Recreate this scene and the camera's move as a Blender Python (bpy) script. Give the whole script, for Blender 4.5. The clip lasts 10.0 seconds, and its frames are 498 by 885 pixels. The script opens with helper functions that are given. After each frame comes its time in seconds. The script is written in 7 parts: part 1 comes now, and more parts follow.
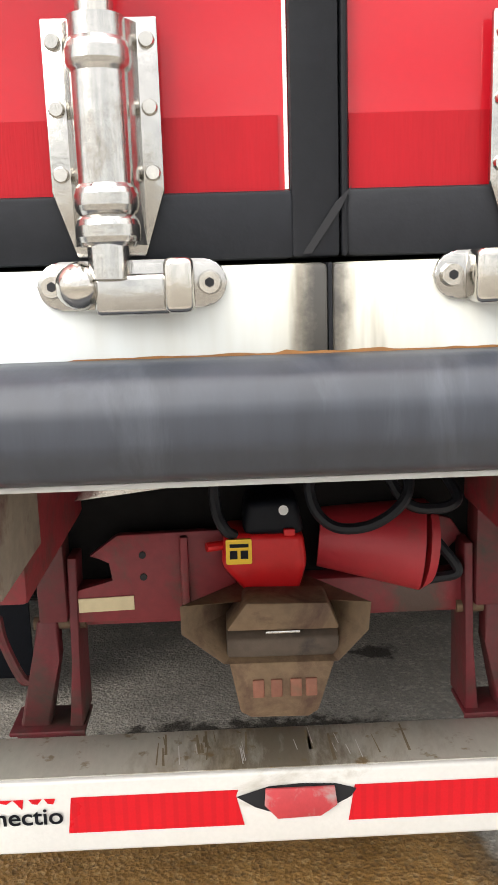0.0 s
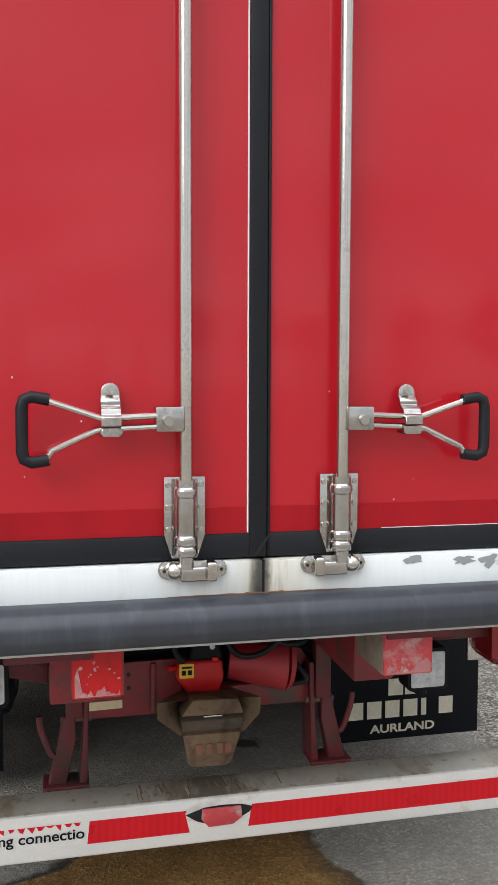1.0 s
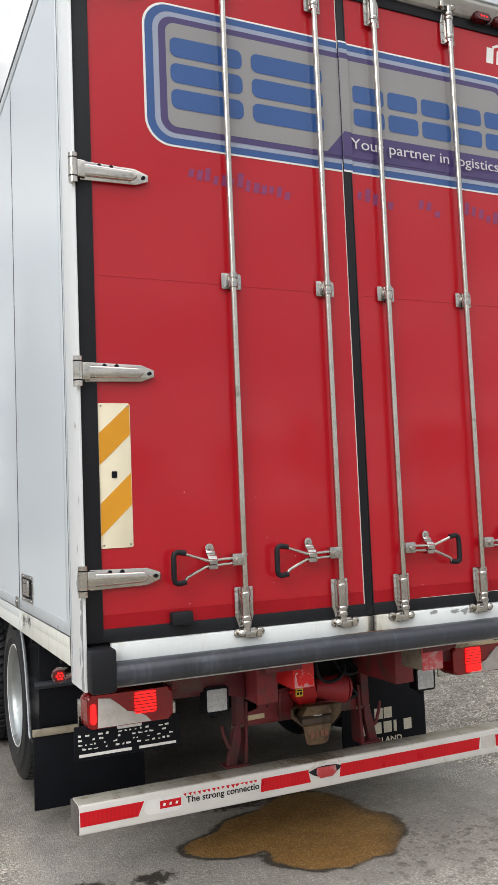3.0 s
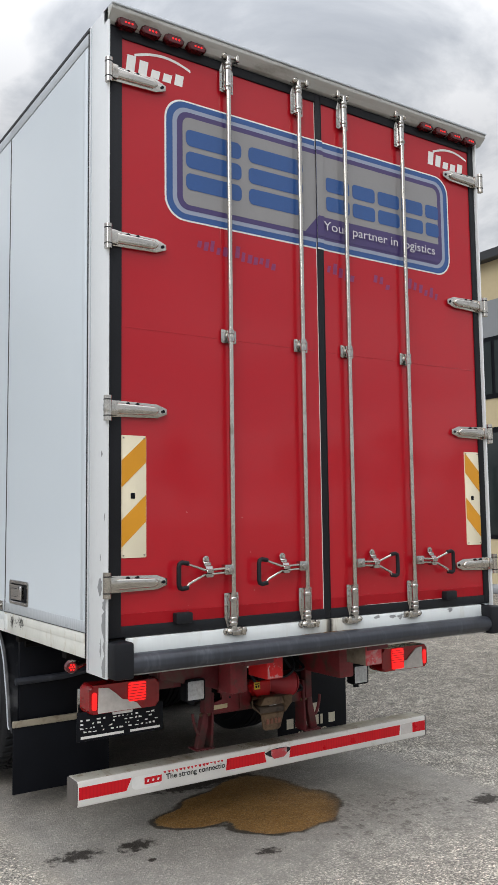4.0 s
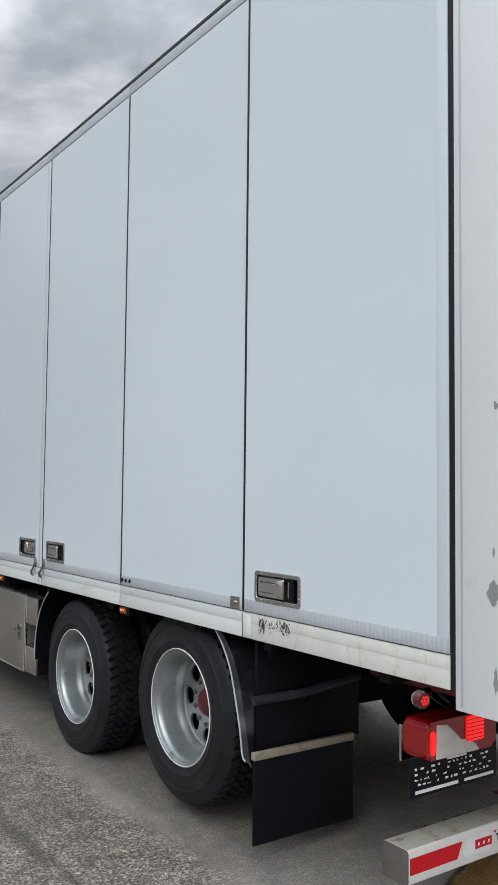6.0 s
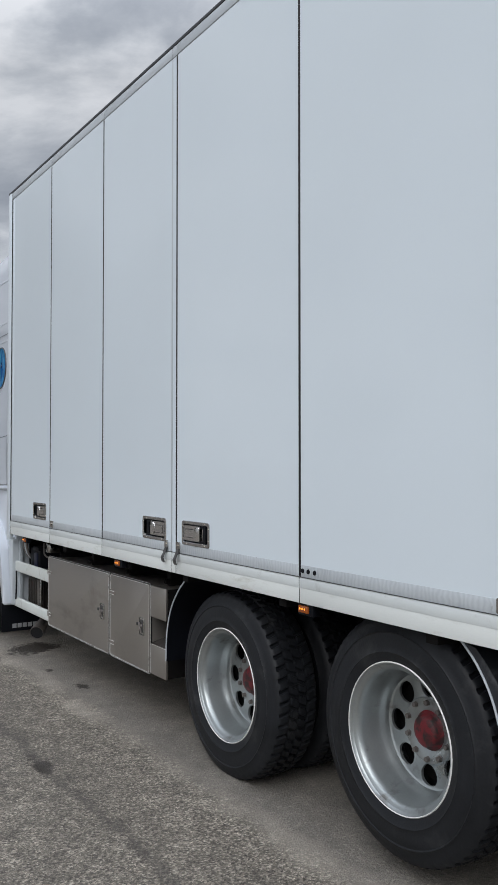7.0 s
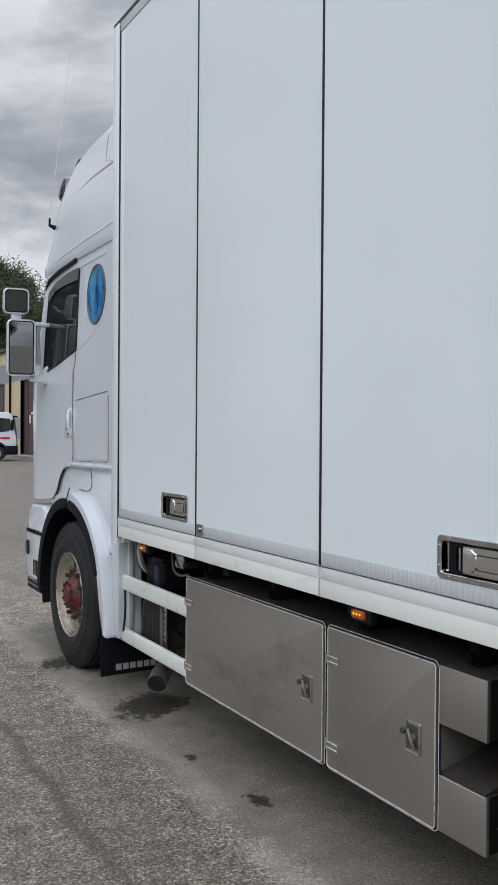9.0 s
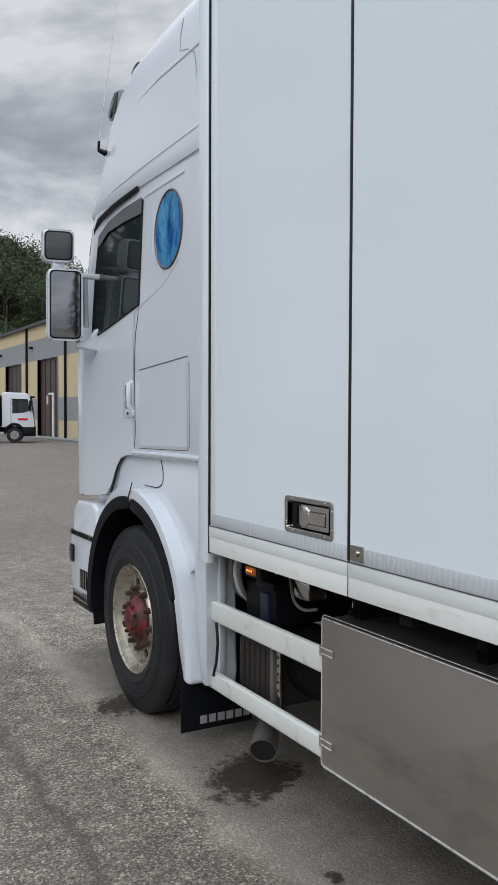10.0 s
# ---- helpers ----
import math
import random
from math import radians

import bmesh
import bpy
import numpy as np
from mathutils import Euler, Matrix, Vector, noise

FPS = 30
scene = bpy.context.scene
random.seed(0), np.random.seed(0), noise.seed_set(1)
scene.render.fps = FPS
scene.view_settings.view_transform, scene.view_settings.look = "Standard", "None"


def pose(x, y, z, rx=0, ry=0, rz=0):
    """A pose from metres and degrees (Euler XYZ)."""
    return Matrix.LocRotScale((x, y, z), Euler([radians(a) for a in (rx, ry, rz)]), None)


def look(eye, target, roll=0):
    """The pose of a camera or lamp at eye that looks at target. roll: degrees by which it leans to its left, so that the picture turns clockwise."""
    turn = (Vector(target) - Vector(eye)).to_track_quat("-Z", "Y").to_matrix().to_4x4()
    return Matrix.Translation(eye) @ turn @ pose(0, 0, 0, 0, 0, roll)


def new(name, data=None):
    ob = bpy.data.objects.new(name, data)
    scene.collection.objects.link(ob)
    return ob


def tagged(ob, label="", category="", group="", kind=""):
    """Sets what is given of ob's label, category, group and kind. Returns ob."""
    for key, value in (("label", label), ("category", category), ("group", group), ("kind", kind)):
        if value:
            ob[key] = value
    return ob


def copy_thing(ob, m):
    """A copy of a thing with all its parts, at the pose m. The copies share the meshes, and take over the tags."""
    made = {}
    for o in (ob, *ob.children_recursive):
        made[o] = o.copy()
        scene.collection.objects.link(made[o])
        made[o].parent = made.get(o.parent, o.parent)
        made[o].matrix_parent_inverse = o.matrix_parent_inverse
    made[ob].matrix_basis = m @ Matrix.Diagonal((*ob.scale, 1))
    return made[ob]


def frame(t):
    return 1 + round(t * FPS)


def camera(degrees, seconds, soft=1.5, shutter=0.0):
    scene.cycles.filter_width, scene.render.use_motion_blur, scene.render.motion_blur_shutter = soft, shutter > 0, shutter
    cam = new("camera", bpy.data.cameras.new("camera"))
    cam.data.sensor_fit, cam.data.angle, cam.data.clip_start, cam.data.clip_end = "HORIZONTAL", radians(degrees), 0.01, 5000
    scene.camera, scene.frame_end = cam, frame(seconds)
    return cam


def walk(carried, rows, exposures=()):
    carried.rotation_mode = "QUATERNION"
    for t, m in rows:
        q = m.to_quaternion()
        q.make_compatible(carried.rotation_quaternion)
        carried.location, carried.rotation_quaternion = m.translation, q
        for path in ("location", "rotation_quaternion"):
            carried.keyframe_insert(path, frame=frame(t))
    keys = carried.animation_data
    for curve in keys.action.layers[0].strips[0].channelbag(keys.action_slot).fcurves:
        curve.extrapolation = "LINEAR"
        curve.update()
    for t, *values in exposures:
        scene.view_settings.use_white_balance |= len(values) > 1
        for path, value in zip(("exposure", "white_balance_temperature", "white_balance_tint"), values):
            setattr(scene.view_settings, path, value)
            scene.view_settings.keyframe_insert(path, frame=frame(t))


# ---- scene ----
cam = camera(33.1, 10.0, 1.2)
PATH = [
    (0, (-0.075, -0.67, 1.154), (-0.024, 1.288, 0.751), -1.8),
    (0.5, (-0.116, -1.185, 1.361), (0.111, 0.775, 1.037), -1.0),
    (1, (-0.399, -1.694, 1.52), (0.037, 0.253, 1.384), 0.2),
    (1.5, (-0.696, -2.193, 1.567), (-0.187, -0.259, 1.555), 0.3),
    (2, (-1.146, -2.595, 1.603), (-0.46, -0.717, 1.665), -1.4),
    (2.5, (-1.611, -2.964, 1.636), (-0.87, -1.11, 1.756), -2.4),
    (2.7, (-1.787, -3.089, 1.666), (-1.019, -1.247, 1.803), -2.5),
    (3.8, (-2.756, -3.612, 1.668), (-1.707, -1.92, 1.851), -1.0),
    (4, (-2.893, -3.629, 1.698), (-1.795, -1.968, 1.882), -0.7),
    (4.5, (-3.258, -3.434, 1.71), (-2.065, -1.841, 1.903), -0.1),
    (5, (-3.435, -3.013, 1.69), (-2.208, -1.445, 1.878), 0.1),
    (5.2, (-3.478, -2.81, 1.707), (-2.261, -1.233, 1.888), 0.1),
    (6.3, (-3.578, -1.347, 1.723), (-2.458, 0.308, 1.816), 0.6),
    (6.5, (-3.58, -1.085, 1.722), (-2.483, 0.585, 1.802), 0.4),
    (7, (-3.598, -0.419, 1.694), (-2.524, 1.267, 1.743), 0.0),
    (7.5, (-3.478, 0.298, 1.687), (-2.433, 2.003, 1.714), 0.2),
    (8, (-3.407, 0.983, 1.701), (-2.372, 2.694, 1.723), 0.2),
    (8.5, (-3.257, 1.698, 1.693), (-2.238, 3.419, 1.696), 0.3),
    (9, (-3.195, 2.402, 1.681), (-2.191, 4.131, 1.661), 0.4),
    (9.5, (-3.083, 3.137, 1.664), (-2.089, 4.872, 1.618), 0.5),
    (10, (-2.993, 3.871, 1.67), (-2.018, 5.615, 1.603), 0.2),
]
walk(cam, [(t, look(eye, target, roll)) for t, eye, target, roll in PATH],
     [(0.0, 1.20, 6950, 10), (0.2, 0.92, 6930, 10), (0.5, 0.59, 6900, 10), (1.0, 0.30, 6550, 10), (1.5, 0.27, 6500, 10), (2.0, 0.27, 6650, 10), (2.5, 0.22, 6850, 10), (4.0, -0.20, 6550, 10), (5.0, -0.23, 6500, 10), (6.5, -0.40, 6340, 10), (8.5, -0.37, 6370, 10), (10.0, -0.33, 6400, 10)])

# ---- world, sun ----
def ramp(nt, fac, stops):
    n = nt.nodes.new("ShaderNodeValToRGB")
    el = n.color_ramp.elements
    while len(el) < len(stops):
        el.new(0.5)
    for e, (p, c) in zip(el, stops):
        e.position, e.color = p, (c, c, c, 1) if isinstance(c, (int, float)) else (*c, 1)
    nt.links.new(fac, n.inputs["Fac"])
    return n.outputs["Color"]


def math_node(nt, op, a, b=None):
    n = nt.nodes.new("ShaderNodeMath")
    n.operation = op
    for i, v in enumerate((a, b)):
        if v is None:
            continue
        if isinstance(v, (int, float)):
            n.inputs[i].default_value = v
        else:
            nt.links.new(v, n.inputs[i])
    return n.outputs[0]


def mix_col(nt, fac, a, b):
    n = nt.nodes.new("ShaderNodeMix")
    n.data_type = "RGBA"
    for i, v in ((0, fac), (6, a), (7, b)):
        if isinstance(v, (int, float)):
            n.inputs[i].default_value = v
        elif isinstance(v, tuple):
            n.inputs[i].default_value = (*v, 1)
        else:
            nt.links.new(v, n.inputs[i])
    return n.outputs[2]


def noise_tex(nt, vec, scale, detail=4.0, rough=0.55, distortion=0.0):
    n = nt.nodes.new("ShaderNodeTexNoise")
    n.inputs["Scale"].default_value, n.inputs["Detail"].default_value = scale, detail
    n.inputs["Roughness"].default_value, n.inputs["Distortion"].default_value = rough, distortion
    nt.links.new(vec, n.inputs["Vector"])
    return n.outputs["Fac"]


SUN_UP, SUN_ROUND = 36.0, 229.0
world = bpy.data.worlds.new("sky")
scene.world = world
world.use_nodes = True
wt = world.node_tree
wt.nodes.clear()
w_out = wt.nodes.new("ShaderNodeOutputWorld")
w_bg = wt.nodes.new("ShaderNodeBackground")
w_sky = wt.nodes.new("ShaderNodeTexSky")
w_sky.sky_type, w_sky.sun_disc = "NISHITA", False
w_sky.sun_elevation, w_sky.sun_rotation = radians(SUN_UP), radians(SUN_ROUND)
w_tc = wt.nodes.new("ShaderNodeTexCoord")
w_sep = wt.nodes.new("ShaderNodeSeparateXYZ")
wt.links.new(w_tc.outputs["Generated"], w_sep.inputs[0])
# the cloud deck lies in a flat layer, so it closes up towards the horizon
w_den = math_node(wt, "ADD", math_node(wt, "MAXIMUM", w_sep.outputs[2], 0.0), 0.22)
w_cx = math_node(wt, "DIVIDE", w_sep.outputs[0], w_den)
w_cy = math_node(wt, "DIVIDE", w_sep.outputs[1], w_den)
w_comb = wt.nodes.new("ShaderNodeCombineXYZ")
wt.links.new(w_cx, w_comb.inputs[0])
wt.links.new(w_cy, w_comb.inputs[1])
w_comb.inputs[2].default_value = 585.5
w_n1 = noise_tex(wt, w_comb.outputs[0], 2.0, 8.0, 0.56, 0.35)
w_cloud = ramp(wt, w_n1, [(0.34, (0.44, 0.475, 0.535)), (0.44, (0.60, 0.635, 0.69)), (0.51, (0.83, 0.86, 0.905)), (0.58, (1.10, 1.115, 1.145))])
w_skys = wt.nodes.new("ShaderNodeVectorMath")
w_skys.operation = "SCALE"
w_skys.inputs["Scale"].default_value = 0.10
wt.links.new(w_sky.outputs[0], w_skys.inputs[0])
w_mix = mix_col(wt, 0.90, w_skys.outputs[0], w_cloud)
# the deck is thin overhead, thick half way up and broken along the horizon
w_up = ramp(wt, w_sep.outputs[2], [(0.0, 0.26), (0.10, 0.25), (0.20, 0.22), (0.42, 0.21), (0.70, 0.46), (1.0, 1.0)])
w_gain = math_node(wt, "MULTIPLY", w_up, 4.7)
wt.links.new(w_mix, w_bg.inputs["Color"])
wt.links.new(math_node(wt, "MULTIPLY", w_gain, 0.85), w_bg.inputs["Strength"])
wt.links.new(w_bg.outputs[0], w_out.inputs[0])

sun_data = bpy.data.lights.new("sun", "SUN")
sun_data.energy, sun_data.angle, sun_data.color = 1.5, radians(40), (1.0, 0.975, 0.95)
sun = new("sun", sun_data)
sun.matrix_world = look((0, 0, 30), (0 - math.sin(radians(SUN_ROUND)) * 10, 0 - math.cos(radians(SUN_ROUND)) * 10, 30 - math.tan(radians(SUN_UP)) * 10))


# ---- materials ----
def mat(name, col, rough=0.5, metal=0.0, var=0.10, scale=2.5, fine=70.0, bump=0.02, coat=0.0, dirt=None, amount=0.0, dirt_scale=3.0,
        stretch=(1, 1, 1), emit=None, power=0.0, rvar=0.12, spec=0.5):
    m = bpy.data.materials.new(name)
    m.use_nodes = True
    nt = m.node_tree
    b = nt.nodes["Principled BSDF"]
    tc = nt.nodes.new("ShaderNodeTexCoord")
    mp = nt.nodes.new("ShaderNodeMapping")
    mp.inputs["Scale"].default_value = stretch
    nt.links.new(tc.outputs["Object"], mp.inputs["Vector"])
    big = noise_tex(nt, mp.outputs[0], scale, 5.0)
    small = noise_tex(nt, mp.outputs[0], fine, 3.0)
    lo, hi = tuple(c * (1 - var) for c in col), tuple(min(1.0, c * (1 + var)) for c in col)
    c1 = mix_col(nt, ramp(nt, big, [(0.3, 0), (0.7, 1)]), lo, hi)
    c2 = mix_col(nt, ramp(nt, small, [(0.35, 0), (0.65, 1)]), tuple(c * (1 - var * 0.6) for c in col), tuple(min(1.0, c * (1 + var * 0.6)) for c in col))
    c = mix_col(nt, 0.4, c1, c2)
    if dirt:
        d = noise_tex(nt, mp.outputs[0], dirt_scale, 9.0, 0.65, 0.4)
        c = mix_col(nt, ramp(nt, d, [(0.62 - amount * 0.4, 0), (0.78 - amount * 0.4, 1)]), c, dirt)
    nt.links.new(c, b.inputs["Base Color"])
    b.inputs["Metallic"].default_value = metal
    rr = math_node(nt, "ADD", math_node(nt, "MULTIPLY", math_node(nt, "SUBTRACT", big, 0.5), rvar * 2), rough)
    nt.links.new(rr, b.inputs["Roughness"])
    b.inputs["Specular IOR Level"].default_value = spec
    b.inputs["Coat Weight"].default_value = coat
    b.inputs["Coat Roughness"].default_value = 0.08
    if bump:
        bp = nt.nodes.new("ShaderNodeBump")
        bp.inputs["Strength"].default_value, bp.inputs["Distance"].default_value = bump * 5, 0.004
        nt.links.new(small, bp.inputs["Height"])
        nt.links.new(bp.outputs[0], b.inputs["Normal"])
    if emit:
        b.inputs["Emission Color"].default_value = (*emit, 1)
        b.inputs["Emission Strength"].default_value = power
    return m


M_RED = mat("red_door_paint", (0.42, 0.0075, 0.0165), 0.34, 0, 0.06, 1.2, 160, 0.0, coat=0.50, spec=0.25, rvar=0.03)
M_WHITE = mat("white_panel_paint", (0.665, 0.735, 0.79), 0.36, 0, 0.026, 0.7, 220, 0.0, coat=0.55, rvar=0.02, spec=0.14)
M_SKIRT = mat("white_rail_paint", (0.74, 0.775, 0.765), 0.38, 0, 0.05, 2, 90, 0.01, dirt=(0.52, 0.53, 0.48), amount=0.15, dirt_scale=4, stretch=(1, 0.6, 3))
M_SKIRTD = mat("soiled_rail_paint", (0.70, 0.71, 0.665), 0.42, 0, 0.08, 6, 90, 0.01, dirt=(0.50, 0.46, 0.36), amount=0.20, dirt_scale=7, stretch=(1, 1.6, 0.7))
M_STRIP = mat("pale_grey_kick_strip", (0.49, 0.53, 0.565), 0.35, 0.1, 0.05, 12, 240, 0.02)
def wavy_strip():
    """The kick strip's embossed wave, as relief and a faint sheen mixed into the colour."""
    m = mat("waved_kick_strip", (0.49, 0.53, 0.565), 0.32, 0.15, 0.05, 12, 240, 0.0)
    nt = m.node_tree
    b = nt.nodes["Principled BSDF"]
    tc = nt.nodes.new("ShaderNodeTexCoord")
    w = nt.nodes.new("ShaderNodeTexWave")
    w.wave_type, w.bands_direction = "BANDS", "Y"
    for k, v in (("Scale", 13.0), ("Distortion", 4.5), ("Detail", 1.0), ("Detail Scale", 1.5)):
        w.inputs[k].default_value = v
    nt.links.new(tc.outputs["Object"], w.inputs["Vector"])
    bp = nt.nodes.new("ShaderNodeBump")
    bp.inputs["Strength"].default_value, bp.inputs["Distance"].default_value = 0.2, 0.004
    nt.links.new(w.outputs["Fac"], bp.inputs["Height"])
    nt.links.new(bp.outputs[0], b.inputs["Normal"])
    src = b.inputs["Base Color"].links[0].from_socket
    nt.links.new(mix_col(nt, math_node(nt, "MULTIPLY", w.outputs["Fac"], 0.26), src, (0.70, 0.74, 0.77)), b.inputs["Base Color"])
    return m


M_KICK = wavy_strip()
M_POST = mat("flaking_white_post_paint", (0.72, 0.75, 0.77), 0.4, 0, 0.04, 3, 60, 0.01, dirt=(0.50, 0.51, 0.51), amount=0.0, dirt_scale=3.2, stretch=(1, 1, 0.6))
M_BEAM = mat("grimy_white_beam_paint", (0.50, 0.505, 0.49), 0.45, 0, 0.08, 4, 60, 0.02, dirt=(0.27, 0.26, 0.23), amount=0.16, dirt_scale=5, stretch=(0.5, 1, 2))
M_SILL = mat("stained_white_sill_paint", (0.69, 0.73, 0.735), 0.4, 0, 0.05, 3, 60, 0.01, dirt=(0.52, 0.50, 0.42), amount=0.13, dirt_scale=4, stretch=(1.6, 1, 0.22))
def stain_sill(m, x0):
    """Brown water stain that spreads from the joint at x0."""
    nt = m.node_tree
    b = nt.nodes["Principled BSDF"]
    src = b.inputs["Base Color"].links[0].from_socket
    tc = nt.nodes.new("ShaderNodeTexCoord")
    mp = nt.nodes.new("ShaderNodeMapping")
    mp.inputs["Scale"].default_value = (1, 1, 0.12)
    nt.links.new(tc.outputs["Object"], mp.inputs["Vector"])
    sep = nt.nodes.new("ShaderNodeSeparateXYZ")
    nt.links.new(tc.outputs["Object"], sep.inputs[0])
    d = math_node(nt, "ABSOLUTE", math_node(nt, "SUBTRACT", sep.outputs[0], x0))
    d = math_node(nt, "ADD", d, math_node(nt, "MULTIPLY", math_node(nt, "SUBTRACT", noise_tex(nt, mp.outputs[0], 22.0, 4.0, 0.6), 0.5), 0.25))
    c = mix_col(nt, ramp(nt, d, [(0.02, 0.60), (0.20, 0.0)]), src, (0.42, 0.37, 0.26))
    c = mix_col(nt, ramp(nt, d, [(0.0, 0.75), (0.035, 0.0)]), c, (0.16, 0.13, 0.09))
    near = math_node(nt, "ADD", math_node(nt, "ABSOLUTE", math_node(nt, "SUBTRACT", sep.outputs[0], x0 - 0.006)),
                     math_node(nt, "MULTIPLY", math_node(nt, "SUBTRACT", noise_tex(nt, tc.outputs["Object"], 30.0, 5.0, 0.65), 0.5), 0.040))
    c = mix_col(nt, ramp(nt, near, [(0.005, 0.92), (0.022, 0.0)]), c, (0.040, 0.038, 0.036))
    nt.links.new(c, b.inputs["Base Color"])


def scraped_middle(m, x0, w):
    """Dark grime rubbed into the middle of the bar top."""
    nt = m.node_tree
    b = nt.nodes["Principled BSDF"]
    src = b.inputs["Base Color"].links[0].from_socket
    tc = nt.nodes.new("ShaderNodeTexCoord")
    sep = nt.nodes.new("ShaderNodeSeparateXYZ")
    nt.links.new(tc.outputs["Object"], sep.inputs[0])
    mp = nt.nodes.new("ShaderNodeMapping")
    mp.inputs["Scale"].default_value = (1, 0.25, 1)
    nt.links.new(tc.outputs["Object"], mp.inputs["Vector"])
    d = math_node(nt, "DIVIDE", math_node(nt, "ABSOLUTE", math_node(nt, "SUBTRACT", sep.outputs[0], x0)), w)
    rub = noise_tex(nt, mp.outputs[0], 38.0, 6.0, 0.7)
    d = math_node(nt, "ADD", d, math_node(nt, "MULTIPLY", math_node(nt, "SUBTRACT", rub, 0.5), 2.6))
    c = mix_col(nt, ramp(nt, d, [(0.25, 0.80), (0.95, 0.0)]), src, (0.15, 0.115, 0.070))
    blot = noise_tex(nt, tc.outputs["Object"], 26.0, 4.0, 0.6)
    c = mix_col(nt, ramp(nt, blot, [(0.60, 0.0), (0.68, 0.75)]), c, (0.22, 0.145, 0.055))
    nt.links.new(c, b.inputs["Base Color"])


stain_sill(M_SILL, 0.008)
M_RUBBER = mat("black_rubber", (0.0105, 0.0115, 0.0145), 0.5, 0, 0.25, 3, 90, 0.03, spec=0.24)
M_BUMPER = mat("weathered_rubber_bumper", (0.027, 0.031, 0.041), 0.45, 0, 0.45, 5, 60, 0.03, dirt=(0.062, 0.069, 0.084), amount=0.17, dirt_scale=13, stretch=(1, 0.5, 0.16))
M_BLACK = mat("black_plastic", (0.0050, 0.0060, 0.0090), 0.5, 0, 0.3, 5, 80, 0.02, spec=0.14)
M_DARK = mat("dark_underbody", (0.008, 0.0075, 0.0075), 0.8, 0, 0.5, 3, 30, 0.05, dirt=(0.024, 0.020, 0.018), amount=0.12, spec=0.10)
M_STEEL = mat("brushed_stainless_steel", (0.56, 0.535, 0.49), 0.17, 1.0, 0.10, 6, 150, 0.01, dirt=(0.34, 0.30, 0.25), amount=0.06, dirt_scale=9)
M_ZINC = mat("dull_zinc_steel", (0.48, 0.468, 0.445), 0.19, 1.0, 0.15, 9, 130, 0.015, dirt=(0.30, 0.26, 0.21), amount=0.09, dirt_scale=12)
M_BOXST = mat("satin_toolbox_steel", (0.395, 0.372, 0.345), 0.36, 0.85, 0.12, 1.3, 120, 0.004, dirt=(0.27, 0.245, 0.22), amount=0.12, dirt_scale=1.4, stretch=(1, 0.7, 1.6), rvar=0.16)
M_ALU = mat("scuffed_aluminium_bar", (0.72, 0.71, 0.68), 0.40, 0.15, 0.08, 4, 120, 0.02, dirt=(0.36, 0.32, 0.25), amount=0.07, dirt_scale=4.5)
M_BARTOP = mat("worn_bar_top", (0.54, 0.52, 0.45), 0.36, 0.30, 0.15, 5, 90, 0.03, dirt=(0.23, 0.165, 0.080), amount=0.30, dirt_scale=5, stretch=(1, 0.4, 1))
scraped_middle(M_BARTOP, 0.0, 0.17)
M_REDMID = mat("dull_bright_red_paint", (0.40, 0.024, 0.034), 0.5, 0, 0.12, 5, 60, 0.03, dirt=(0.20, 0.05, 0.045), amount=0.12, dirt_scale=6)
M_RUSTRED = mat("rust_with_red_paint_rests", (0.21, 0.085, 0.055), 0.7, 0.1, 0.35, 14, 70, 0.05, dirt=(0.17, 0.10, 0.06), amount=0.3, dirt_scale=24)
# rust colour darkened to carry the shade inside the coupling mouth
M_RUSTDK = mat("grimy_shaded_rust", (0.085, 0.062, 0.045), 0.75, 0.1, 0.35, 8, 70, 0.06, dirt=(0.04, 0.03, 0.025), amount=0.2, dirt_scale=12)
M_REDCH = mat("red_chassis_paint", (0.195, 0.017, 0.023), 0.55, 0, 0.3, 5, 60, 0.04, dirt=(0.070, 0.040, 0.030), amount=0.33, dirt_scale=8)
M_REDBR = mat("bright_red_casting", (0.50, 0.010, 0.012), 0.38, 0, 0.15, 8, 60, 0.03, dirt=(0.18, 0.018, 0.016), amount=0.08, dirt_scale=9, spec=0.3)
M_RUST = mat("rusty_brown_steel", (0.150, 0.098, 0.056), 0.70, 0.15, 0.40, 8, 70, 0.06, dirt=(0.075, 0.038, 0.024), amount=0.34, dirt_scale=12)
M_RUSTO = mat("orange_rust", (0.24, 0.11, 0.035), 0.8, 0, 0.3, 20)
M_TYRE = mat("tyre_rubber", (0.0125, 0.0138, 0.0165), 0.50, 0, 0.3, 6, 90, 0.04, dirt=(0.034, 0.035, 0.037), amount=0.14, dirt_scale=5, spec=0.25)
M_RIM = mat("silver_rim_paint", (0.34, 0.365, 0.37), 0.32, 0.75, 0.10, 6, 90, 0.02, dirt=(0.17, 0.165, 0.155), amount=0.12, dirt_scale=7)
M_RIMF = mat("dirty_cream_rim_paint", (0.38, 0.355, 0.29), 0.28, 0.75, 0.3, 12, 70, 0.03, dirt=(0.15, 0.115, 0.08), amount=0.20, dirt_scale=26)
M_HUB = mat("faded_red_hub_paint", (0.15, 0.010, 0.016), 0.55, 0, 0.3, 12, 60, 0.04, dirt=(0.022, 0.012, 0.012), amount=0.48, dirt_scale=20)
M_SOOT = mat("sooty_grey_steel", (0.17, 0.155, 0.145), 0.55, 0.6, 0.2, 9, 60, 0.03, dirt=(0.07, 0.06, 0.055), amount=0.14, dirt_scale=12)
M_CAB = mat("white_cab_paint", (0.60, 0.645, 0.71), 0.22, 0, 0.01, 1, 200, 0.001, coat=0.5, rvar=0.01)
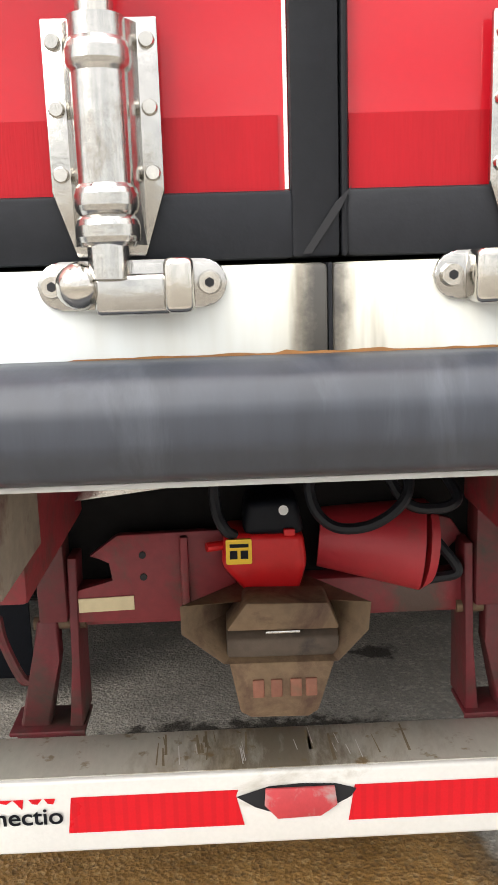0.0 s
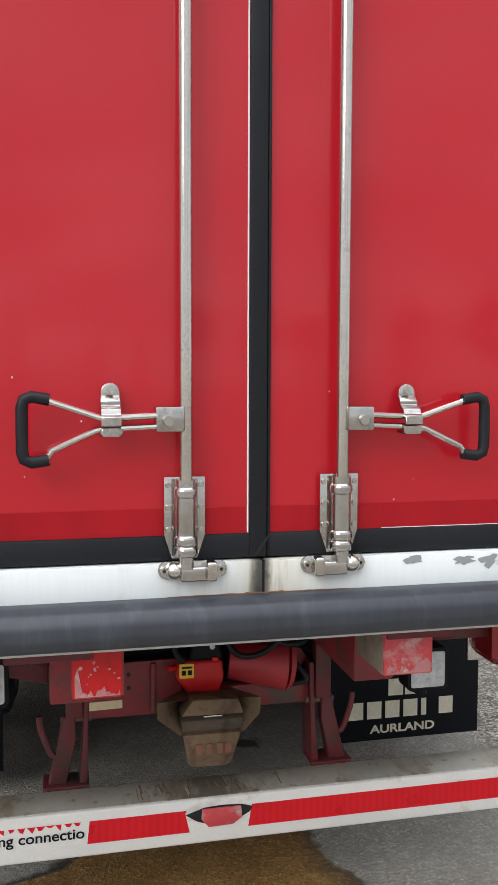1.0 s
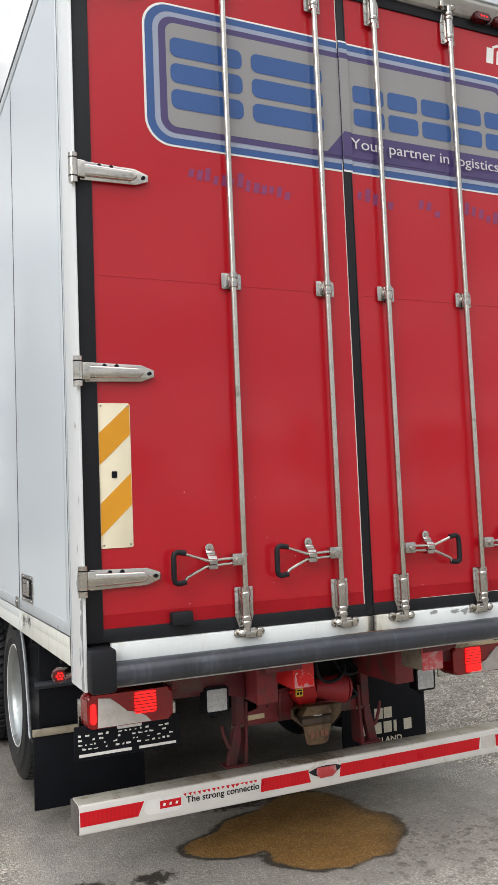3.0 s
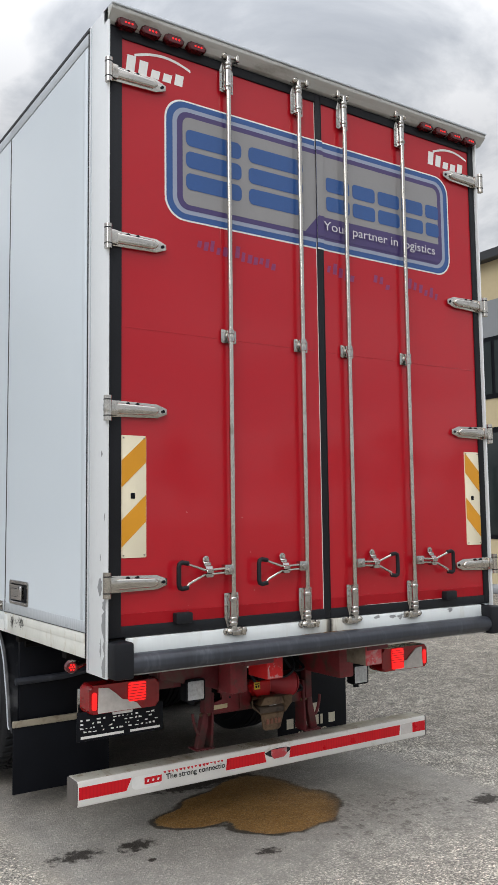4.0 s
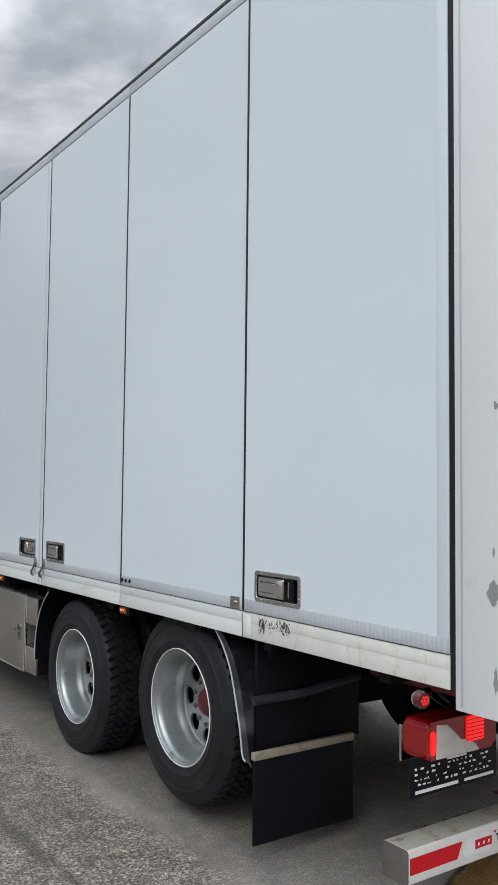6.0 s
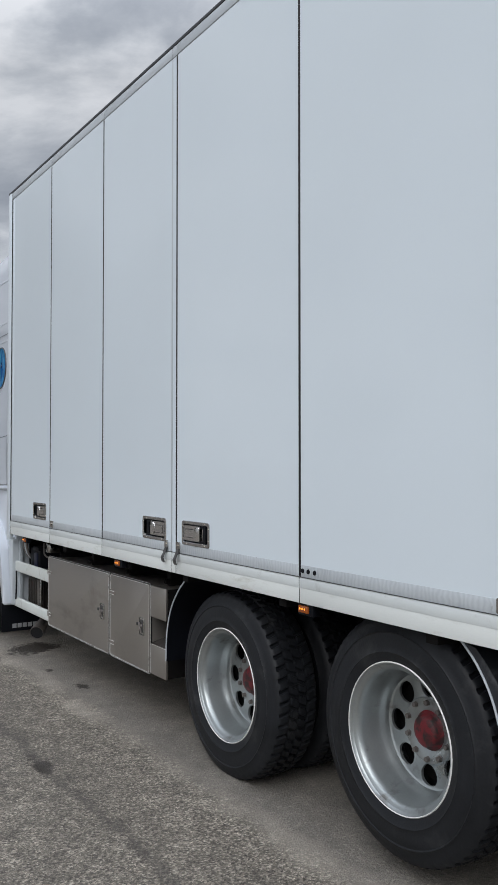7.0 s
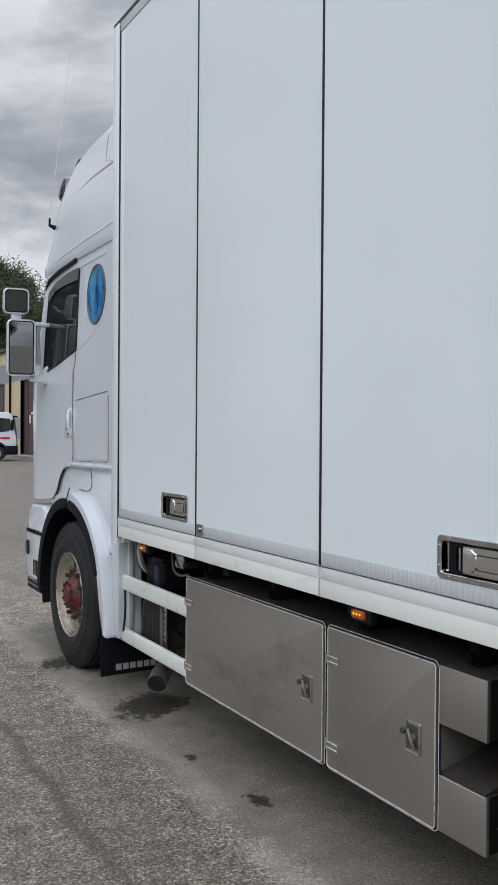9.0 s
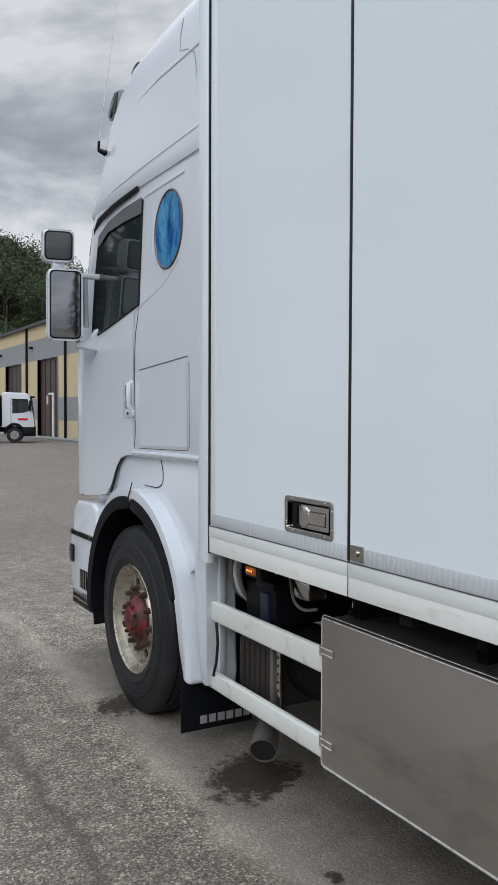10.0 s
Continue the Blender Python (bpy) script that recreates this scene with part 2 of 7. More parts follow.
M_EDGE = mat("bright_pale_edge", (0.80, 0.80, 0.79), 0.30, 0.55, 0.10, 20)
M_GAP = mat("dark_panel_gap", (0.006, 0.006, 0.008), 0.7, 0, 0.2)
M_SCUFF = mat("scuffed_red_tape", (0.50, 0.05, 0.06), 0.45, 0, 0.2, 12, 90, 0.03, dirt=(0.42, 0.30, 0.29), amount=0.30, dirt_scale=16)
M_GRIME = mat("dark_brown_grime", (0.24, 0.19, 0.115), 0.6, 0, 0.3, 20)
M_NUT = mat("rusty_brown_nut", (0.055, 0.028, 0.022), 0.65, 0.2, 0.3, 30)
M_LATCH = mat("stamped_latch_steel", (0.52, 0.52, 0.515), 0.17, 1.0, 0.08, 12, 140, 0.01, dirt=(0.30, 0.28, 0.25), amount=0.06, dirt_scale=14)
M_DKST = mat("dark_weathered_steel", (0.10, 0.10, 0.10), 0.4, 0.6, 0.2, 12)
M_SILEN = mat("grimy_silencer_steel", (0.034, 0.030, 0.027), 0.6, 0.4, 0.4, 9, 60, 0.03, dirt=(0.05, 0.020, 0.014), amount=0.2, dirt_scale=8)
M_RAIL = mat("dirty_white_rail", (0.60, 0.63, 0.61), 0.45, 0, 0.06, 4, 60, 0.01, dirt=(0.40, 0.40, 0.36), amount=0.14, dirt_scale=6)
M_SMOKE = mat("smoked_grey_plastic", (0.24, 0.255, 0.275), 0.2, 0, 0.08, 4, coat=0.4)
M_VISOR = mat("translucent_smoked_visor", (0.13, 0.14, 0.15), 0.15, 0, 0.08, 4, coat=0.4)
M_GUARD = mat("weathered_black_guard", (0.018, 0.020, 0.025), 0.38, 0, 0.4, 5, 60, 0.02, dirt=(0.115, 0.118, 0.125), amount=0.30, dirt_scale=4)
M_MAROON = mat("grimy_maroon_paint", (0.105, 0.009, 0.014), 0.6, 0, 0.3, 6, 60, 0.04, dirt=(0.08, 0.045, 0.035), amount=0.26, dirt_scale=6)
M_BRACK = mat("worn_red_bracket_paint", (0.120, 0.012, 0.017), 0.6, 0, 0.3, 6, 60, 0.04, dirt=(0.045, 0.028, 0.022), amount=0.36, dirt_scale=6)
M_FLANGE = mat("dull_white_flange", (0.63, 0.67, 0.675), 0.4, 0.05, 0.05, 4, 90, 0.01, dirt=(0.42, 0.44, 0.43), amount=0.08, dirt_scale=6)
M_PADDLE = mat("brushed_paddle_steel", (0.66, 0.65, 0.635), 0.15, 1.0, 0.06, 14, 160, 0.006)
M_FADE = mat("faded_pink_paint", (0.42, 0.17, 0.17), 0.55, 0, 0.2, 18, dirt=(0.55, 0.50, 0.47), amount=0.22, dirt_scale=22)
M_MUD = mat("dried_grey_mud", (0.20, 0.165, 0.125), 0.85, 0, 0.3, 12, 60, 0.05, dirt=(0.10, 0.05, 0.04), amount=0.2, dirt_scale=14)
M_CHIP = mat("bare_grey_primer", (0.30, 0.31, 0.32), 0.55, 0.2, 0.15, 10)
M_YEL = mat("pale_reflective_sheet", (0.80, 0.73, 0.55), 0.35, 0, 0.04, 6, 200, 0.01)
M_ORA = mat("orange_reflective_sheet", (0.66, 0.29, 0.012), 0.35, 0, 0.06, 6, 200, 0.01)
M_TAPE = mat("red_reflective_tape", (0.60, 0.008, 0.016), 0.3, 0, 0.10, 8, 260, 0.02, spec=0.25)
def ribbed_tape(m):
    """Fine upright ribs in the reflective tape."""
    nt = m.node_tree
    b = nt.nodes["Principled BSDF"]
    src = b.inputs["Base Color"].links[0].from_socket
    tc = nt.nodes.new("ShaderNodeTexCoord")
    w = nt.nodes.new("ShaderNodeTexWave")
    w.wave_type, w.bands_direction = "BANDS", "X"
    w.inputs["Scale"].default_value = 16.0
    nt.links.new(tc.outputs["Object"], w.inputs["Vector"])
    nt.links.new(mix_col(nt, ramp(nt, w.outputs["Fac"], [(0.2, 0.20), (0.5, 0.0)]), src, (0.30, 0.005, 0.010)), b.inputs["Base Color"])


ribbed_tape(M_TAPE)
M_LBL = mat("yellow_sticker", (0.75, 0.48, 0.02), 0.45, 0, 0.1, 9)
M_RAILD = mat("grimy_cream_steel", (0.34, 0.30, 0.23), 0.5, 0.2, 0.15, 9, 60, 0.03, dirt=(0.14, 0.10, 0.065), amount=0.12, dirt_scale=10)
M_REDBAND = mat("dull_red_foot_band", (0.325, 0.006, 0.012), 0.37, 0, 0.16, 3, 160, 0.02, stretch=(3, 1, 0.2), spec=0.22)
M_CREAM = mat("cream_sticker", (0.62, 0.52, 0.32), 0.5, 0, 0.15, 14, dirt=(0.3, 0.2, 0.12), amount=0.1)
M_WHITEP = mat("white_print", (0.78, 0.78, 0.76), 0.4, 0, 0.06, 20)
M_SLOG = mat("dimmed_white_print", (0.56, 0.55, 0.58), 0.4, 0, 0.06, 20)
M_GOLD = mat("faded_cream_print", (0.62, 0.58, 0.46), 0.45, 0, 0.2, 22)
M_LBLUE = mat("logo_blue", (0.022, 0.080, 0.255), 0.32, 0, 0.08, 3, coat=0.2)
M_LGREY = mat("logo_grey", (0.25, 0.247, 0.25), 0.36, 0, 0.05, 3, coat=0.2)
M_LPALE = mat("logo_pale_grey", (0.28, 0.32, 0.42), 0.36, 0, 0.05, 3, coat=0.2)
M_LPURP = mat("logo_purple", (0.055, 0.036, 0.135), 0.34, 0, 0.08, 3, coat=0.2)
M_INK = mat("faded_blue_marker", (0.22, 0.030, 0.115), 0.4, 0, 0.25, 30)
M_LENS = mat("red_lamp_lens", (0.27, 0.004, 0.007), 0.15, 0, 0.15, 20, coat=0.4)
M_LENSD = mat("smoked_red_lens", (0.085, 0.004, 0.006), 0.18, 0, 0.15, 20, coat=0.4)
M_LIT = mat("lit_red_lamp", (0.36, 0.006, 0.006), 0.2, 0, 0.1, 60, emit=(1.0, 0.012, 0.012), power=1.25)
M_CLEAR = mat("clear_grey_lens", (0.60, 0.565, 0.54), 0.2, 0, 0.15, 25, coat=0.5)
M_AMBER = mat("amber_lens", (0.34, 0.075, 0.005), 0.12, 0, 0.4, 40, coat=0.6)
M_AMBLIT = mat("amber_led", (0.8, 0.3, 0.02), 0.2, 0, 0.1, 60, emit=(1.0, 0.34, 0.03), power=1.4)
M_LAMPW = mat("work_lamp_lens", (0.50, 0.52, 0.53), 0.22, 0.0, 0.25, 60, 160, 0.05, coat=0.5)
M_GLASS = mat("dark_tinted_glass", (0.018, 0.025, 0.025), 0.03, 0, 0.2, 1.5, 20, 0, coat=0.0, rvar=0.0, spec=0.38)
# pale patches mixed into the blue imitate reflections on the pane
M_BLUEG = mat("blue_glass_painted_reflections", (0.006, 0.080, 0.26), 0.10, 0, 0.8, 5, 20, 0, coat=0.12, spec=0.3, dirt=(0.12, 0.40, 0.62), amount=0.47, dirt_scale=3.4, stretch=(1, 1, 0.6))
M_MIRROR = mat("mirror_glass", (0.24, 0.255, 0.28), 0.02, 1.0, 0.0, 2, 20, 0, rvar=0)
M_MIRROR2 = mat("dark_wide_angle_glass", (0.10, 0.11, 0.115), 0.03, 1.0, 0.0, 2, 20, 0, rvar=0)
M_ROOF = mat("grey_roof_edge", (0.045, 0.047, 0.052), 0.5, 0.3, 0.1, 4)
M_WALLY = mat("pale_yellow_render", (0.54, 0.45, 0.28), 0.8, 0, 0.08, 0.4, 8, 0.02)
M_WALLG = mat("grey_render_band", (0.25, 0.265, 0.28), 0.8, 0, 0.06, 0.4, 8, 0.02)
M_DOORB = mat("dark_brown_industrial_door", (0.055, 0.030, 0.028), 0.5, 0, 0.15, 0.6, 8, 0.02)
M_BARK = mat("bark", (0.07, 0.055, 0.042), 0.9, 0, 0.3, 4, 30, 0.1)
M_LEAF = mat("mixed_green_leaves", (0.048, 0.070, 0.028), 0.6, 0, 0.5, 0.35, 3, 0)
M_LEAFD = mat("dark_fir_needles", (0.028, 0.045, 0.026), 0.7, 0, 0.4, 0.4, 4, 0)


def tyre_tracks_ground():
    """Wet coarse asphalt, drier and smoother where the truck keeps the rain off, with a brown puddle of mud and oil drips."""
    m = bpy.data.materials.new("wet_coarse_asphalt")
    m.use_nodes = True
    nt = m.node_tree
    b = nt.nodes["Principled BSDF"]
    tc = nt.nodes.new("ShaderNodeTexCoord")
    P = tc.outputs["Object"]
    sep = nt.nodes.new("ShaderNodeSeparateXYZ")
    nt.links.new(P, sep.inputs[0])
    X, Y = sep.outputs[0], sep.outputs[1]
    broad = noise_tex(nt, P, 0.35, 6.0, 0.6)
    mid = noise_tex(nt, P, 5.0, 8.0, 0.7)
    warp = noise_tex(nt, P, 40.0, 3.0, 0.6)
    vor = nt.nodes.new("ShaderNodeTexVoronoi")
    vor.inputs["Scale"].default_value = 118.0
    nt.links.new(P, vor.inputs["Vector"])
    vor2 = nt.nodes.new("ShaderNodeTexVoronoi")
    vor2.inputs["Scale"].default_value = 62.0
    nt.links.new(P, vor2.inputs["Vector"])
    gsep = nt.nodes.new("ShaderNodeSeparateColor")
    nt.links.new(vor.outputs["Color"], gsep.inputs[0])
    gsep2 = nt.nodes.new("ShaderNodeSeparateColor")
    nt.links.new(vor2.outputs["Color"], gsep2.inputs[0])
    fine = noise_tex(nt, P, 210.0, 4.0, 0.75)
    # small stones in a dark binder; the larger ones stand out only here and there
    stone = ramp(nt, gsep.outputs[0], [(0.0, (0.060, 0.052, 0.042)), (0.40, (0.170, 0.150, 0.124)), (0.75, (0.325, 0.290, 0.238)), (1.0, (0.60, 0.54, 0.45))])
    chip = math_node(nt, "MULTIPLY", ramp(nt, gsep2.outputs[1], [(0.58, 0), (0.66, 1)]), ramp(nt, vor2.outputs["Distance"], [(0.28, 1), (0.45, 0)]))
    base = mix_col(nt, math_node(nt, "MULTIPLY", chip, 0.7), stone, ramp(nt, gsep2.outputs[2], [(0.2, (0.12, 0.107, 0.09)), (0.9, (0.75, 0.69, 0.59))]))
    base = mix_col(nt, 0.20, base, ramp(nt, fine, [(0.32, (0.060, 0.054, 0.046)), (0.68, (0.34, 0.315, 0.28))]))
    base = mix_col(nt, ramp(nt, warp, [(0.44, 0.0), (0.70, 0.34)]), base, (0.095, 0.085, 0.072))
    # clusters of pale and dark stones
    cluster = ramp(nt, noise_tex(nt, P, 62.0, 3.0, 0.72), [(0.36, 0.40), (0.50, 0.98), (0.64, 1.50)])
    clu = nt.nodes.new("ShaderNodeMix")
    clu.data_type, clu.blend_type = "RGBA", "MULTIPLY"
    clu.inputs[0].default_value = 1.0
    nt.links.new(base, clu.inputs[6])
    nt.links.new(cluster, clu.inputs[7])
    base = clu.outputs[2]
    tone = ramp(nt, mid, [(0.28, 0.60), (0.72, 1.42)])
    tone2 = ramp(nt, broad, [(0.3, 0.80), (0.7, 1.2)])
    mul = nt.nodes.new("ShaderNodeMix")
    mul.data_type, mul.blend_type = "RGBA", "MULTIPLY"
    mul.inputs[0].default_value = 1.0
    nt.links.new(base, mul.inputs[6])
    nt.links.new(tone, mul.inputs[7])
    mul2 = nt.nodes.new("ShaderNodeMix")
    mul2.data_type, mul2.blend_type = "RGBA", "MULTIPLY"
    mul2.inputs[0].default_value = 1.0
    nt.links.new(mul.outputs[2], mul2.inputs[6])
    nt.links.new(tone2, mul2.inputs[7])
    # hand-sized weathered mottles
    mot = nt.nodes.new("ShaderNodeMix")
    mot.data_type, mot.blend_type = "RGBA", "MULTIPLY"
    mot.inputs[0].default_value = 1.0
    nt.links.new(mul2.outputs[2], mot.inputs[6])
    nt.links.new(ramp(nt, noise_tex(nt, P, 8.5, 7.0, 0.72, 0.2), [(0.36, 0.70), (0.50, 0.98), (0.64, 1.22)]), mot.inputs[7])
    col = mot.outputs[2]
    wob = math_node(nt, "MULTIPLY", math_node(nt, "SUBTRACT", noise_tex(nt, P, 2.6, 7.0, 0.62), 0.5), 1.0)

    def ellipse(cx, cy, rx, ry, w=1.0):
        dx = math_node(nt, "DIVIDE", math_node(nt, "SUBTRACT", X, cx), rx)
        dy = math_node(nt, "DIVIDE", math_node(nt, "SUBTRACT", Y, cy), ry)
        d = math_node(nt, "SQRT", math_node(nt, "ADD", math_node(nt, "MULTIPLY", dx, dx), math_node(nt, "MULTIPLY", dy, dy)))
        return math_node(nt, "ADD", d, math_node(nt, "MULTIPLY", wob, 1.6 * w))

    jag = math_node(nt, "MULTIPLY", math_node(nt, "SUBTRACT", noise_tex(nt, P, 22.0, 5.0, 0.7), 0.5), 2.2)
    # dry strip below the truck
    ax = math_node(nt, "ADD", math_node(nt, "ABSOLUTE", X), math_node(nt, "MULTIPLY", wob, 0.35))
    ay = math_node(nt, "ADD", math_node(nt, "ABSOLUTE", math_node(nt, "SUBTRACT", Y, 4.6)), math_node(nt, "MULTIPLY", wob, 0.6))
    dry = math_node(nt, "MULTIPLY", ramp(nt, math_node(nt, "DIVIDE", ax, 2.0), [(0.665, 1), (0.725, 0)]), ramp(nt, math_node(nt, "DIVIDE", ay, 8.0), [(0.58, 1), (0.66, 0)]))
    dusty = mix_col(nt, ramp(nt, mid, [(0.3, 0), (0.7, 1)]), (0.145, 0.133, 0.117), (0.205, 0.190, 0.168))
    col = mix_col(nt, math_node(nt, "MULTIPLY", dry, 0.78), col, dusty)
    # damp side strip, and ground paled behind the truck, fading beneath it for shade
    damp = math_node(nt, "MULTIPLY", ramp(nt, math_node(nt, "MULTIPLY", X, -0.25), [(0.33, 0), (0.46, 1)]), ramp(nt, math_node(nt, "MULTIPLY", Y, 0.1), [(0.10, 0), (0.30, 1)]))
    col = mix_col(nt, math_node(nt, "MULTIPLY", damp, 0.34), col, (0.085, 0.076, 0.064))
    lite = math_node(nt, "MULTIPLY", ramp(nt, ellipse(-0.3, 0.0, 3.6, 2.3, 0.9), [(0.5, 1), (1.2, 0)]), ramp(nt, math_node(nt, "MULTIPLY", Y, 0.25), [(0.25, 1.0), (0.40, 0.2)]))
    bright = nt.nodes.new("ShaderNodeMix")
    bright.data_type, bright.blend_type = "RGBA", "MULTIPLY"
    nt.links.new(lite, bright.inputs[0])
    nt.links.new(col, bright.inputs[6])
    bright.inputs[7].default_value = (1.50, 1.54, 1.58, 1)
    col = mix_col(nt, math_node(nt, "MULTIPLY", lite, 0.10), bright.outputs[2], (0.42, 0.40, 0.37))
    # smoother and darker towards the far end of the yard
    far_y = ramp(nt, math_node(nt, "MULTIPLY", Y, 0.05), [(0.44, 0), (0.75, 1)])
    col = mix_col(nt, math_node(nt, "MULTIPLY", far_y, 0.55), col, (0.112, 0.100, 0.094))
    # pale dusty edge where the wheels roll
    ex = math_node(nt, "ABSOLUTE", math_node(nt, "ADD", math_node(nt, "ADD", X, 1.40), math_node(nt, "MULTIPLY", wob, 0.30)))
    edge = math_node(nt, "MULTIPLY", ramp(nt, ex, [(0.03, 1), (0.13, 0)]), ramp(nt, noise_tex(nt, P, 1.3, 3.0), [(0.40, 0.15), (0.6, 1)]))
    col = mix_col(nt, math_node(nt, "MULTIPLY", edge, 0.55), col, (0.37, 0.335, 0.285))
    # oil drips and damp patches
    for cx, cy, rx, ry in ((-0.87, 0.56, 0.14, 0.090), (-1.19, 0.58, 0.165, 0.098), (-1.12, 7.24, 0.27, 0.24), (-1.29, 8.45, 0.13, 0.20), (-1.21, 5.72, 0.06, 0.09),
                           (-1.24, 6.33, 0.05, 0.06), (1.16, -0.04, 0.14, 0.09), (0.35, 1.7, 0.08, 0.06), (-0.05, 1.26, 0.42, 0.10), (-0.90, 0.32, 0.025, 0.02), (-0.36, 0.08, 0.10, 0.06), (-2.03, 4.2, 0.07, 0.30)):
        e = ramp(nt, math_node(nt, "ADD", ellipse(cx, cy, rx, ry, 1.7), jag), [(0.62, 1), (1.30, 0)])
        col = mix_col(nt, math_node(nt, "MULTIPLY", e, 0.95), col, (0.022, 0.017, 0.013))
    # long mended seam beside the truck
    sx = math_node(nt, "ADD", math_node(nt, "SUBTRACT", X, -2.0), math_node(nt, "MULTIPLY", wob, 0.22))
    seam = ramp(nt, math_node(nt, "ABSOLUTE", sx), [(0.012, 1), (0.05, 0)])
    col = mix_col(nt, math_node(nt, "MULTIPLY", seam, 0.55), col, (0.055, 0.05, 0.045))
    # round damp drops behind the truck, denser near the puddle
    zone = ramp(nt, ellipse(0.40, 0.10, 0.95, 0.62, 0.7), [(0.4, 1), (1.1, 0)])
    for sc, th in ((11.0, 0.30), (24.0, 0.34)):
        dv = nt.nodes.new("ShaderNodeTexVoronoi")
        dv.inputs["Scale"].default_value = sc
        nt.links.new(P, dv.inputs["Vector"])
        dsep = nt.nodes.new("ShaderNodeSeparateColor")
        nt.links.new(dv.outputs["Color"], dsep.inputs[0])
        dd = math_node(nt, "ADD", dv.outputs["Distance"], math_node(nt, "MULTIPLY", jag, 0.12))
        drop = math_node(nt, "MULTIPLY", ramp(nt, dd, [(th * 0.7, 1), (th, 0)]), ramp(nt, dsep.outputs[0], [(0.50, 0), (0.56, 1)]))
        col = mix_col(nt, math_node(nt, "MULTIPLY", math_node(nt, "MULTIPLY", zone, drop), 0.40), col, (0.075, 0.064, 0.052))
    # ragged damp blotches round the far end of the puddle
    blot = ramp(nt, noise_tex(nt, P, 13.0, 9.0, 0.78, 0.3), [(0.53, 0), (0.60, 1)])
    bz = ramp(nt, ellipse(0.62, 0.12, 0.85, 0.55, 0.8), [(0.35, 1), (1.1, 0)])
    col = mix_col(nt, math_node(nt, "MULTIPLY", math_node(nt, "MULTIPLY", bz, blot), 0.62), col, (0.070, 0.060, 0.050))
    # muddy puddle: three lobes that run together, with a dark wet rim on its camera side
    lobes = [ellipse(*e) for e in ((0.10, 0.62, 0.36, 0.40, 0.45), (-0.38, 0.74, 0.27, 0.17, 0.40), (0.16, 0.90, 0.28, 0.32, 0.5), (-0.06, 0.44, 0.26, 0.22, 0.45), (-0.15, 0.85, 0.30, 0.22, 0.4))]
    pd = lobes[0]
    for e in lobes[1:]:
        sm = nt.nodes.new("ShaderNodeMath")
        sm.operation = "SMOOTH_MIN"
        sm.inputs[2].default_value = 0.35
        nt.links.new(pd, sm.inputs[0])
        nt.links.new(e, sm.inputs[1])
        pd = sm.outputs[0]
    pd = math_node(nt, "ADD", pd, math_node(nt, "MULTIPLY", jag, 0.07))
    mud = mix_col(nt, ramp(nt, noise_tex(nt, P, 9.0, 5.0), [(0.3, 0), (0.7, 1)]), (0.20, 0.102, 0.026), (0.31, 0.172, 0.056))
    mud = mix_col(nt, ramp(nt, gsep.outputs[1], [(0.70, 0), (0.95, 0.6)]), mud, (0.42, 0.28, 0.13))
    mud = mix_col(nt, ramp(nt, gsep.outputs[2], [(0.70, 0), (0.95, 0.5)]), mud, (0.09, 0.048, 0.018))
    rim = math_node(nt, "MULTIPLY", math_node(nt, "ADD", pd, math_node(nt, "MULTIPLY", noise_tex(nt, P, 6.0, 3.0, 0.5), 0.5)), 0.5)
    rimx = math_node(nt, "ADD", rim, math_node(nt, "MULTIPLY", ramp(nt, math_node(nt, "ADD", math_node(nt, "MULTIPLY", X, 0.8), 0.5), [(0.15, 0), (0.7, 1)]), 0.07))
    col = mix_col(nt, ramp(nt, rimx, [(0.66, 0.92), (0.705, 0)]), col, (0.034, 0.027, 0.019))
    # the far end of the puddle has dried out to a stain
    dried = ramp(nt, math_node(nt, "ADD", X, math_node(nt, "MULTIPLY", wob, 0.3)), [(0.12, 0), (0.42, 1)])
    col = mix_col(nt, mix_col(nt, dried, ramp(nt, pd, [(0.93, 1), (0.99, 0)]), ramp(nt, pd, [(0.70, 0.95), (1.10, 0)])), col, mud)
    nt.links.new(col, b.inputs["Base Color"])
    wet = ramp(nt, pd, [(0.95, 0.42), (1.05, 0.0)])
    rough = math_node(nt, "SUBTRACT", math_node(nt, "ADD", math_node(nt, "MULTIPLY", mid, 0.25), 0.62), math_node(nt, "MULTIPLY", wet, 0.6))
    nt.links.new(rough, b.inputs["Roughness"])
    b.inputs["Specular IOR Level"].default_value = 0.35
    bp = nt.nodes.new("ShaderNodeBump")
    bp.inputs["Strength"].default_value, bp.inputs["Distance"].default_value = 0.8, 0.004
    hgt = math_node(nt, "ADD", math_node(nt, "ADD", vor.outputs["Distance"], vor2.outputs["Distance"]), math_node(nt, "MULTIPLY", fine, 0.8))
    nt.links.new(hgt, bp.inputs["Height"])
    nt.links.new(bp.outputs[0], b.inputs["Normal"])
    return m


M_ASPH = tyre_tracks_ground()


# ---- mesh helpers ----
def box(bm, x0, x1, y0, y1, z0, z1, b=0.0, seg=2):
    g = bmesh.ops.create_cube(bm, size=1.0)
    vs = g["verts"]
    for v in vs:
        v.co = Vector(((x0 + x1) / 2 + v.co.x * (x1 - x0), (y0 + y1) / 2 + v.co.y * (y1 - y0), (z0 + z1) / 2 + v.co.z * (z1 - z0)))
    if b:
        es = {e for v in vs for e in v.link_edges}
        bmesh.ops.bevel(bm, geom=list(es), offset=b, segments=seg, affect="EDGES", profile=0.5)
    return bm


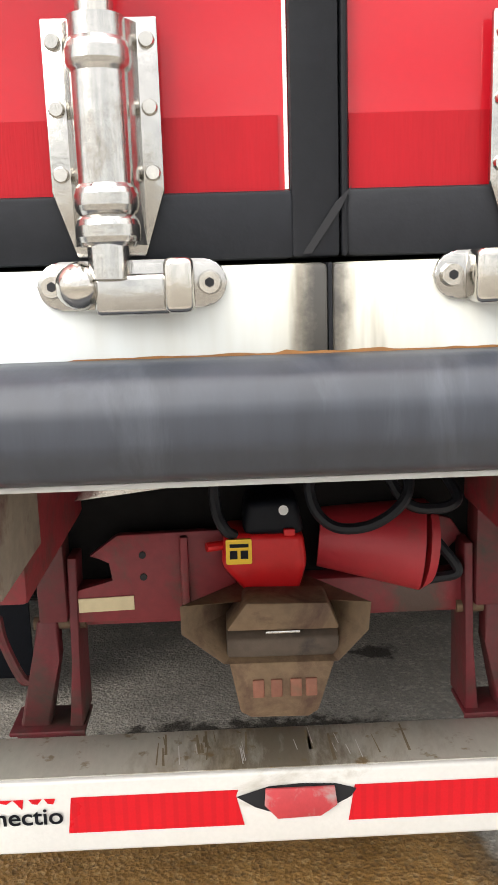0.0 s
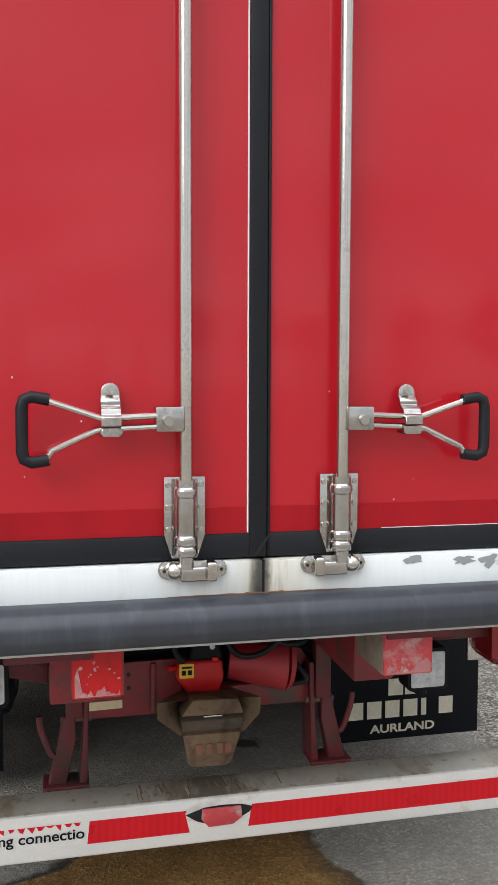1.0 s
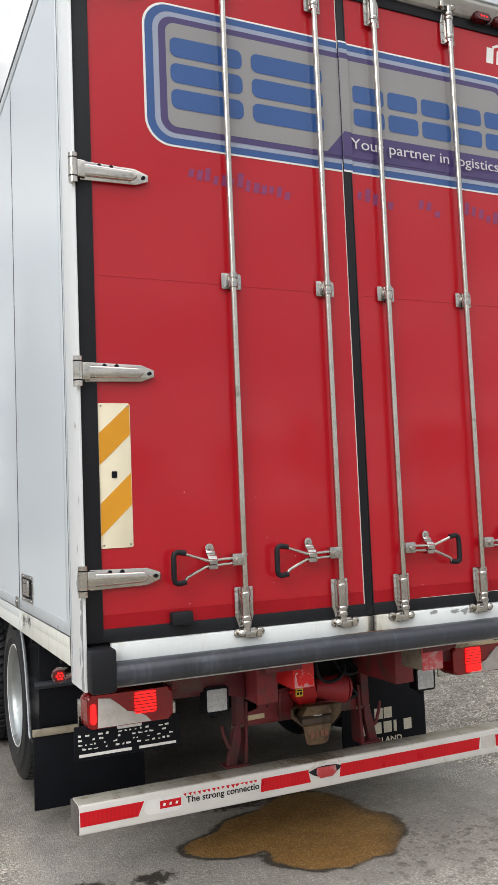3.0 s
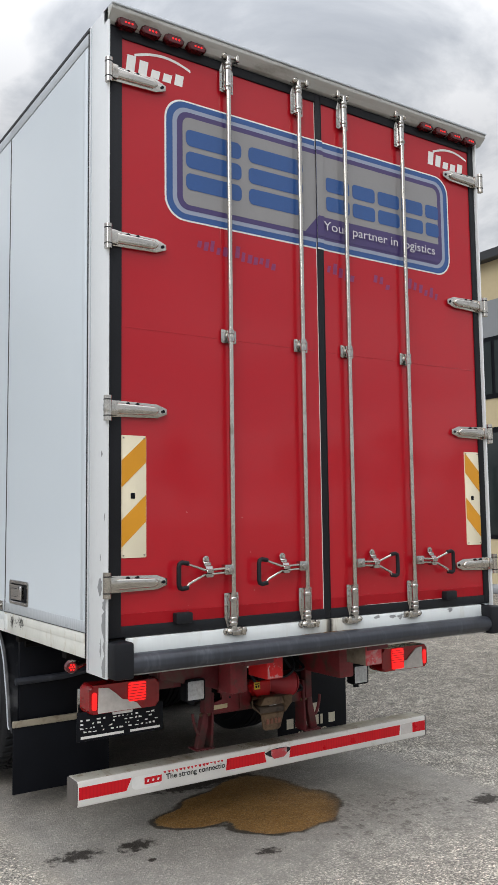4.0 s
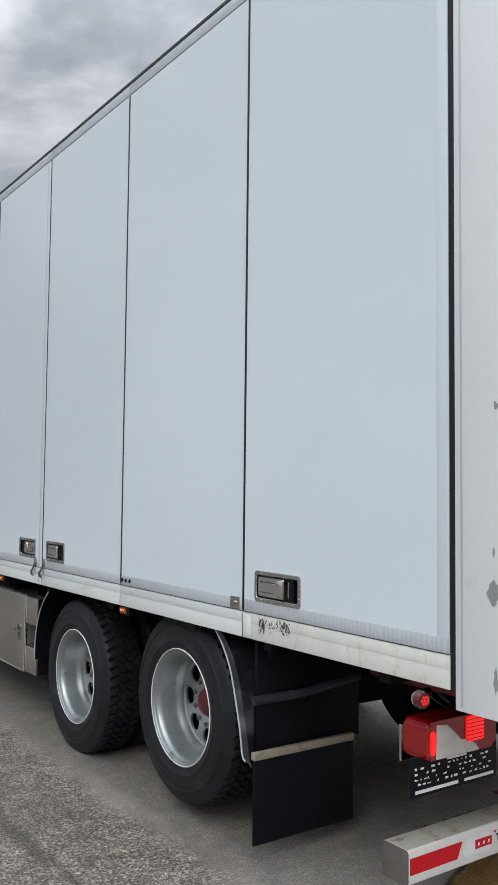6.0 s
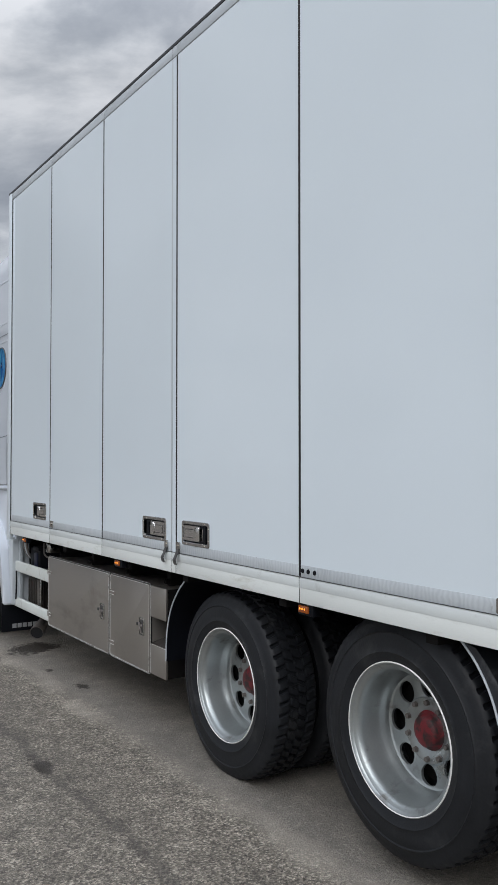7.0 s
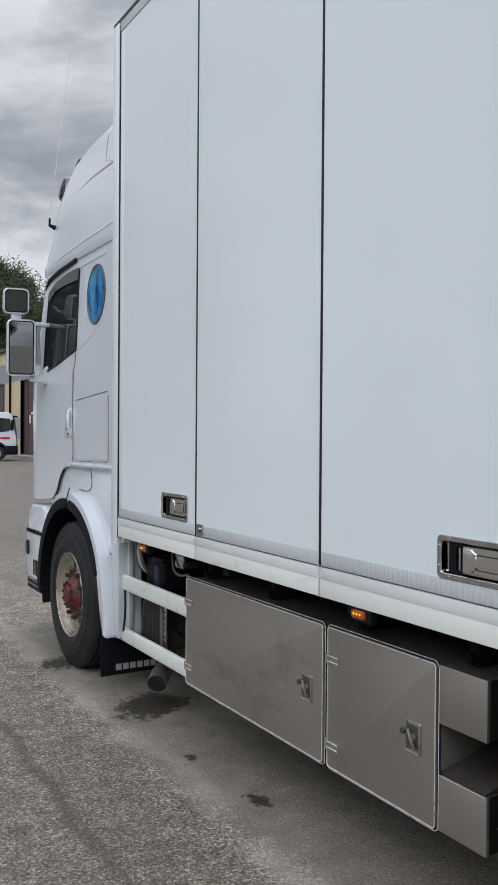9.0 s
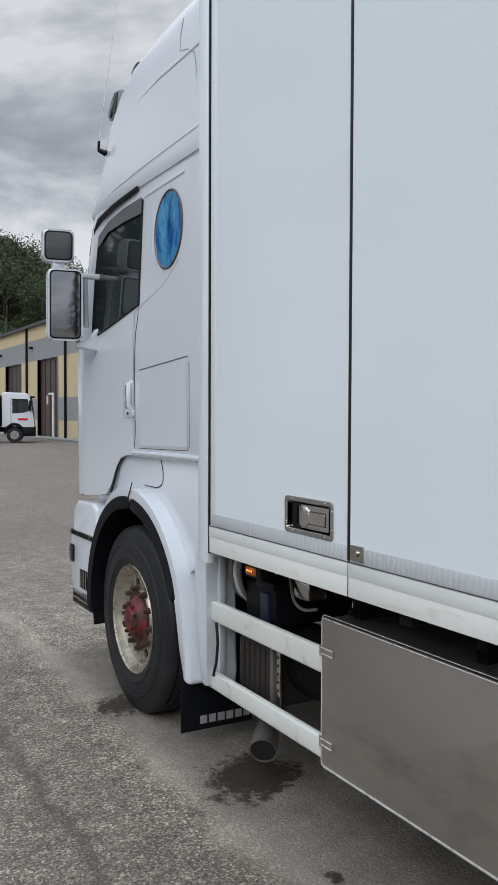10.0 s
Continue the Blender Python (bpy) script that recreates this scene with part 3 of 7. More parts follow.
def cyl(bm, p0, p1, r, r2=None, n=16):
    p0, p1 = Vector(p0), Vector(p1)
    d = p1 - p0
    m = Matrix.Translation((p0 + p1) / 2) @ d.to_track_quat("Z", "Y").to_matrix().to_4x4()
    bmesh.ops.create_cone(bm, cap_ends=True, segments=n, radius1=r, radius2=r if r2 is None else r2, depth=d.length, matrix=m)
    return bm


def sweep(bm, pts, r, n=8):
    """Round tube along a line of points; the ring is carried along without twist and bends are mitred."""
    pts = [Vector(p) for p in pts]
    rings, q, last = [], None, None
    for i, p in enumerate(pts):
        a = (p - pts[i - 1]).normalized() if i else None
        c = (pts[i + 1] - p).normalized() if i + 1 < len(pts) else None
        d = ((a or c) + (c or a)).normalized()
        q = d.to_track_quat("Z", "Y") if q is None else last.rotation_difference(d) @ q
        last = d
        rings.append([bm.verts.new(p + q @ Vector((r * math.cos(t), r * math.sin(t), 0))) for t in (2 * math.pi * k / n for k in range(n))])
    for a, c in zip(rings, rings[1:]):
        for k in range(n):
            bm.faces.new((a[k], a[(k + 1) % n], c[(k + 1) % n], c[k]))
    bm.faces.new(rings[0][::-1])
    bm.faces.new(rings[-1])
    return bm


def curve(pts, n=6):
    """A rounded line through the given points."""
    p = [Vector(q) for q in pts]
    p = [p[0] * 2 - p[1]] + p + [p[-1] * 2 - p[-2]]
    out = []
    for a, b, c, d in zip(p, p[1:], p[2:], p[3:]):
        for k in range(n):
            t = k / n
            out.append(0.5 * (2 * b + (c - a) * t + (2 * a - 5 * b + 4 * c - d) * t * t + (3 * b - a - 3 * c + d) * t ** 3))
    return out + [p[-2]]


def prism(bm, poly, axis, a, b, bev=0.0, seg=2):
    def at(u, v, d):
        return {"x": (d, u, v), "y": (u, d, v), "z": (u, v, d)}[axis]
    lo = [bm.verts.new(at(u, v, a)) for u, v in poly]
    hi = [bm.verts.new(at(u, v, b)) for u, v in poly]
    n = len(poly)
    f = [bm.faces.new(lo), bm.faces.new(hi[::-1])]
    for k in range(n):
        f.append(bm.faces.new((lo[k], hi[k], hi[(k + 1) % n], lo[(k + 1) % n])))
    if bev:
        bmesh.ops.bevel(bm, geom=list({e for x in f for e in x.edges}), offset=bev, segments=seg, affect="EDGES", profile=0.5)
    return bm


def sheet(bm, poly, axis, d):
    """One flat face, for print and stickers."""
    bm.faces.new([bm.verts.new({"x": (d, u, v), "y": (u, d, v), "z": (u, v, d)}[axis]) for u, v in poly])
    return bm


def rrect(x0, x1, z0, z1, r, n=5):
    out = []
    for cx, cz, a0 in ((x1 - r, z1 - r, 0), (x0 + r, z1 - r, 90), (x0 + r, z0 + r, 180), (x1 - r, z0 + r, 270)):
        for k in range(n + 1):
            a = radians(a0 + 90 * k / n)
            out.append((cx + r * math.cos(a), cz + r * math.sin(a)))
    return out


def clip_poly(poly, lo=-9e9, hi=9e9):
    """The part of a polygon with its first coordinate between lo and hi."""
    for side, lim in ((1, lo), (-1, hi)):
        res = []
        for (ax, az), (bx, bz) in zip(poly, poly[1:] + poly[:1]):
            ina, inb = side * (ax - lim) >= 0, side * (bx - lim) >= 0
            if ina:
                res.append((ax, az))
            if ina != inb:
                t = (lim - ax) / (bx - ax)
                res.append((lim, az + t * (bz - az)))
        poly = res
        if len(poly) < 3:
            return []
    return poly


def revolve(bm, prof, c, n=56):
    """A profile of (inward depth along +x, radius) turned round an axle along x through c."""
    rings = []
    for h, r in prof:
        rings.append([bm.verts.new((c[0] + h, c[1] + r * math.cos(a), c[2] + r * math.sin(a))) for a in (2 * math.pi * k / n for k in range(n))])
    for a, b in zip(rings, rings[1:]):
        for k in range(n):
            bm.faces.new((a[k], a[(k + 1) % n], b[(k + 1) % n], b[k]))
    return bm


def part(name, bm, material, parent, label="", kind="", smooth=35.0):
    bmesh.ops.remove_doubles(bm, verts=bm.verts, dist=1e-6)
    bmesh.ops.recalc_face_normals(bm, faces=bm.faces)
    lim = radians(smooth)
    for f in bm.faces:
        f.smooth = True
    for e in bm.edges:
        e.smooth = len(e.link_faces) == 2 and e.calc_face_angle(9) < lim
    me = bpy.data.meshes.new(name)
    bm.to_mesh(me)
    bm.free()
    me.materials.append(material)
    ob = new(name, me)
    ob.parent = parent
    return tagged(ob, label, kind=kind)


def B():
    return bmesh.new()


def lettering(name, text, x0, x1, z, y, height, material, parent, label="", lean=0.0, bold=0.0):
    """Words on a face that looks to the rear, fitted between x0 and x1."""
    cu = bpy.data.curves.new(name, "FONT")
    cu.body, cu.size, cu.align_y, cu.shear = text, 1.0, "BOTTOM_BASELINE", lean
    cu.offset = bold
    tmp = bpy.data.objects.new("lettering", cu)
    me = bpy.data.meshes.new_from_object(tmp)
    bpy.data.objects.remove(tmp)
    xs = [v.co.x for v in me.vertices]
    lo, hi = min(xs), max(xs)
    k = (x1 - x0) / (hi - lo)
    for v in me.vertices:
        v.co = Vector((x0 + (v.co.x - lo) * k, y, z + v.co.y * height))
    me.materials.append(material)
    ob = new(name, me)
    ob.parent = parent
    return tagged(ob, label)


def thing(name, label, category, at=(0, 0, 0), kind="", group=""):
    e = new(name)
    e.location = at
    e.empty_display_size = 0.2
    return tagged(e, label, category, group, kind)


# ---- ground ----
bm = B()
S = 1500.0
cuts = (-S, -60, -12, -4, 4, 12, 60, S)
vg = [[bm.verts.new((x, y + 4, -0.0025 * min(8.0, max(0.0, y + 4)))) for y in cuts] for x in cuts]
for i in range(len(cuts) - 1):
    for j in range(len(cuts) - 1):
        bm.faces.new((vg[i][j], vg[i + 1][j], vg[i + 1][j + 1], vg[i][j + 1]))
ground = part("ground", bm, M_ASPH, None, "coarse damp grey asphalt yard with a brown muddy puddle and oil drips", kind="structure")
tagged(ground, category="ground")

# ---- the truck ----
truck = thing("truck", "white box truck with red double rear doors on damp asphalt", "truck")
LX, RX = -1.300, 1.320          # outer faces of the box
TOP, BOT = 4.212, 1.045
SEAM = 0.008                    # where the rear doors meet
BACK, FRONT = -0.03, 7.37
RODS = (-0.622, -0.157, 0.172, 0.628)
ROD_Y = -0.036

# box shell: floor, far wall, front wall, roof
part("box_floor", box(B(), LX + 0.04, RX - 0.04, 0.06, 7.3, 1.06, 1.15), M_DARK, truck)
part("side_wall", box(B(), RX - 0.06, RX - 0.018, 0.0, FRONT, BOT, TOP - 0.01, 0.004), M_WHITE, truck)
part("front_wall", box(B(), LX + 0.01, RX - 0.061, FRONT - 0.06, FRONT, BOT + 0.01, TOP - 0.02), M_WHITE, truck)
part("roof", box(B(), LX - 0.006, RX - 0.003, 0.205, FRONT, TOP - 0.015, TOP + 0.006, 0.004), M_ROOF, truck, "grey roof edge of the box")
part("roof_panel", box(B(), LX + 0.03, RX - 0.03, BACK + 0.05, FRONT - 0.03, TOP + 0.004, TOP + 0.010, 0.002), M_POST, truck, "white box roof panel")
part("inner_lining", box(B(), LX + 0.035, RX - 0.065, 0.08, FRONT - 0.065, 1.16, TOP - 0.04), M_DARK, truck)

# near side: panels between dark joints, each with its parts
JOINTS = (0.225, 1.484, 2.749, 3.985, 4.045, 5.105, 6.197, 7.262)
latch_at = {0: (1.055, 1.390, True), 2: (3.590, 3.910, True), 4: (4.115, 4.440, False), 6: (6.285, 6.610, False)}


def holed_panel(ya, yb, za, zb, hole):
    """A side panel 3 cm thick, cut through where its latch sits."""
    bm = B()
    ys, zs = (ya, hole[0], hole[1], yb), (za, hole[2], hole[3], zb)
    sides = [[[bm.verts.new((x, y, z)) for z in zs] for y in ys] for x in (LX, LX + 0.03)]
    for g in sides:
        for j in range(3):
            for k in range(3):
                if (j, k) != (1, 1):
                    bm.faces.new((g[j][k], g[j + 1][k], g[j + 1][k + 1], g[j][k + 1]))
    f, r = sides
    for path in ([(0, 0), (1, 0), (2, 0), (3, 0), (3, 1), (3, 2), (3, 3), (2, 3), (1, 3), (0, 3), (0, 2), (0, 1)], [(1, 1), (2, 1), (2, 2), (1, 2)]):
        for (j, k), (m, n) in zip(path, path[1:] + path[:1]):
            bm.faces.new((f[j][k], f[m][n], r[m][n], r[j][k]))
    bmesh.ops.recalc_face_normals(bm, faces=bm.faces)
    return bm


LATCH_Z = (1.222, 1.362)


def panel_latch(y0, y1, slot_rear, parent):
    """Paddle latch in a deep pan: riveted flange, pressed paddle with a raised block and a flared grip, pivot bar in the open slot."""
    (z0, z1), x = LATCH_Z, LX
    bm = B()
    outer, inner = rrect(y0, y1, z0, z1, 0.018), rrect(y0 + 0.019, y1 - 0.019, z0 + 0.019, z1 - 0.019, 0.007)
    rings = [[bm.verts.new((q, u, v)) for u, v in pts] for q, pts in
             ((x + 0.002, outer), (x - 0.0035, outer), (x - 0.005, rrect(y0 + .002, y1 - .002, z0 + .002, z1 - .002, 0.016)),
              (x - 0.005, rrect(y0 + .017, y1 - .017, z0 + .017, z1 - .017, 0.009)), (x - 0.003, inner), (x + 0.027, inner))]
    n = len(outer)
    for p, q in zip(rings, rings[1:]):
        for k in range(n):
            j = (k + 1) % n
            bm.faces.new((p[k], p[j], q[j], q[k]))
    part("latch_plate", bm, M_LATCH, parent, "stainless latch flange with rivets round a deep pan")
    # pan floor in dark steel: the slot's shade is put into its colour
    part("latch_pan", prism(B(), inner, "x", x + 0.0255, x + 0.0285), M_DKST, parent, "floor of the latch pan, coloured dark for shade")
    ym, zm = (y0 + y1) / 2, (z0 + z1) / 2

    def yy(f):
        return y1 - f * (y1 - y0) if slot_rear else y0 + f * (y1 - y0)

    def slab(f0, f1, za, zb, front, back, bevel, r=0.004):
        return prism(B(), rrect(min(yy(f0), yy(f1)), max(yy(f0), yy(f1)), za, zb, r), "x", x - front, x + back, bevel, 3)

    part("latch_paddle", slab(0.088, 0.650, z0 + 0.028, z1 - 0.026, 0.003, 0.020, 0.005), M_PADDLE, parent, "brushed steel pull paddle", smooth=50)
    part("block_gap", slab(0.138, 0.470, zm - 0.0255, zm + 0.0245, 0.0034, 0.0, 0.0003), M_GAP, parent)
    part("latch_block", slab(0.150, 0.455, zm - 0.0220, zm + 0.0215, 0.0065, 0.0, 0.0025), M_PADDLE, parent, "raised steel block", smooth=50)
    tee = [(yy(f), zm + h) for f, h in ((0.452, -0.017), (0.480, -0.020), (0.505, -0.032), (0.530, -0.0395), (0.640, -0.0395), (0.640, 0.0395), (0.530, 0.0395), (0.505, 0.032), (0.480, 0.020), (0.452, 0.017))]
    part("latch_grip", prism(B(), tee if slot_rear else tee[::-1], "x", x - 0.0095, x + 0.004, 0.005, 3), M_PADDLE, parent, "flared steel finger grip", smooth=50)
    part("latch_cover", slab(0.705, 0.742, z0 + 0.030, z1 - 0.030, -0.006, 0.026, 0.002), M_LATCH, parent, "upright steel bar in the dark slot")
    # strip added to imitate light on the end wall of the pan
    part("lit_wall_strip", slab(0.868, 0.934, z0 + 0.024, z1 - 0.024, -0.012, 0.026, 0.002), M_LATCH, parent, "pale steel strip standing in for the pan's lit end wall")
    part("pivot_bar", slab(0.752, 0.845, z0 + 0.0195, z1 - 0.0195, -0.001, 0.026, 0.004), M_BLACK, parent, "black upright pivot bar")
    part("pivot_arm", slab(0.640, 0.770, z1 - 0.034, z1 - 0.022, 0.001, 0.020, 0.003), M_BLACK, parent, "black arm of the pivot")
    part("pivot_arm", slab(0.640, 0.770, z0 + 0.022, z0 + 0.034, 0.001, 0.020, 0.003), M_BLACK, parent, "black arm of the pivot")
    for u in (y0 + .055, y1 - .055):
        for v in (z0 + .0095, z1 - .0095):
            part("rivet", cyl(B(), (x - 0.008, u, v), (x, u, v), 0.004, 0.005, 8), M_STEEL, parent)
    for u in (y0 + .0095, y1 - .0095):
        for v in (zm - 0.030, zm + 0.036):
            part("rivet", cyl(B(), (x - 0.008, u, v), (x, u, v), 0.004, 0.005, 8), M_STEEL, parent)


for i, (ya, yb) in enumerate(zip(JOINTS, JOINTS[1:])):
    g = 0.009
    if i in latch_at:
        la, lb = latch_at[i][:2]
        shell = holed_panel(ya + g, yb - g, 1.1660, 4.130, (la + 0.019, lb - 0.019, LATCH_Z[0] + 0.019, LATCH_Z[1] - 0.019))
    else:
        shell = box(B(), LX, LX + 0.03, ya + g, yb - g, 1.1660, 4.130)
    p = part("side_panel", shell, M_WHITE, truck,
             "smooth white insulated side panel" if yb - ya > 0.2 else "narrow white strip between two side panels")
    part("joint_seal", box(B(), LX - 0.001 if i else LX + 0.002, LX + 0.02, ya - 0.0085, ya + 0.0085, 1.17, 4.128, 0.002), M_STRIP if i == 4 else M_GAP, p, "pale joint strip" if i == 4 else "black rubber joint strip")
    if yb - ya > 0.2:
        part("kick_strip", box(B(), LX - 0.0015, LX + 0.001, ya + g + 0.002, yb - g - 0.002, 1.1675, 1.222, 0.0005), M_KICK, p, "pale grey waved strip along the panel foot")
        for e, s in ((ya + g, 1), (yb - g, -1)):
            if (i == 0 and s == 1) or (i == 6 and s == -1):
                part("edge_strip", box(B(), LX - 0.0015, LX + 0.001, min(e + s * .004, e + s * 0.055), max(e + s * .004, e + s * 0.055), 1.224, 4.126, 0.0005), M_WHITE, p)
    if i in latch_at:
        panel_latch(*latch_at[i], p)
    part("skirt_rail", box(B(), LX - 0.004, LX + 0.03, ya + 0.002, yb - 0.002, BOT, 1.165, 0.004), M_SKIRT if i else M_SKIRTD, p, "white painted lower rail with scuffs")
    part("skirt_flange", box(B(), LX - 0.0055, LX - 0.003, ya + 0.004, yb - 0.004, 1.116, 1.163, 0.0008), M_FLANGE if i else M_SKIRTD, p, "greyer upper flange of the rail")
    part("rail_lip", box(B(), LX - 0.007, LX + 0.001, ya + 0.004, yb - 0.004, 1.1655, 1.1672, 0.0004), M_DKST, p, "dark thin gap on top of the rail")
    part("rail_joint", box(B(), LX - 0.0030, LX + 0.02, ya - 0.0019, ya + 0.0019, BOT + 0.002, 1.168), M_GAP, p)
    part("head_rail", box(B(), LX - 0.004, LX + 0.03, ya + 0.002, yb - 0.002, 4.133, 4.196, 0.004), M_STRIP, p)
    for yk in {1: (1.51,), 5: (), 6: ()}.get(i, ()):
        k = part("keeper_plate", prism(B(), rrect(yk, yk + 0.072, 1.172, 1.226, 0.004), "x", LX - 0.007, LX, 0.002), M_ZINC, p, "small steel keeper plate")
        part("keeper_stud", cyl(B(), (LX - 0.014, yk + 0.036, 1.198), (LX - 0.006, yk + 0.036, 1.198), 0.011, n=12), M_ZINC, p)
    if i == 5:
        part("keeper_plate", prism(B(), rrect(6.108, 6.180, 1.176, 1.228, 0.004), "x", LX - 0.007, LX, 0.002), M_ZINC, p, "small steel keeper plate")
        part("keeper_stud", cyl(B(), (LX - 0.014, 6.144, 1.202), (LX - 0.006, 6.144, 1.202), 0.011, n=12), M_ZINC, p)
    if i == 1:
        for ys in (2.632, 2.680, 2.724):
            part("screw", cyl(B(), (LX - 0.006, ys, 1.196), (LX, ys, 1.196), 0.010, 0.012, 10), M_BLACK, p)
    if i in (2, 4):
        ys = 3.945 if i == 2 else 4.100
        bm = B()
        prism(bm, [(LX - .004, 1.226), (LX - .008, 1.226), (LX - .010, 1.192), (LX - .024, 1.160), (LX - .040, 1.132), (LX - .034, 1.108), (LX - .026, 1.100), (LX - .022, 1.103), (LX - .034, 1.130), (LX - .020, 1.158), (LX - .005, 1.188)], "y", ys - 0.013, ys + 0.013, 0.001, 1)
        part("drop_lever", bm, M_DKST, p, "small bent dark steel lever")
        part("strap_bracket", prism(B(), rrect(ys - 0.016, ys + 0.016, 1.190, 1.232, 0.004), "x", LX - 0.013, LX - 0.003, 0.002), M_ZINC, p, "small riveted steel bracket")
        for q in (-0.007, 0.007):
            part("rivet", cyl(B(), (LX - 0.016, ys + q, 1.212), (LX - 0.012, ys + q, 1.212), 0.0045, 0.005, 8), M_STEEL, p)

# scraped patch on the skirt behind the last joint
bm = B()
random.seed(4)
for cy in [random.uniform(1.115, 1.365) for _ in range(26)]:
    top = 1.152 - random.random() * 0.030
    for k in range(random.randint(3, 7)):
        y, z, w, h = cy + random.gauss(0, 0.006), top - k * random.uniform(0.006, 0.010), random.uniform(0.002, 0.006), random.uniform(0.005, 0.013)
        sheet(bm, [(y - w, z), (y + w * random.uniform(.2, 1), z + random.uniform(-.002, .003)), (y + w * .8, z + h), (y - w * .5, z + h * random.uniform(.6, 1))], "x", LX - 0.0060 - k * 0.00004)
part("scrape", bm, M_DKST, truck, "scraped dark paint flecks", kind="stuff")
part("patch_plate", prism(B(), rrect(1.415, 1.475, 1.062, 1.154, 0.004), "x", LX - 0.0062, LX - 0.003, 0.001), M_SKIRT, truck, "small dented white patch plate")

# corner posts
part("rear_post", box(B(), LX - 0.006, LX + 0.006, BACK, 0.203, 0.984, 4.2095, 0.004), M_POST, truck, "white corner post with peeling paint")
part("rear_post", box(B(), RX - 0.0265, RX - 0.014, BACK, -0.001, 0.984, 4.203, 0.004), M_POST, truck, "white corner post with peeling paint")
part("post_joint", box(B(), LX - 0.0035, LX + 0.02, 0.2035, 0.2235, 1.05, 4.18, 0.002), M_GAP, truck, "dark joint between post and panel")
part("post_trim", box(B(), LX - 0.0095, LX - 0.0055, 0.168, 0.176, 1.0, 4.19, 0.0015), M_STRIP, truck)
random.seed(9)
z = 0.992
while z < 2.3:
    low = z < 1.42
    h, w = 0.016 + random.random() * (0.050 if low else 0.02), (0.012 if low else 0.005) + random.random() * (0.020 if low else 0.010)
    if low or random.random() < 0.25:
        y = random.choice((-0.012, 0.002, 0.020, 0.034)) + random.uniform(-.003, .012)
        n = 15
        part("paint_chip", sheet(B(), [(max(-0.0225, y + w * math.cos(a) * (0.45 + random.random() * .8)), z + h + h * math.sin(a) * (0.6 + random.random() * .4)) for a in (2 * math.pi * q / n for q in range(n))], "x", LX - 0.0072), M_CHIP, truck, "bare grey patch of peeled paint")
    z += 1.7 * h + 0.004 + random.random() * (0.012 if low else 0.05)
random.seed(77)
edge, z = [], 0.990
while z < 1.40:
    edge.append((-0.012 + (0.034 if z < 1.16 else 0.020) * random.random() ** 0.7 * (1.0 if z < 1.3 else 0.5), z))
    z += 0.006 + random.random() * 0.016
part("paint_chip", sheet(B(), [(-0.0225, 0.990)] + edge + [(-0.0225, 1.40)], "x", LX - 0.0070), M_CHIP, truck, "ragged strip of peeled paint along the corner")
part("front_post", box(B(), LX - 0.006, LX + 0.03, 7.275, FRONT + 0.004, 0.99, 4.203, 0.007), M_WHITE, truck, "white front corner post")
part("front_post_seal", box(B(), LX - 0.003, LX + 0.02, 7.262, 7.274, 1.04, 4.18, 0.002), M_RUBBER, truck)

# rear head beam with marker lamps
bm = B()
prism(bm, [(0.02, 4.135), (-0.028, 4.138), (-0.050, 4.160), (-0.072, 4.178), (-0.074, 4.196), (0.02, 4.206)], "x", LX - 0.006, RX + 0.03, 0.003)
head_beam = part("head_beam", bm, M_BEAM, truck, "grimy white head beam with an overhanging lip")
part("gutter_lip", box(B(), LX - 0.006, RX + 0.034, -0.082, 0.03, 4.197, 4.209, 0.003), M_STRIP, truck)
for x0 in (-1.211, 0.838):
    for k in range(4):
        x = x0 + k * 0.131
        part("marker_lamp", prism(B(), rrect(x - 0.054, x + 0.054, 4.120, 4.158, 0.018, 8), "y", -0.052, -0.010, 0.010, 4), M_LENSD, head_beam, "dark red oval marker lamp, lit")
        for q in (-0.012, 0.006, 0.024):
            part("marker_led", cyl(B(), (x + q, -0.0535, 4.139), (x + q, -0.050, 4.139), 0.0055, n=8), M_LIT, head_beam)

# sill, bumper tube and end blocks
part("rear_sill", box(B(), -1.195, SEAM - 0.0016, -0.022, 0.06, 1.068, 1.158, 0.005), M_SILL, truck, "white sill with rust streaks")
part("rear_sill", box(B(), SEAM + 0.0016, 1.205, -0.022, 0.06, 1.068, 1.158, 0.005), M_SILL, truck, "white sill with flaking paint")
part("sill_gap", box(B(), SEAM - 0.0015, SEAM + 0.0015, -0.0185, 0.02, 1.08, 1.158), M_RUBBER, truck)
part("sill_backing", box(B(), -1.272, 1.292, 0.002, 0.06, 0.99, 1.157), M_DARK, truck)
bm = B()
random.seed(5)
u, up, lo = -0.19, [], []
while u < 0.20:
    g = max(0.0, 1.0 - abs(u - SEAM) / 0.19)
    up.append((u, 1.0905 + (0.0004 + 0.0028 * random.random() ** 2) * g))
    u += 0.006 + random.random() * 0.010
sheet(bm, [(-0.20, 1.0885)] + up + [(0.21, 1.0885)], "y", -0.0228)
part("rust_streak", bm, M_RUSTO, truck, "thin orange rust along the sill foot")
random.seed(12)
for cx in (0.52, 0.56, 0.60, 0.64, 0.34, 0.46, 0.93):
    n = 16
    cz = 1.134 + random.uniform(-.006, .014)
    w, h = 0.010 + random.random() * 0.022, 0.006 + random.random() * 0.014
    part("paint_chip", sheet(B(), [(cx + w * math.cos(a) * (0.4 + random.random()), min(1.155, cz + h * math.sin(a) * (0.4 + random.random()))) for a in (2 * math.pi * q / n for q in range(n))], "y", -0.0229), M_CHIP, truck, "grey patch of flaked sill paint")
tube = [(0.0, 1.000), (-0.050, 0.998), (-0.080, 1.008), (-0.095, 1.032), (-0.094, 1.060), (-0.080, 1.080), (-0.055, 1.090), (0.0, 1.089)]
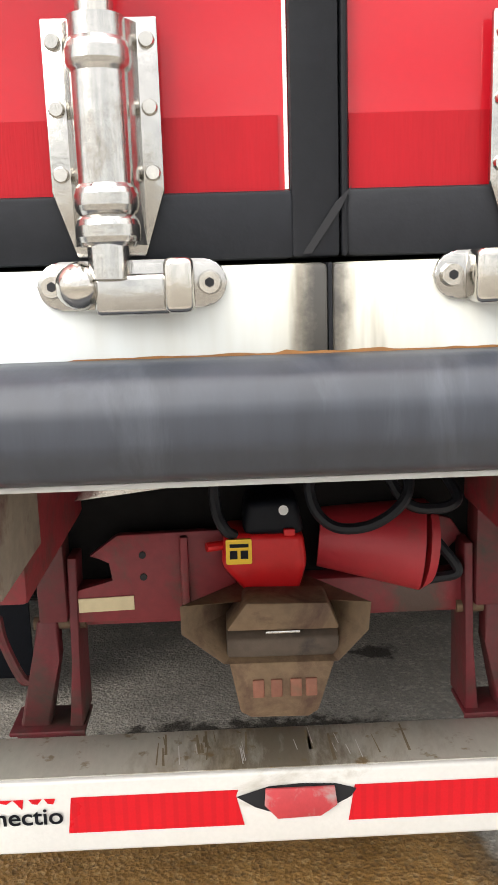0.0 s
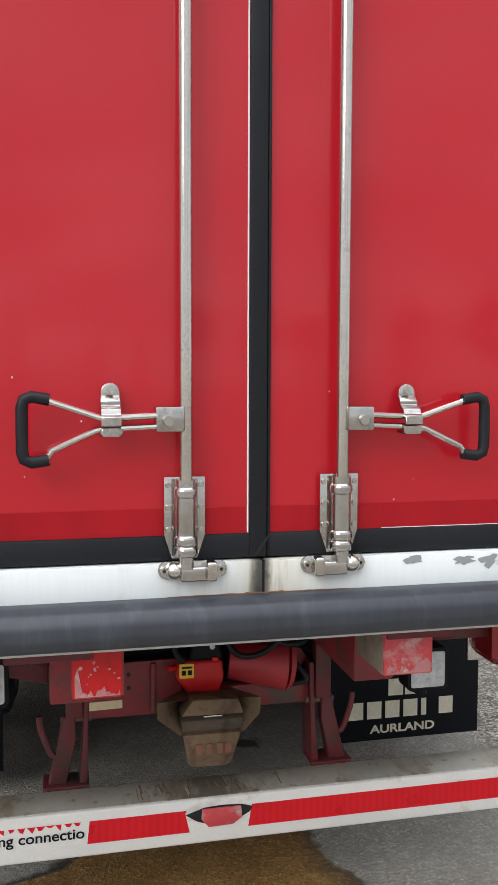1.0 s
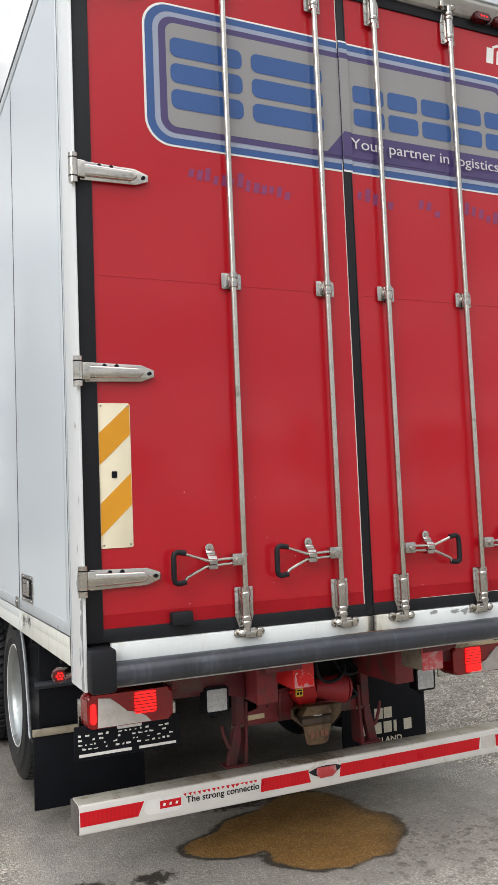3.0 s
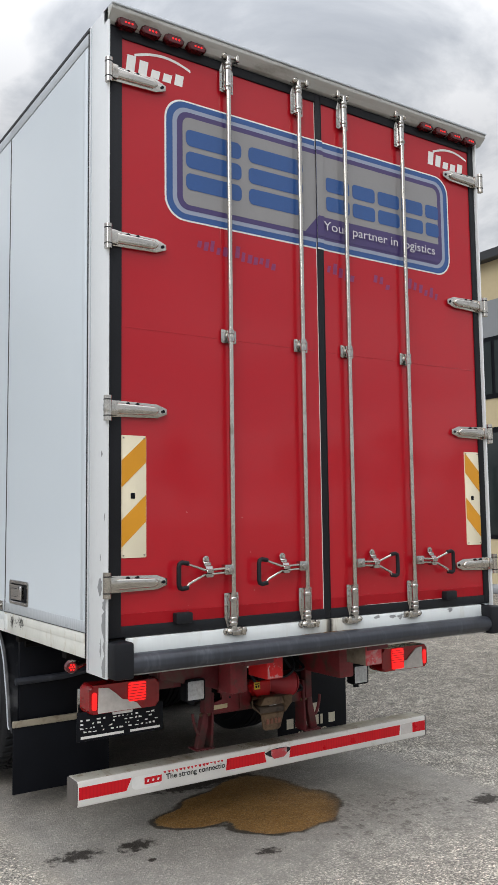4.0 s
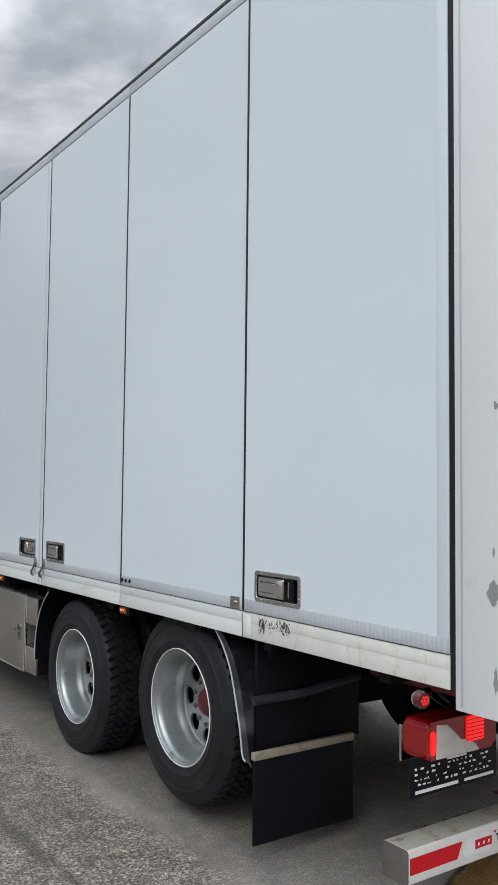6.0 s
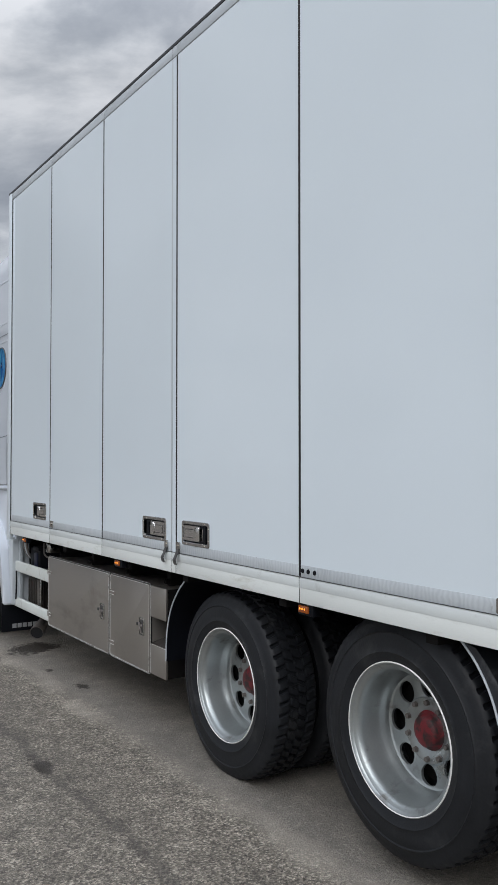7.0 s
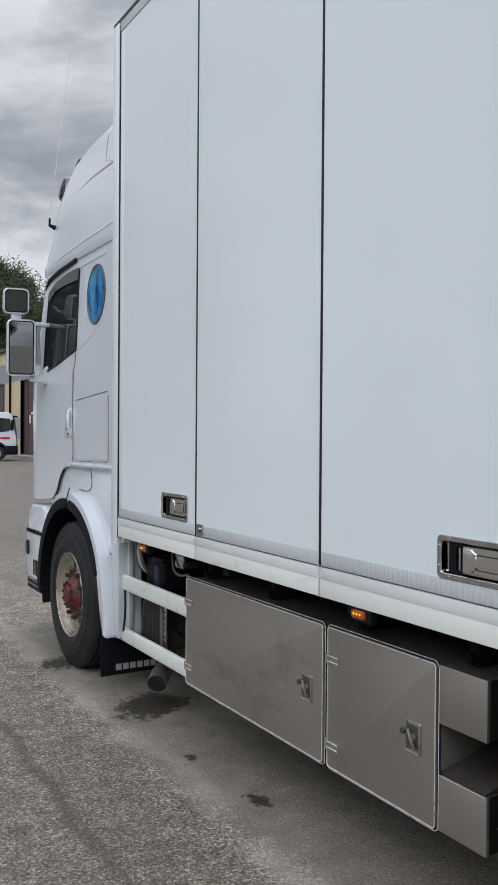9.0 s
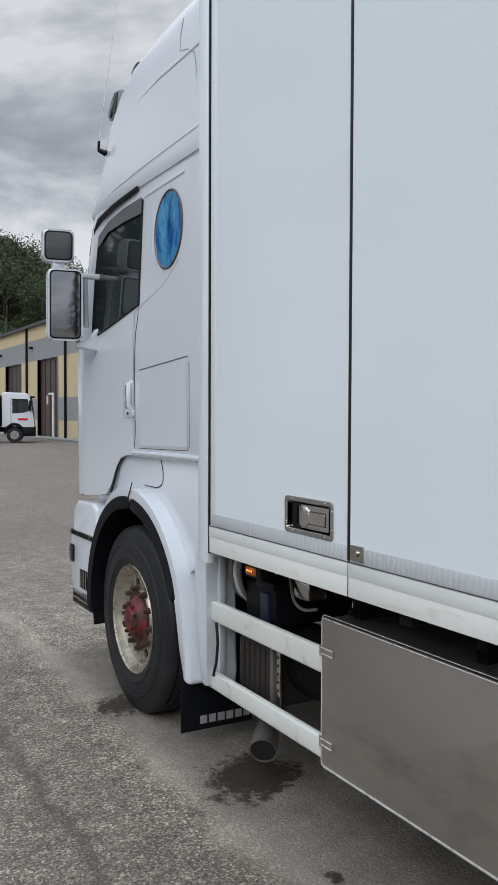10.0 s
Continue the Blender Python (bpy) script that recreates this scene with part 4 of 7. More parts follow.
bumper = part("rubber_bumper", prism(B(), tube, "x", -1.225, 1.250, 0.006, 2), M_BUMPER, truck, "long black rubber bumper profile, scuffed grey", smooth=60)
part("bumper_plate", box(B(), -1.20, 1.22, -0.046, 0.05, 0.992, 0.997, 0.001), M_BEAM, bumper, "dull pale plate edge below the bumper")
for a, c in ((-1.296, -1.196), (1.206, 1.318)):
    part("end_block", box(B(), a, c, -0.100, 0.03, 0.985, 1.150, 0.012), M_RUBBER, bumper, "black rubber end block")


# ---- rear doors ----
def rod_set(x, out, parent):
    """One locking rod with its housings, guide, keepers and lever; out: the side to which the lever points."""
    y = ROD_Y
    part("lock_rod", cyl(B(), (x, y, 1.18), (x, y, 4.15), 0.0135, n=16), M_STEEL, parent, "slim stainless locking rod")
    for s, zc in ((1, 1.335), (-1, 3.960)):
        poly = [(x - .042, zc), (x + .042, zc), (x + .042, zc - s * .120), (x + .026, zc - s * .168), (x - .026, zc - s * .168), (x - .042, zc - s * .120)]
        part("lock_housing", prism(B(), poly, "y", -0.017, -0.011, 0.0015), M_ZINC, parent, "stamped steel lock housing plate")
        zt, zb = zc - s * .004, zc - s * .160
        part("rod_channel", cyl(B(), (x, -0.030, zt), (x, -0.030, zb), 0.0205, n=28), M_ZINC, parent, "rounded channel over the rod", smooth=50)
        for sx in (-1, 1):
            part("channel_foot", prism(B(), [(x + sx * .016, -0.034), (x + sx * .022, -0.026), (x + sx * .027, -0.017), (x + sx * .012, -0.017)], "z", min(zt, zb), max(zt, zb)), M_ZINC, parent, smooth=60)
        for d in (0.030, 0.128, 0.150):
            bm = B()
            rings = [(-0.011, 0.0205), (-0.008, 0.0228), (-0.004, 0.0240), (0.004, 0.0240), (0.008, 0.0228), (0.011, 0.0205)]
            for (h0, q0), (h1, q1) in zip(rings, rings[1:]):
                cyl(bm, (x, -0.0305, zc - s * (d - h0)), (x, -0.0305, zc - s * (d - h1)), q0, q1, n=28)
            part("collar", bm, M_ZINC, parent, smooth=50)
        for bx in (-.034, .034):
            for d in (0.016, 0.062, 0.108):
                bm = B()
                cyl(bm, (x + bx, -0.0205, zc - s * d), (x + bx, -0.016, zc - s * d), 0.0050, 0.0066, 12)
                part("rivet", bm, M_STEEL, parent, smooth=70)
        zk = 1.146 if s == 1 else 4.152
        bm = B()
        k = -out                    # the keepers are handed
        def ks(u, v):
            return min(x + k * u, x + k * v), max(x + k * u, x + k * v)
        prism(bm, rrect(*ks(-.056, .086), zk - .018, zk + .018, .0175), "y", -0.028, -0.022, 0.002)
        part("lock_keeper", bm, M_ZINC, parent, "cast steel keeper plate with rounded ends")
        bm = B()
        cyl(bm, (x - k * .024, -0.052, zk), (x - k * .024, -0.040, zk), 0.009, 0.0165, n=20)
        cyl(bm, (x - k * .024, -0.040, zk), (x - k * .024, -0.026, zk), 0.0165, 0.0185, n=20)
        part("keeper_nub", bm, M_STEEL, parent, "rounded steel nub", smooth=60)
        bm = B()
        cyl(bm, (x, y, zk + s * .045), (x, y - .002, zk + s * .004), 0.0155, n=18)
        box(bm, *ks(-.012, .046), -0.046, -0.030, min(zk - s * .022, zk + s * .008), max(zk - s * .022, zk + s * .008), 0.005, 3)
        part("rod_cam", bm, M_ZINC, parent, "steel cam on the end of the rod")
        part("keeper_clip", box(B(), *ks(.040, .062), -0.057, -0.026, zk - .021, zk + .019, 0.006, 4), M_STEEL, parent, "upright steel clip", smooth=60)
        for bx in (-k * .044, k * .073):
            part("bolt", cyl(B(), (x + bx, -0.035, zk), (x + bx, -0.0275, zk), 0.0080, 0.0095, n=12), M_STEEL, parent)
            part("bolt_socket", cyl(B(), (x + bx, -0.0356, zk), (x + bx, -0.0340, zk), 0.0038, n=6), M_GAP, parent)
    # guide half way up
    bm = B()
    prism(bm, rrect(x - .046, x + .046, 2.608, 2.678, .006), "y", -0.015, -0.010, 0.0015)
    for d in (-.020, .020):
        cyl(bm, (x, y, 2.643 + d - .010), (x, y, 2.643 + d + .010), 0.0195, n=20)
    box(bm, x - .02, x + .02, -0.04, -0.012, 2.63, 2.656, 0.003)
    part("rod_guide", bm, M_ZINC, parent, "small steel rod guide")
    for bx in (-.034, .034):
        for d in (-.022, .022):
            part("bolt", cyl(B(), (x + bx, -0.019, 2.643 + d), (x + bx, -0.014, 2.643 + d), 0.0055, n=6), M_STEEL, parent)
    # lever: hub block, twin bars that fork into a rubber-covered grip, spring clip
    s = out
    bm = B()
    box(bm, min(x + s * .006, x + s * .062), max(x + s * .006, x + s * .062), -0.058, -0.022, 1.428, 1.478, 0.004)
    part("lever_hub", bm, M_ZINC, parent, "square steel lever hub with a bolt")
    part("bolt", cyl(B(), (x + s * .038, -0.067, 1.450), (x + s * .038, -0.0575, 1.450), 0.010, 0.012, n=10), M_BOXST, parent)
    bm = B()
    for d, zg in ((0.0105, 1.492), (-0.0105, 1.376)):
        sweep(bm, [(x + s * .055, -0.046, 1.449 + d), (x + s * .165, -0.046, 1.444 + d), (x + s * .178, -0.046, 1.4445 + d * 1.3), (x + s * .260, -0.047, 1.441 + (zg - 1.436) * .80), (x + s * .272, -0.047, zg)], 0.0066, 10)
    part("lever", bm, M_STEEL, parent, "forked steel lever bars")
    gx = x + s * .316
    part("lever_grip", sweep(B(), [(x + s * .264, -0.047, 1.491), (gx - s * .018, -0.047, 1.497), (gx - s * .004, -0.047, 1.491), (gx, -0.047, 1.476), (gx, -0.047, 1.392), (gx - s * .004, -0.047, 1.377), (gx - s * .018, -0.047, 1.371), (x + s * .266, -0.047, 1.376)], 0.0118, 12),
         M_RUBBER, parent, "black rubber grip")
    cx = x + s * .148
    bm = B()
    prism(bm, rrect(cx - .018, cx + .018, 1.478, 1.524, .017), "y", -0.020, -0.014, 0.002)
    prism(bm, [(-0.014, 1.500), (-0.020, 1.500), (-0.034, 1.488), (-0.032, 1.480), (-0.050, 1.472), (-0.052, 1.462), (-0.064, 1.458), (-0.064, 1.440), (-0.058, 1.440), (-0.057, 1.455), (-0.044, 1.460), (-0.040, 1.470), (-0.025, 1.479), (-0.024, 1.486), (-0.014, 1.492)], "x", cx - .019, cx + .019, 0.0012, 1)
    prism(bm, rrect(cx - .021, cx + .021, 1.420, 1.436, .005), "y", -0.058, -0.020, 0.004)
    part("lever_clip", bm, M_ZINC, parent, "bent steel spring clip")
    part("bolt", cyl(B(), (cx, -0.027, 1.511), (cx, -0.019, 1.511), 0.0085, n=6), M_STEEL, parent)


def strap_hinge(side, z, parent):
    x0, x1 = (LX - 0.004, -0.985) if side < 0 else (RX + 0.004, 1.003)
    d = 1 if side < 0 else -1
    bm = B()
    prism(bm, [(x0 + d * .03, z - .040), (x1 - d * .055, z - .034), (x1, z - .014), (x1, z + .014), (x1 - d * .055, z + .034), (x0 + d * .03, z + .040)], "y", -0.018, -0.010, 0.002)
    prism(bm, [(x0 + d * .03, z - .026), (x1 - d * .07, z - .022), (x1 - d * .045, z), (x1 - d * .07, z + .022), (x0 + d * .03, z + .026)], "y", -0.036, -0.016, 0.010, 3)
    box(bm, min(x0, x0 + d * .05), max(x0, x0 + d * .05), -0.040, -0.018, z - .036, z + .036, 0.006)
    part("hinge", bm, M_STEEL, parent, "heavy stainless strap hinge")
    part("hinge_pin", cyl(B(), (x0, -0.034, z - .062), (x0, -0.034, z + .058), 0.019, n=16), M_STEEL, parent)
    for dz in (-.040, .036):
        part("knuckle_gap", cyl(B(), (x0, -0.034, z + dz), (x0, -0.034, z + dz + .005), 0.0198, n=16), M_BLACK, parent)
    for q in (.11, .16):
        part("bolt", cyl(B(), (x0 + d * q, -0.026, z + .026), (x0 + d * q, -0.014, z + .026), 0.009, n=6), M_BLACK, parent)
    part("bolt", cyl(B(), (x1 - d * .02, -0.023, z), (x1 - d * .02, -0.016, z), 0.008, n=8), M_BLACK, parent)


def chevron_board(x0, x1, rise, parent):
    z0, z1 = 1.527, 2.106
    bd = part("reflector_board", prism(B(), rrect(x0, x1, z0, z1, 0.006), "y", -0.004, 0.001, 0.001), M_YEL, parent, "pale reflective board with orange diagonal stripes")
    w = x1 - x0
    for s0 in (z0 + 0.048, z0 + 0.330):
        a, b2 = (s0, s0 + w * 0.92) if rise else (s0 + w * 0.92, s0)
        sheet_b = B()
        sheet(sheet_b, [(x0 + .002, a), (x1 - .002, b2), (x1 - .002, min(b2 + .128, z1 - .002)), (x0 + .002, min(a + .128, z1 - .002))], "y", -0.0052)
        part("orange_stripe", sheet_b, M_ORA, parent)
    part("approval_mark", prism(B(), rrect(x0 + w * .38, x0 + w * .55, 1.805, 1.832, 0.004), "y", -0.0062, -0.004), M_BLACK, parent)
    for u in (x0 + .012, x1 - .012):
        for v in (z0 + .012, z1 - .012):
            part("rivet", cyl(B(), (u, -0.0075, v), (u, -0.003, v), 0.004, n=8), M_STEEL, parent)


RED = ((-1.222, SEAM - 0.028), (SEAM + 0.0165, 1.248))
doors = []
for (xa, xb), side in zip(RED, (-1, 1)):
    d = part("rear_door", box(B(), xa - 0.01, xb + 0.01, 0.0, 0.06, 1.205, 4.09), M_RED, truck, "glossy dark red rear door leaf")
    doors.append(d)
    # rubber surround
    oa, ob = (LX + 0.0065, SEAM + 0.0095) if side < 0 else (SEAM + 0.0100, RX - 0.027)
    bm = B()
    box(bm, oa, xa, -0.010, 0.05, 1.162, 4.132, 0.004)
    box(bm, xb, ob, -0.010, 0.05, 1.162, 4.132, 0.004)
    box(bm, xa - 0.002, xb + 0.002, -0.009, 0.05, 1.162, 1.213, 0.004)
    box(bm, xa - 0.002, xb + 0.002, -0.009, 0.05, 4.080, 4.132, 0.004)
    part("door_seal", bm, M_RUBBER, d, "black rubber door seal")
    for z in (3.880, 3.052, 2.228, 1.408):
        strap_hinge(side, z, d)
    for x in RODS[:2] if side < 0 else RODS[2:]:
        rod_set(x, side, d)
    if side < 0:
        chevron_board(-1.222, -1.090, True, d)
        part("door_stop", box(B(), -0.950, -0.858, -0.045, 0.0, 1.205, 1.258, 0.008), M_RUBBER, d, "black rubber buffer block")
        part("bright_edge", box(B(), xb - 0.0038, xb - 0.001, -0.0025, 0.0, 1.214, 4.078), M_WHITEP, d)
    else:
        chevron_board(1.118, 1.246, False, d)
        part("door_stop", box(B(), 0.880, 0.972, -0.045, 0.0, 1.205, 1.258, 0.008), M_RUBBER, d, "black rubber buffer block")
    # a faint mirrored line on the gloss paint, modelled as a thin strip
    part("door_reflection_line", box(B(), xa + 0.02, xb - 0.02, -0.0012, 0.0, 2.6290, 2.6335, 0.0005), M_RED, d, "thin raised line standing in for a reflection across the leaf")
    # darker band along the foot of the leaf
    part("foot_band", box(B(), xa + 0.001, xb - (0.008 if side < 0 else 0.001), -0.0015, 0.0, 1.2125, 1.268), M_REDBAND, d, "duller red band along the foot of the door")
    if side > 0:
        part("foot_edge", box(B(), xa + 0.25, xb - 0.3, -0.0022, 0.0, 1.2125, 1.2145), M_WHITEP, d)

# torn mitre of the seal beside the seam
part("seal_split", sheet(B(), [(SEAM - .020, 1.165), (SEAM - .013, 1.165), (SEAM + .010, 1.198), (SEAM + .018, 1.214), (SEAM + .006, 1.203)], "y", -0.0112), M_GAP, doors[1], "torn mitre of the rubber seal")
# round-cornered company panel across both leaves
LAYERS = ((0.0, M_WHITEP), (0.010, M_LBLUE), (0.045, M_LPALE), (0.070, M_LPURP), (0.102, M_LGREY))
for k, (ins, m) in enumerate(LAYERS):
    poly = rrect(-0.985 + ins, 1.052 - ins, 3.216 + ins * 0.86, 3.857 - ins * 0.86, 0.115 - ins * 0.7, 8)
    for lo, hi, y0, d in ((-9, SEAM - 0.029, -0.0004, doors[0]), (SEAM - 0.029, SEAM + 0.0175, -0.0105, doors[1]), (SEAM + 0.0175, 9, -0.0004, doors[1])):
        c = clip_poly(poly, lo, hi)
        part("company_panel", sheet(B(), c, "y", y0 - 0.0010 * (k + 1)), m, d, "faded company panel in grey, blue and purple" if k == 0 else "")
band = [(-0.115, 3.290), (0.955, 3.290), (0.955, 3.410), (-0.01, 3.410)]
for lo, hi, y0, d in ((-9, SEAM - 0.029, -0.0064, doors[0]), (SEAM - 0.029, SEAM + 0.0175, -0.0165, doors[1]), (SEAM + 0.0175, 9, -0.0064, doors[1])):
    part("slogan_band", sheet(B(), clip_poly(band, lo, hi), "y", y0), M_LPURP, d)
lettering("slogan", "Your partner in logistics", 0.020, 0.905, 3.333, -0.0180, 0.074, M_SLOG, doors[1], "white slogan lettering")
# the mark itself as plain blue blocks
blocks = [(-0.865, -0.525, z, z + 0.088, 0.03) for z in (3.385, 3.501, 3.617)] + [(-0.480, -0.115, z, z + 0.088, 0.03) for z in (3.385, 3.501, 3.617)]
blocks += [(x, x + 0.175, z, z + 0.085, 0.02) for x in (0.050, 0.248, 0.446, 0.644) for z in (3.452, 3.566)] + [(0.842, 0.955, z, z + 0.085, 0.02) for z in (3.452, 3.566)]
for a, c, z0, z1, r in blocks:
    d = doors[0] if c < 0 else doors[1]
    part("mark_block", sheet(B(), rrect(a, c, z0, z1, r), "y", -0.0068), M_LBLUE, d, "plain blue block of the company mark")
# maker's mark: an arc over a plain bar
for xa, xb, d in ((-1.212, -0.832, doors[0]), (0.872, 1.238, doors[1])):
    bm = B()
    n = 14
    top = [(xa + 0.06 + (xb - xa - 0.06) * t, 3.985 + 0.062 * math.sin(math.pi * (0.12 + 0.72 * t))) for t in (k / n for k in range(n + 1))]
    for (u0, v0), (u1, v1) in zip(top, top[1:]):
        bm.faces.new([bm.verts.new((u, -0.0012, v)) for u, v in ((u0, v0), (u1, v1), (u1, v1 + .014), (u0, v0 + .014))])
    part("makers_arc", bm, M_WHITEP, d, "white arc of the maker's mark")
    w = (xb - xa) / 5.6
    for k in range(5):
        h = (0.085, 0.075, 0.045, 0.045, 0.06)[k]
        u = xa + 0.012 + k * w
        part("makers_bar", sheet(B(), [(u, 3.925), (u + w * .7, 3.925), (u + w * .85, 3.925 + h), (u + w * .15, 3.925 + h)], "y", -0.0012), M_WHITEP, d)
# faded marker scribble below the panel, as bars
random.seed(21)
for xa, xb, n, d in ((-0.80, -0.30, 13, doors[0]), (0.05, 0.26, 5, doors[1]), (0.40, 0.54, 3, doors[1]), (0.68, 0.95, 6, doors[1])):
    for k in range(n):
        u = xa + (xb - xa) * k / n
        h = random.uniform(0.03, 0.065)
        v = 3.09 - 0.04 * k / n + random.uniform(-.008, .008)
        w = (xb - xa) / n * random.uniform(0.45, 0.75)
        part("scribble", sheet(B(), [(u, v), (u + w, v), (u + w + .008, v + h), (u + .008, v + h)], "y", -0.0010), M_INK, d, "faded blue marker stroke")
# small stone chips
random.seed(33)
for d, (xa, xb) in zip(doors, RED):
    bm = B()
    for k in range(11):
        x, z, r = random.uniform(xa + .05, xb - .05), 1.23 + random.random() ** 2 * 1.2, random.uniform(0.0007, 0.0017)
        sheet(bm, [(x + r * math.cos(a), z + r * 1.4 * math.sin(a)) for a in (2 * math.pi * q / 6 for q in range(6))], "y", -0.0012)
    part("stone_chip", bm, M_WHITEP, d, "tiny white paint chips", kind="stuff")

# ---- chassis below the box ----
for x in (-0.40, 0.36):
    part("frame_rail", box(B(), x - 0.035, x + 0.075, 0.30, 8.9, 0.76, 1.02, 0.008), M_REDCH, truck, "red steel frame rail")
for y in (0.95, 2.9, 4.4, 5.6, 6.8):
    part("cross_member", box(B(), -0.34, 0.33, y, y + 0.08, 0.80, 0.98, 0.006), M_REDCH, truck)
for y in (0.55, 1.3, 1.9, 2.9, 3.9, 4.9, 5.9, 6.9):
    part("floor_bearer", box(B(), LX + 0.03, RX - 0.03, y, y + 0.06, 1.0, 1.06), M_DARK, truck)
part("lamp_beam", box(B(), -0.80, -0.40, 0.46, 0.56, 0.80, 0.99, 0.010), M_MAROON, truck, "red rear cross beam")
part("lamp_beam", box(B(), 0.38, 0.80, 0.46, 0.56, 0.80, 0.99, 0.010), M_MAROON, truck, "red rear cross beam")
# near-black instead of chassis red: the shade under the floor put into its colour
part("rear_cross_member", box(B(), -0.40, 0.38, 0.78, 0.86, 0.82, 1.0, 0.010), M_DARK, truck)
part("gusset", prism(B(), [(-0.80, 0.99), (-0.44, 0.99), (-0.44, 0.77), (-0.56, 0.80), (-0.80, 0.86)], "y", 0.42, 0.455, 0.004), M_MAROON, truck, "red gusset plate")
part("gusset", prism(B(), [(0.80, 0.99), (0.42, 0.99), (0.42, 0.80), (0.56, 0.83), (0.80, 0.88)], "y", 0.42, 0.455, 0.004), M_MAROON, truck, "red gusset plate")
part("gusset", box(B(), -0.52, -0.34, 0.02, 0.45, 0.955, 0.995, 0.006), M_MAROON, truck)
part("gusset", box(B(), 0.30, 0.46, 0.02, 0.45, 0.955, 0.995, 0.006), M_MAROON, truck)
# cheek plates beside the coupling
cheek = part("cheek_plate", prism(B(), [(-0.350, 0.640), (-0.350, 0.585), (-0.150, 0.585), (-0.070, 0.600), (-0.070, 0.738), (-0.262, 0.735), (-0.310, 0.700), (-0.275, 0.690), (-0.270, 0.655)], "y", 0.650, 0.668, 0.003), M_REDCH, truck, "dusty red steel plate with bolt holes")
for u, v in ((-0.222, 0.700), (-0.222, 0.662)):
    part("bolt_hole", cyl(B(), (u, 0.647, v), (u, 0.655, v), 0.006, n=10), M_GAP, cheek)
part("maker_label", prism(B(), [(-0.332, 0.604), (-0.240, 0.606), (-0.240, 0.630), (-0.332, 0.628)], "y", 0.6475, 0.651), M_CREAM, cheek, "worn cream label")
part("cheek_rib", box(B(), -0.160, -0.146, 0.636, 0.65, 0.59, 0.732, 0.004), M_REDCH, cheek)
part("coupling_beam", box(B(), -0.37, 0.36, 0.668, 0.74, 0.570, 0.640, 0.008), M_REDCH, truck, "red coupling cross beam")
# upper beam coloured near-black to stand in for the shade above the cheek plates
part("coupling_beam", box(B(), -0.37, 0.36, 0.70, 0.74, 0.64, 0.86, 0.008), M_DARK, truck)

# drawbar coupling: red head, black cap, rusty funnel
coup = part("coupling_head", prism(B(), [(-0.092, 0.690), (-0.086, 0.745), (0.040, 0.742), (0.046, 0.690), (0.030, 0.640), (-0.052, 0.642)], "y", 0.600, 0.690, 0.012, 3), M_REDBR, truck, "bright red cast drawbar coupling head")
part("coupling_cap", prism(B(), [(-0.058, 0.742), (-0.050, 0.800), (0.030, 0.802), (0.043, 0.740)], "y", 0.595, 0.690, 0.014, 3), M_BLACK, coup, "black coupling cap")
part("lever_knob", cyl(B(), (-0.115, 0.61, 0.722), (-0.085, 0.62, 0.722), 0.008, n=10), M_REDBR, coup)
part("cap_tip", cyl(B(), (0.008, 0.585, 0.786), (0.008, 0.60, 0.780), 0.008, 0.005, 10), M_WHITEP, coup)
part("cap_tip", box(B(), 0.008, 0.026, 0.588, 0.60, 0.742, 0.754, 0.003), M_REDBR, coup)
part("warning_label", prism(B(), rrect(-0.084, -0.043, 0.697, 0.738, 0.003), "y", 0.594, 0.599), M_LBL, coup, "yellow warning label with black marks")
for u, v, w, h in ((-0.078, 0.725, 0.030, 0.006), (-0.078, 0.706, 0.012, 0.014), (-0.061, 0.706, 0.012, 0.014)):
    part("label_bar", sheet(B(), [(u, v), (u + w, v), (u + w, v + h), (u, v + h)], "y", 0.5930), M_BLACK, coup)
bm = B()


def flare(front, back):
    """Skin between two rings of the coupling mouth."""
    a = [bm.verts.new(p) for p in front]
    c = [bm.verts.new(p) for p in back]
    for k in range(len(a)):
        j = (k + 1) % len(a)
        bm.faces.new((a[k], a[j], c[j], c[k]))


mouth = [(-0.148, 0.520, 0.660), (-0.062, 0.560, 0.648), (0.074, 0.560, 0.645), (0.127, 0.520, 0.655), (0.123, 0.520, 0.612), (0.079, 0.520, 0.566), (-0.088, 0.520, 0.568), (-0.148, 0.520, 0.617)]
throat = [(-0.050, 0.660, 0.640), (-0.03, 0.665, 0.645), (0.03, 0.665, 0.645), (0.050, 0.660, 0.640), (0.050, 0.660, 0.605), (0.03, 0.660, 0.592), (-0.03, 0.660, 0.592), (-0.050, 0.660, 0.605)]
flare(mouth, throat)
flare([(x * 1.05, y - .004, z + (z - .61) * .05) for x, y, z in mouth], [(x * 1.14, y, z + (z - .61) * .2) for x, y, z in throat])
flare(mouth, [(x * 1.05, y - .004, z + (z - .61) * .05) for x, y, z in mouth])
part("coupling_mouth", bm, M_RUST, coup, "rusty angular coupling funnel")
bm = B()
prism(bm, [(-0.090, 0.613), (0.088, 0.610), (0.070, 0.655), (-0.056, 0.659)], "y", 0.526, 0.60, 0.006, 2)
part("upper_jaw", bm, M_RUST, coup)
# the mouth's inner shade is put into this jaw's colour
part("lower_jaw", prism(B(), [(0.529, 0.566), (0.640, 0.590), (0.640, 0.620), (0.560, 0.606), (0.534, 0.596)], "x", -0.088, 0.086, 0.004), M_RUSTDK, coup, "grimy lower jaw, darkened for the shade in the mouth")
part("jaw_gap", box(B(), -0.028, 0.026, 0.5245, 0.535, 0.6075, 0.6125, 0.002), M_ZINC, coup, "bare steel slit in the jaw")
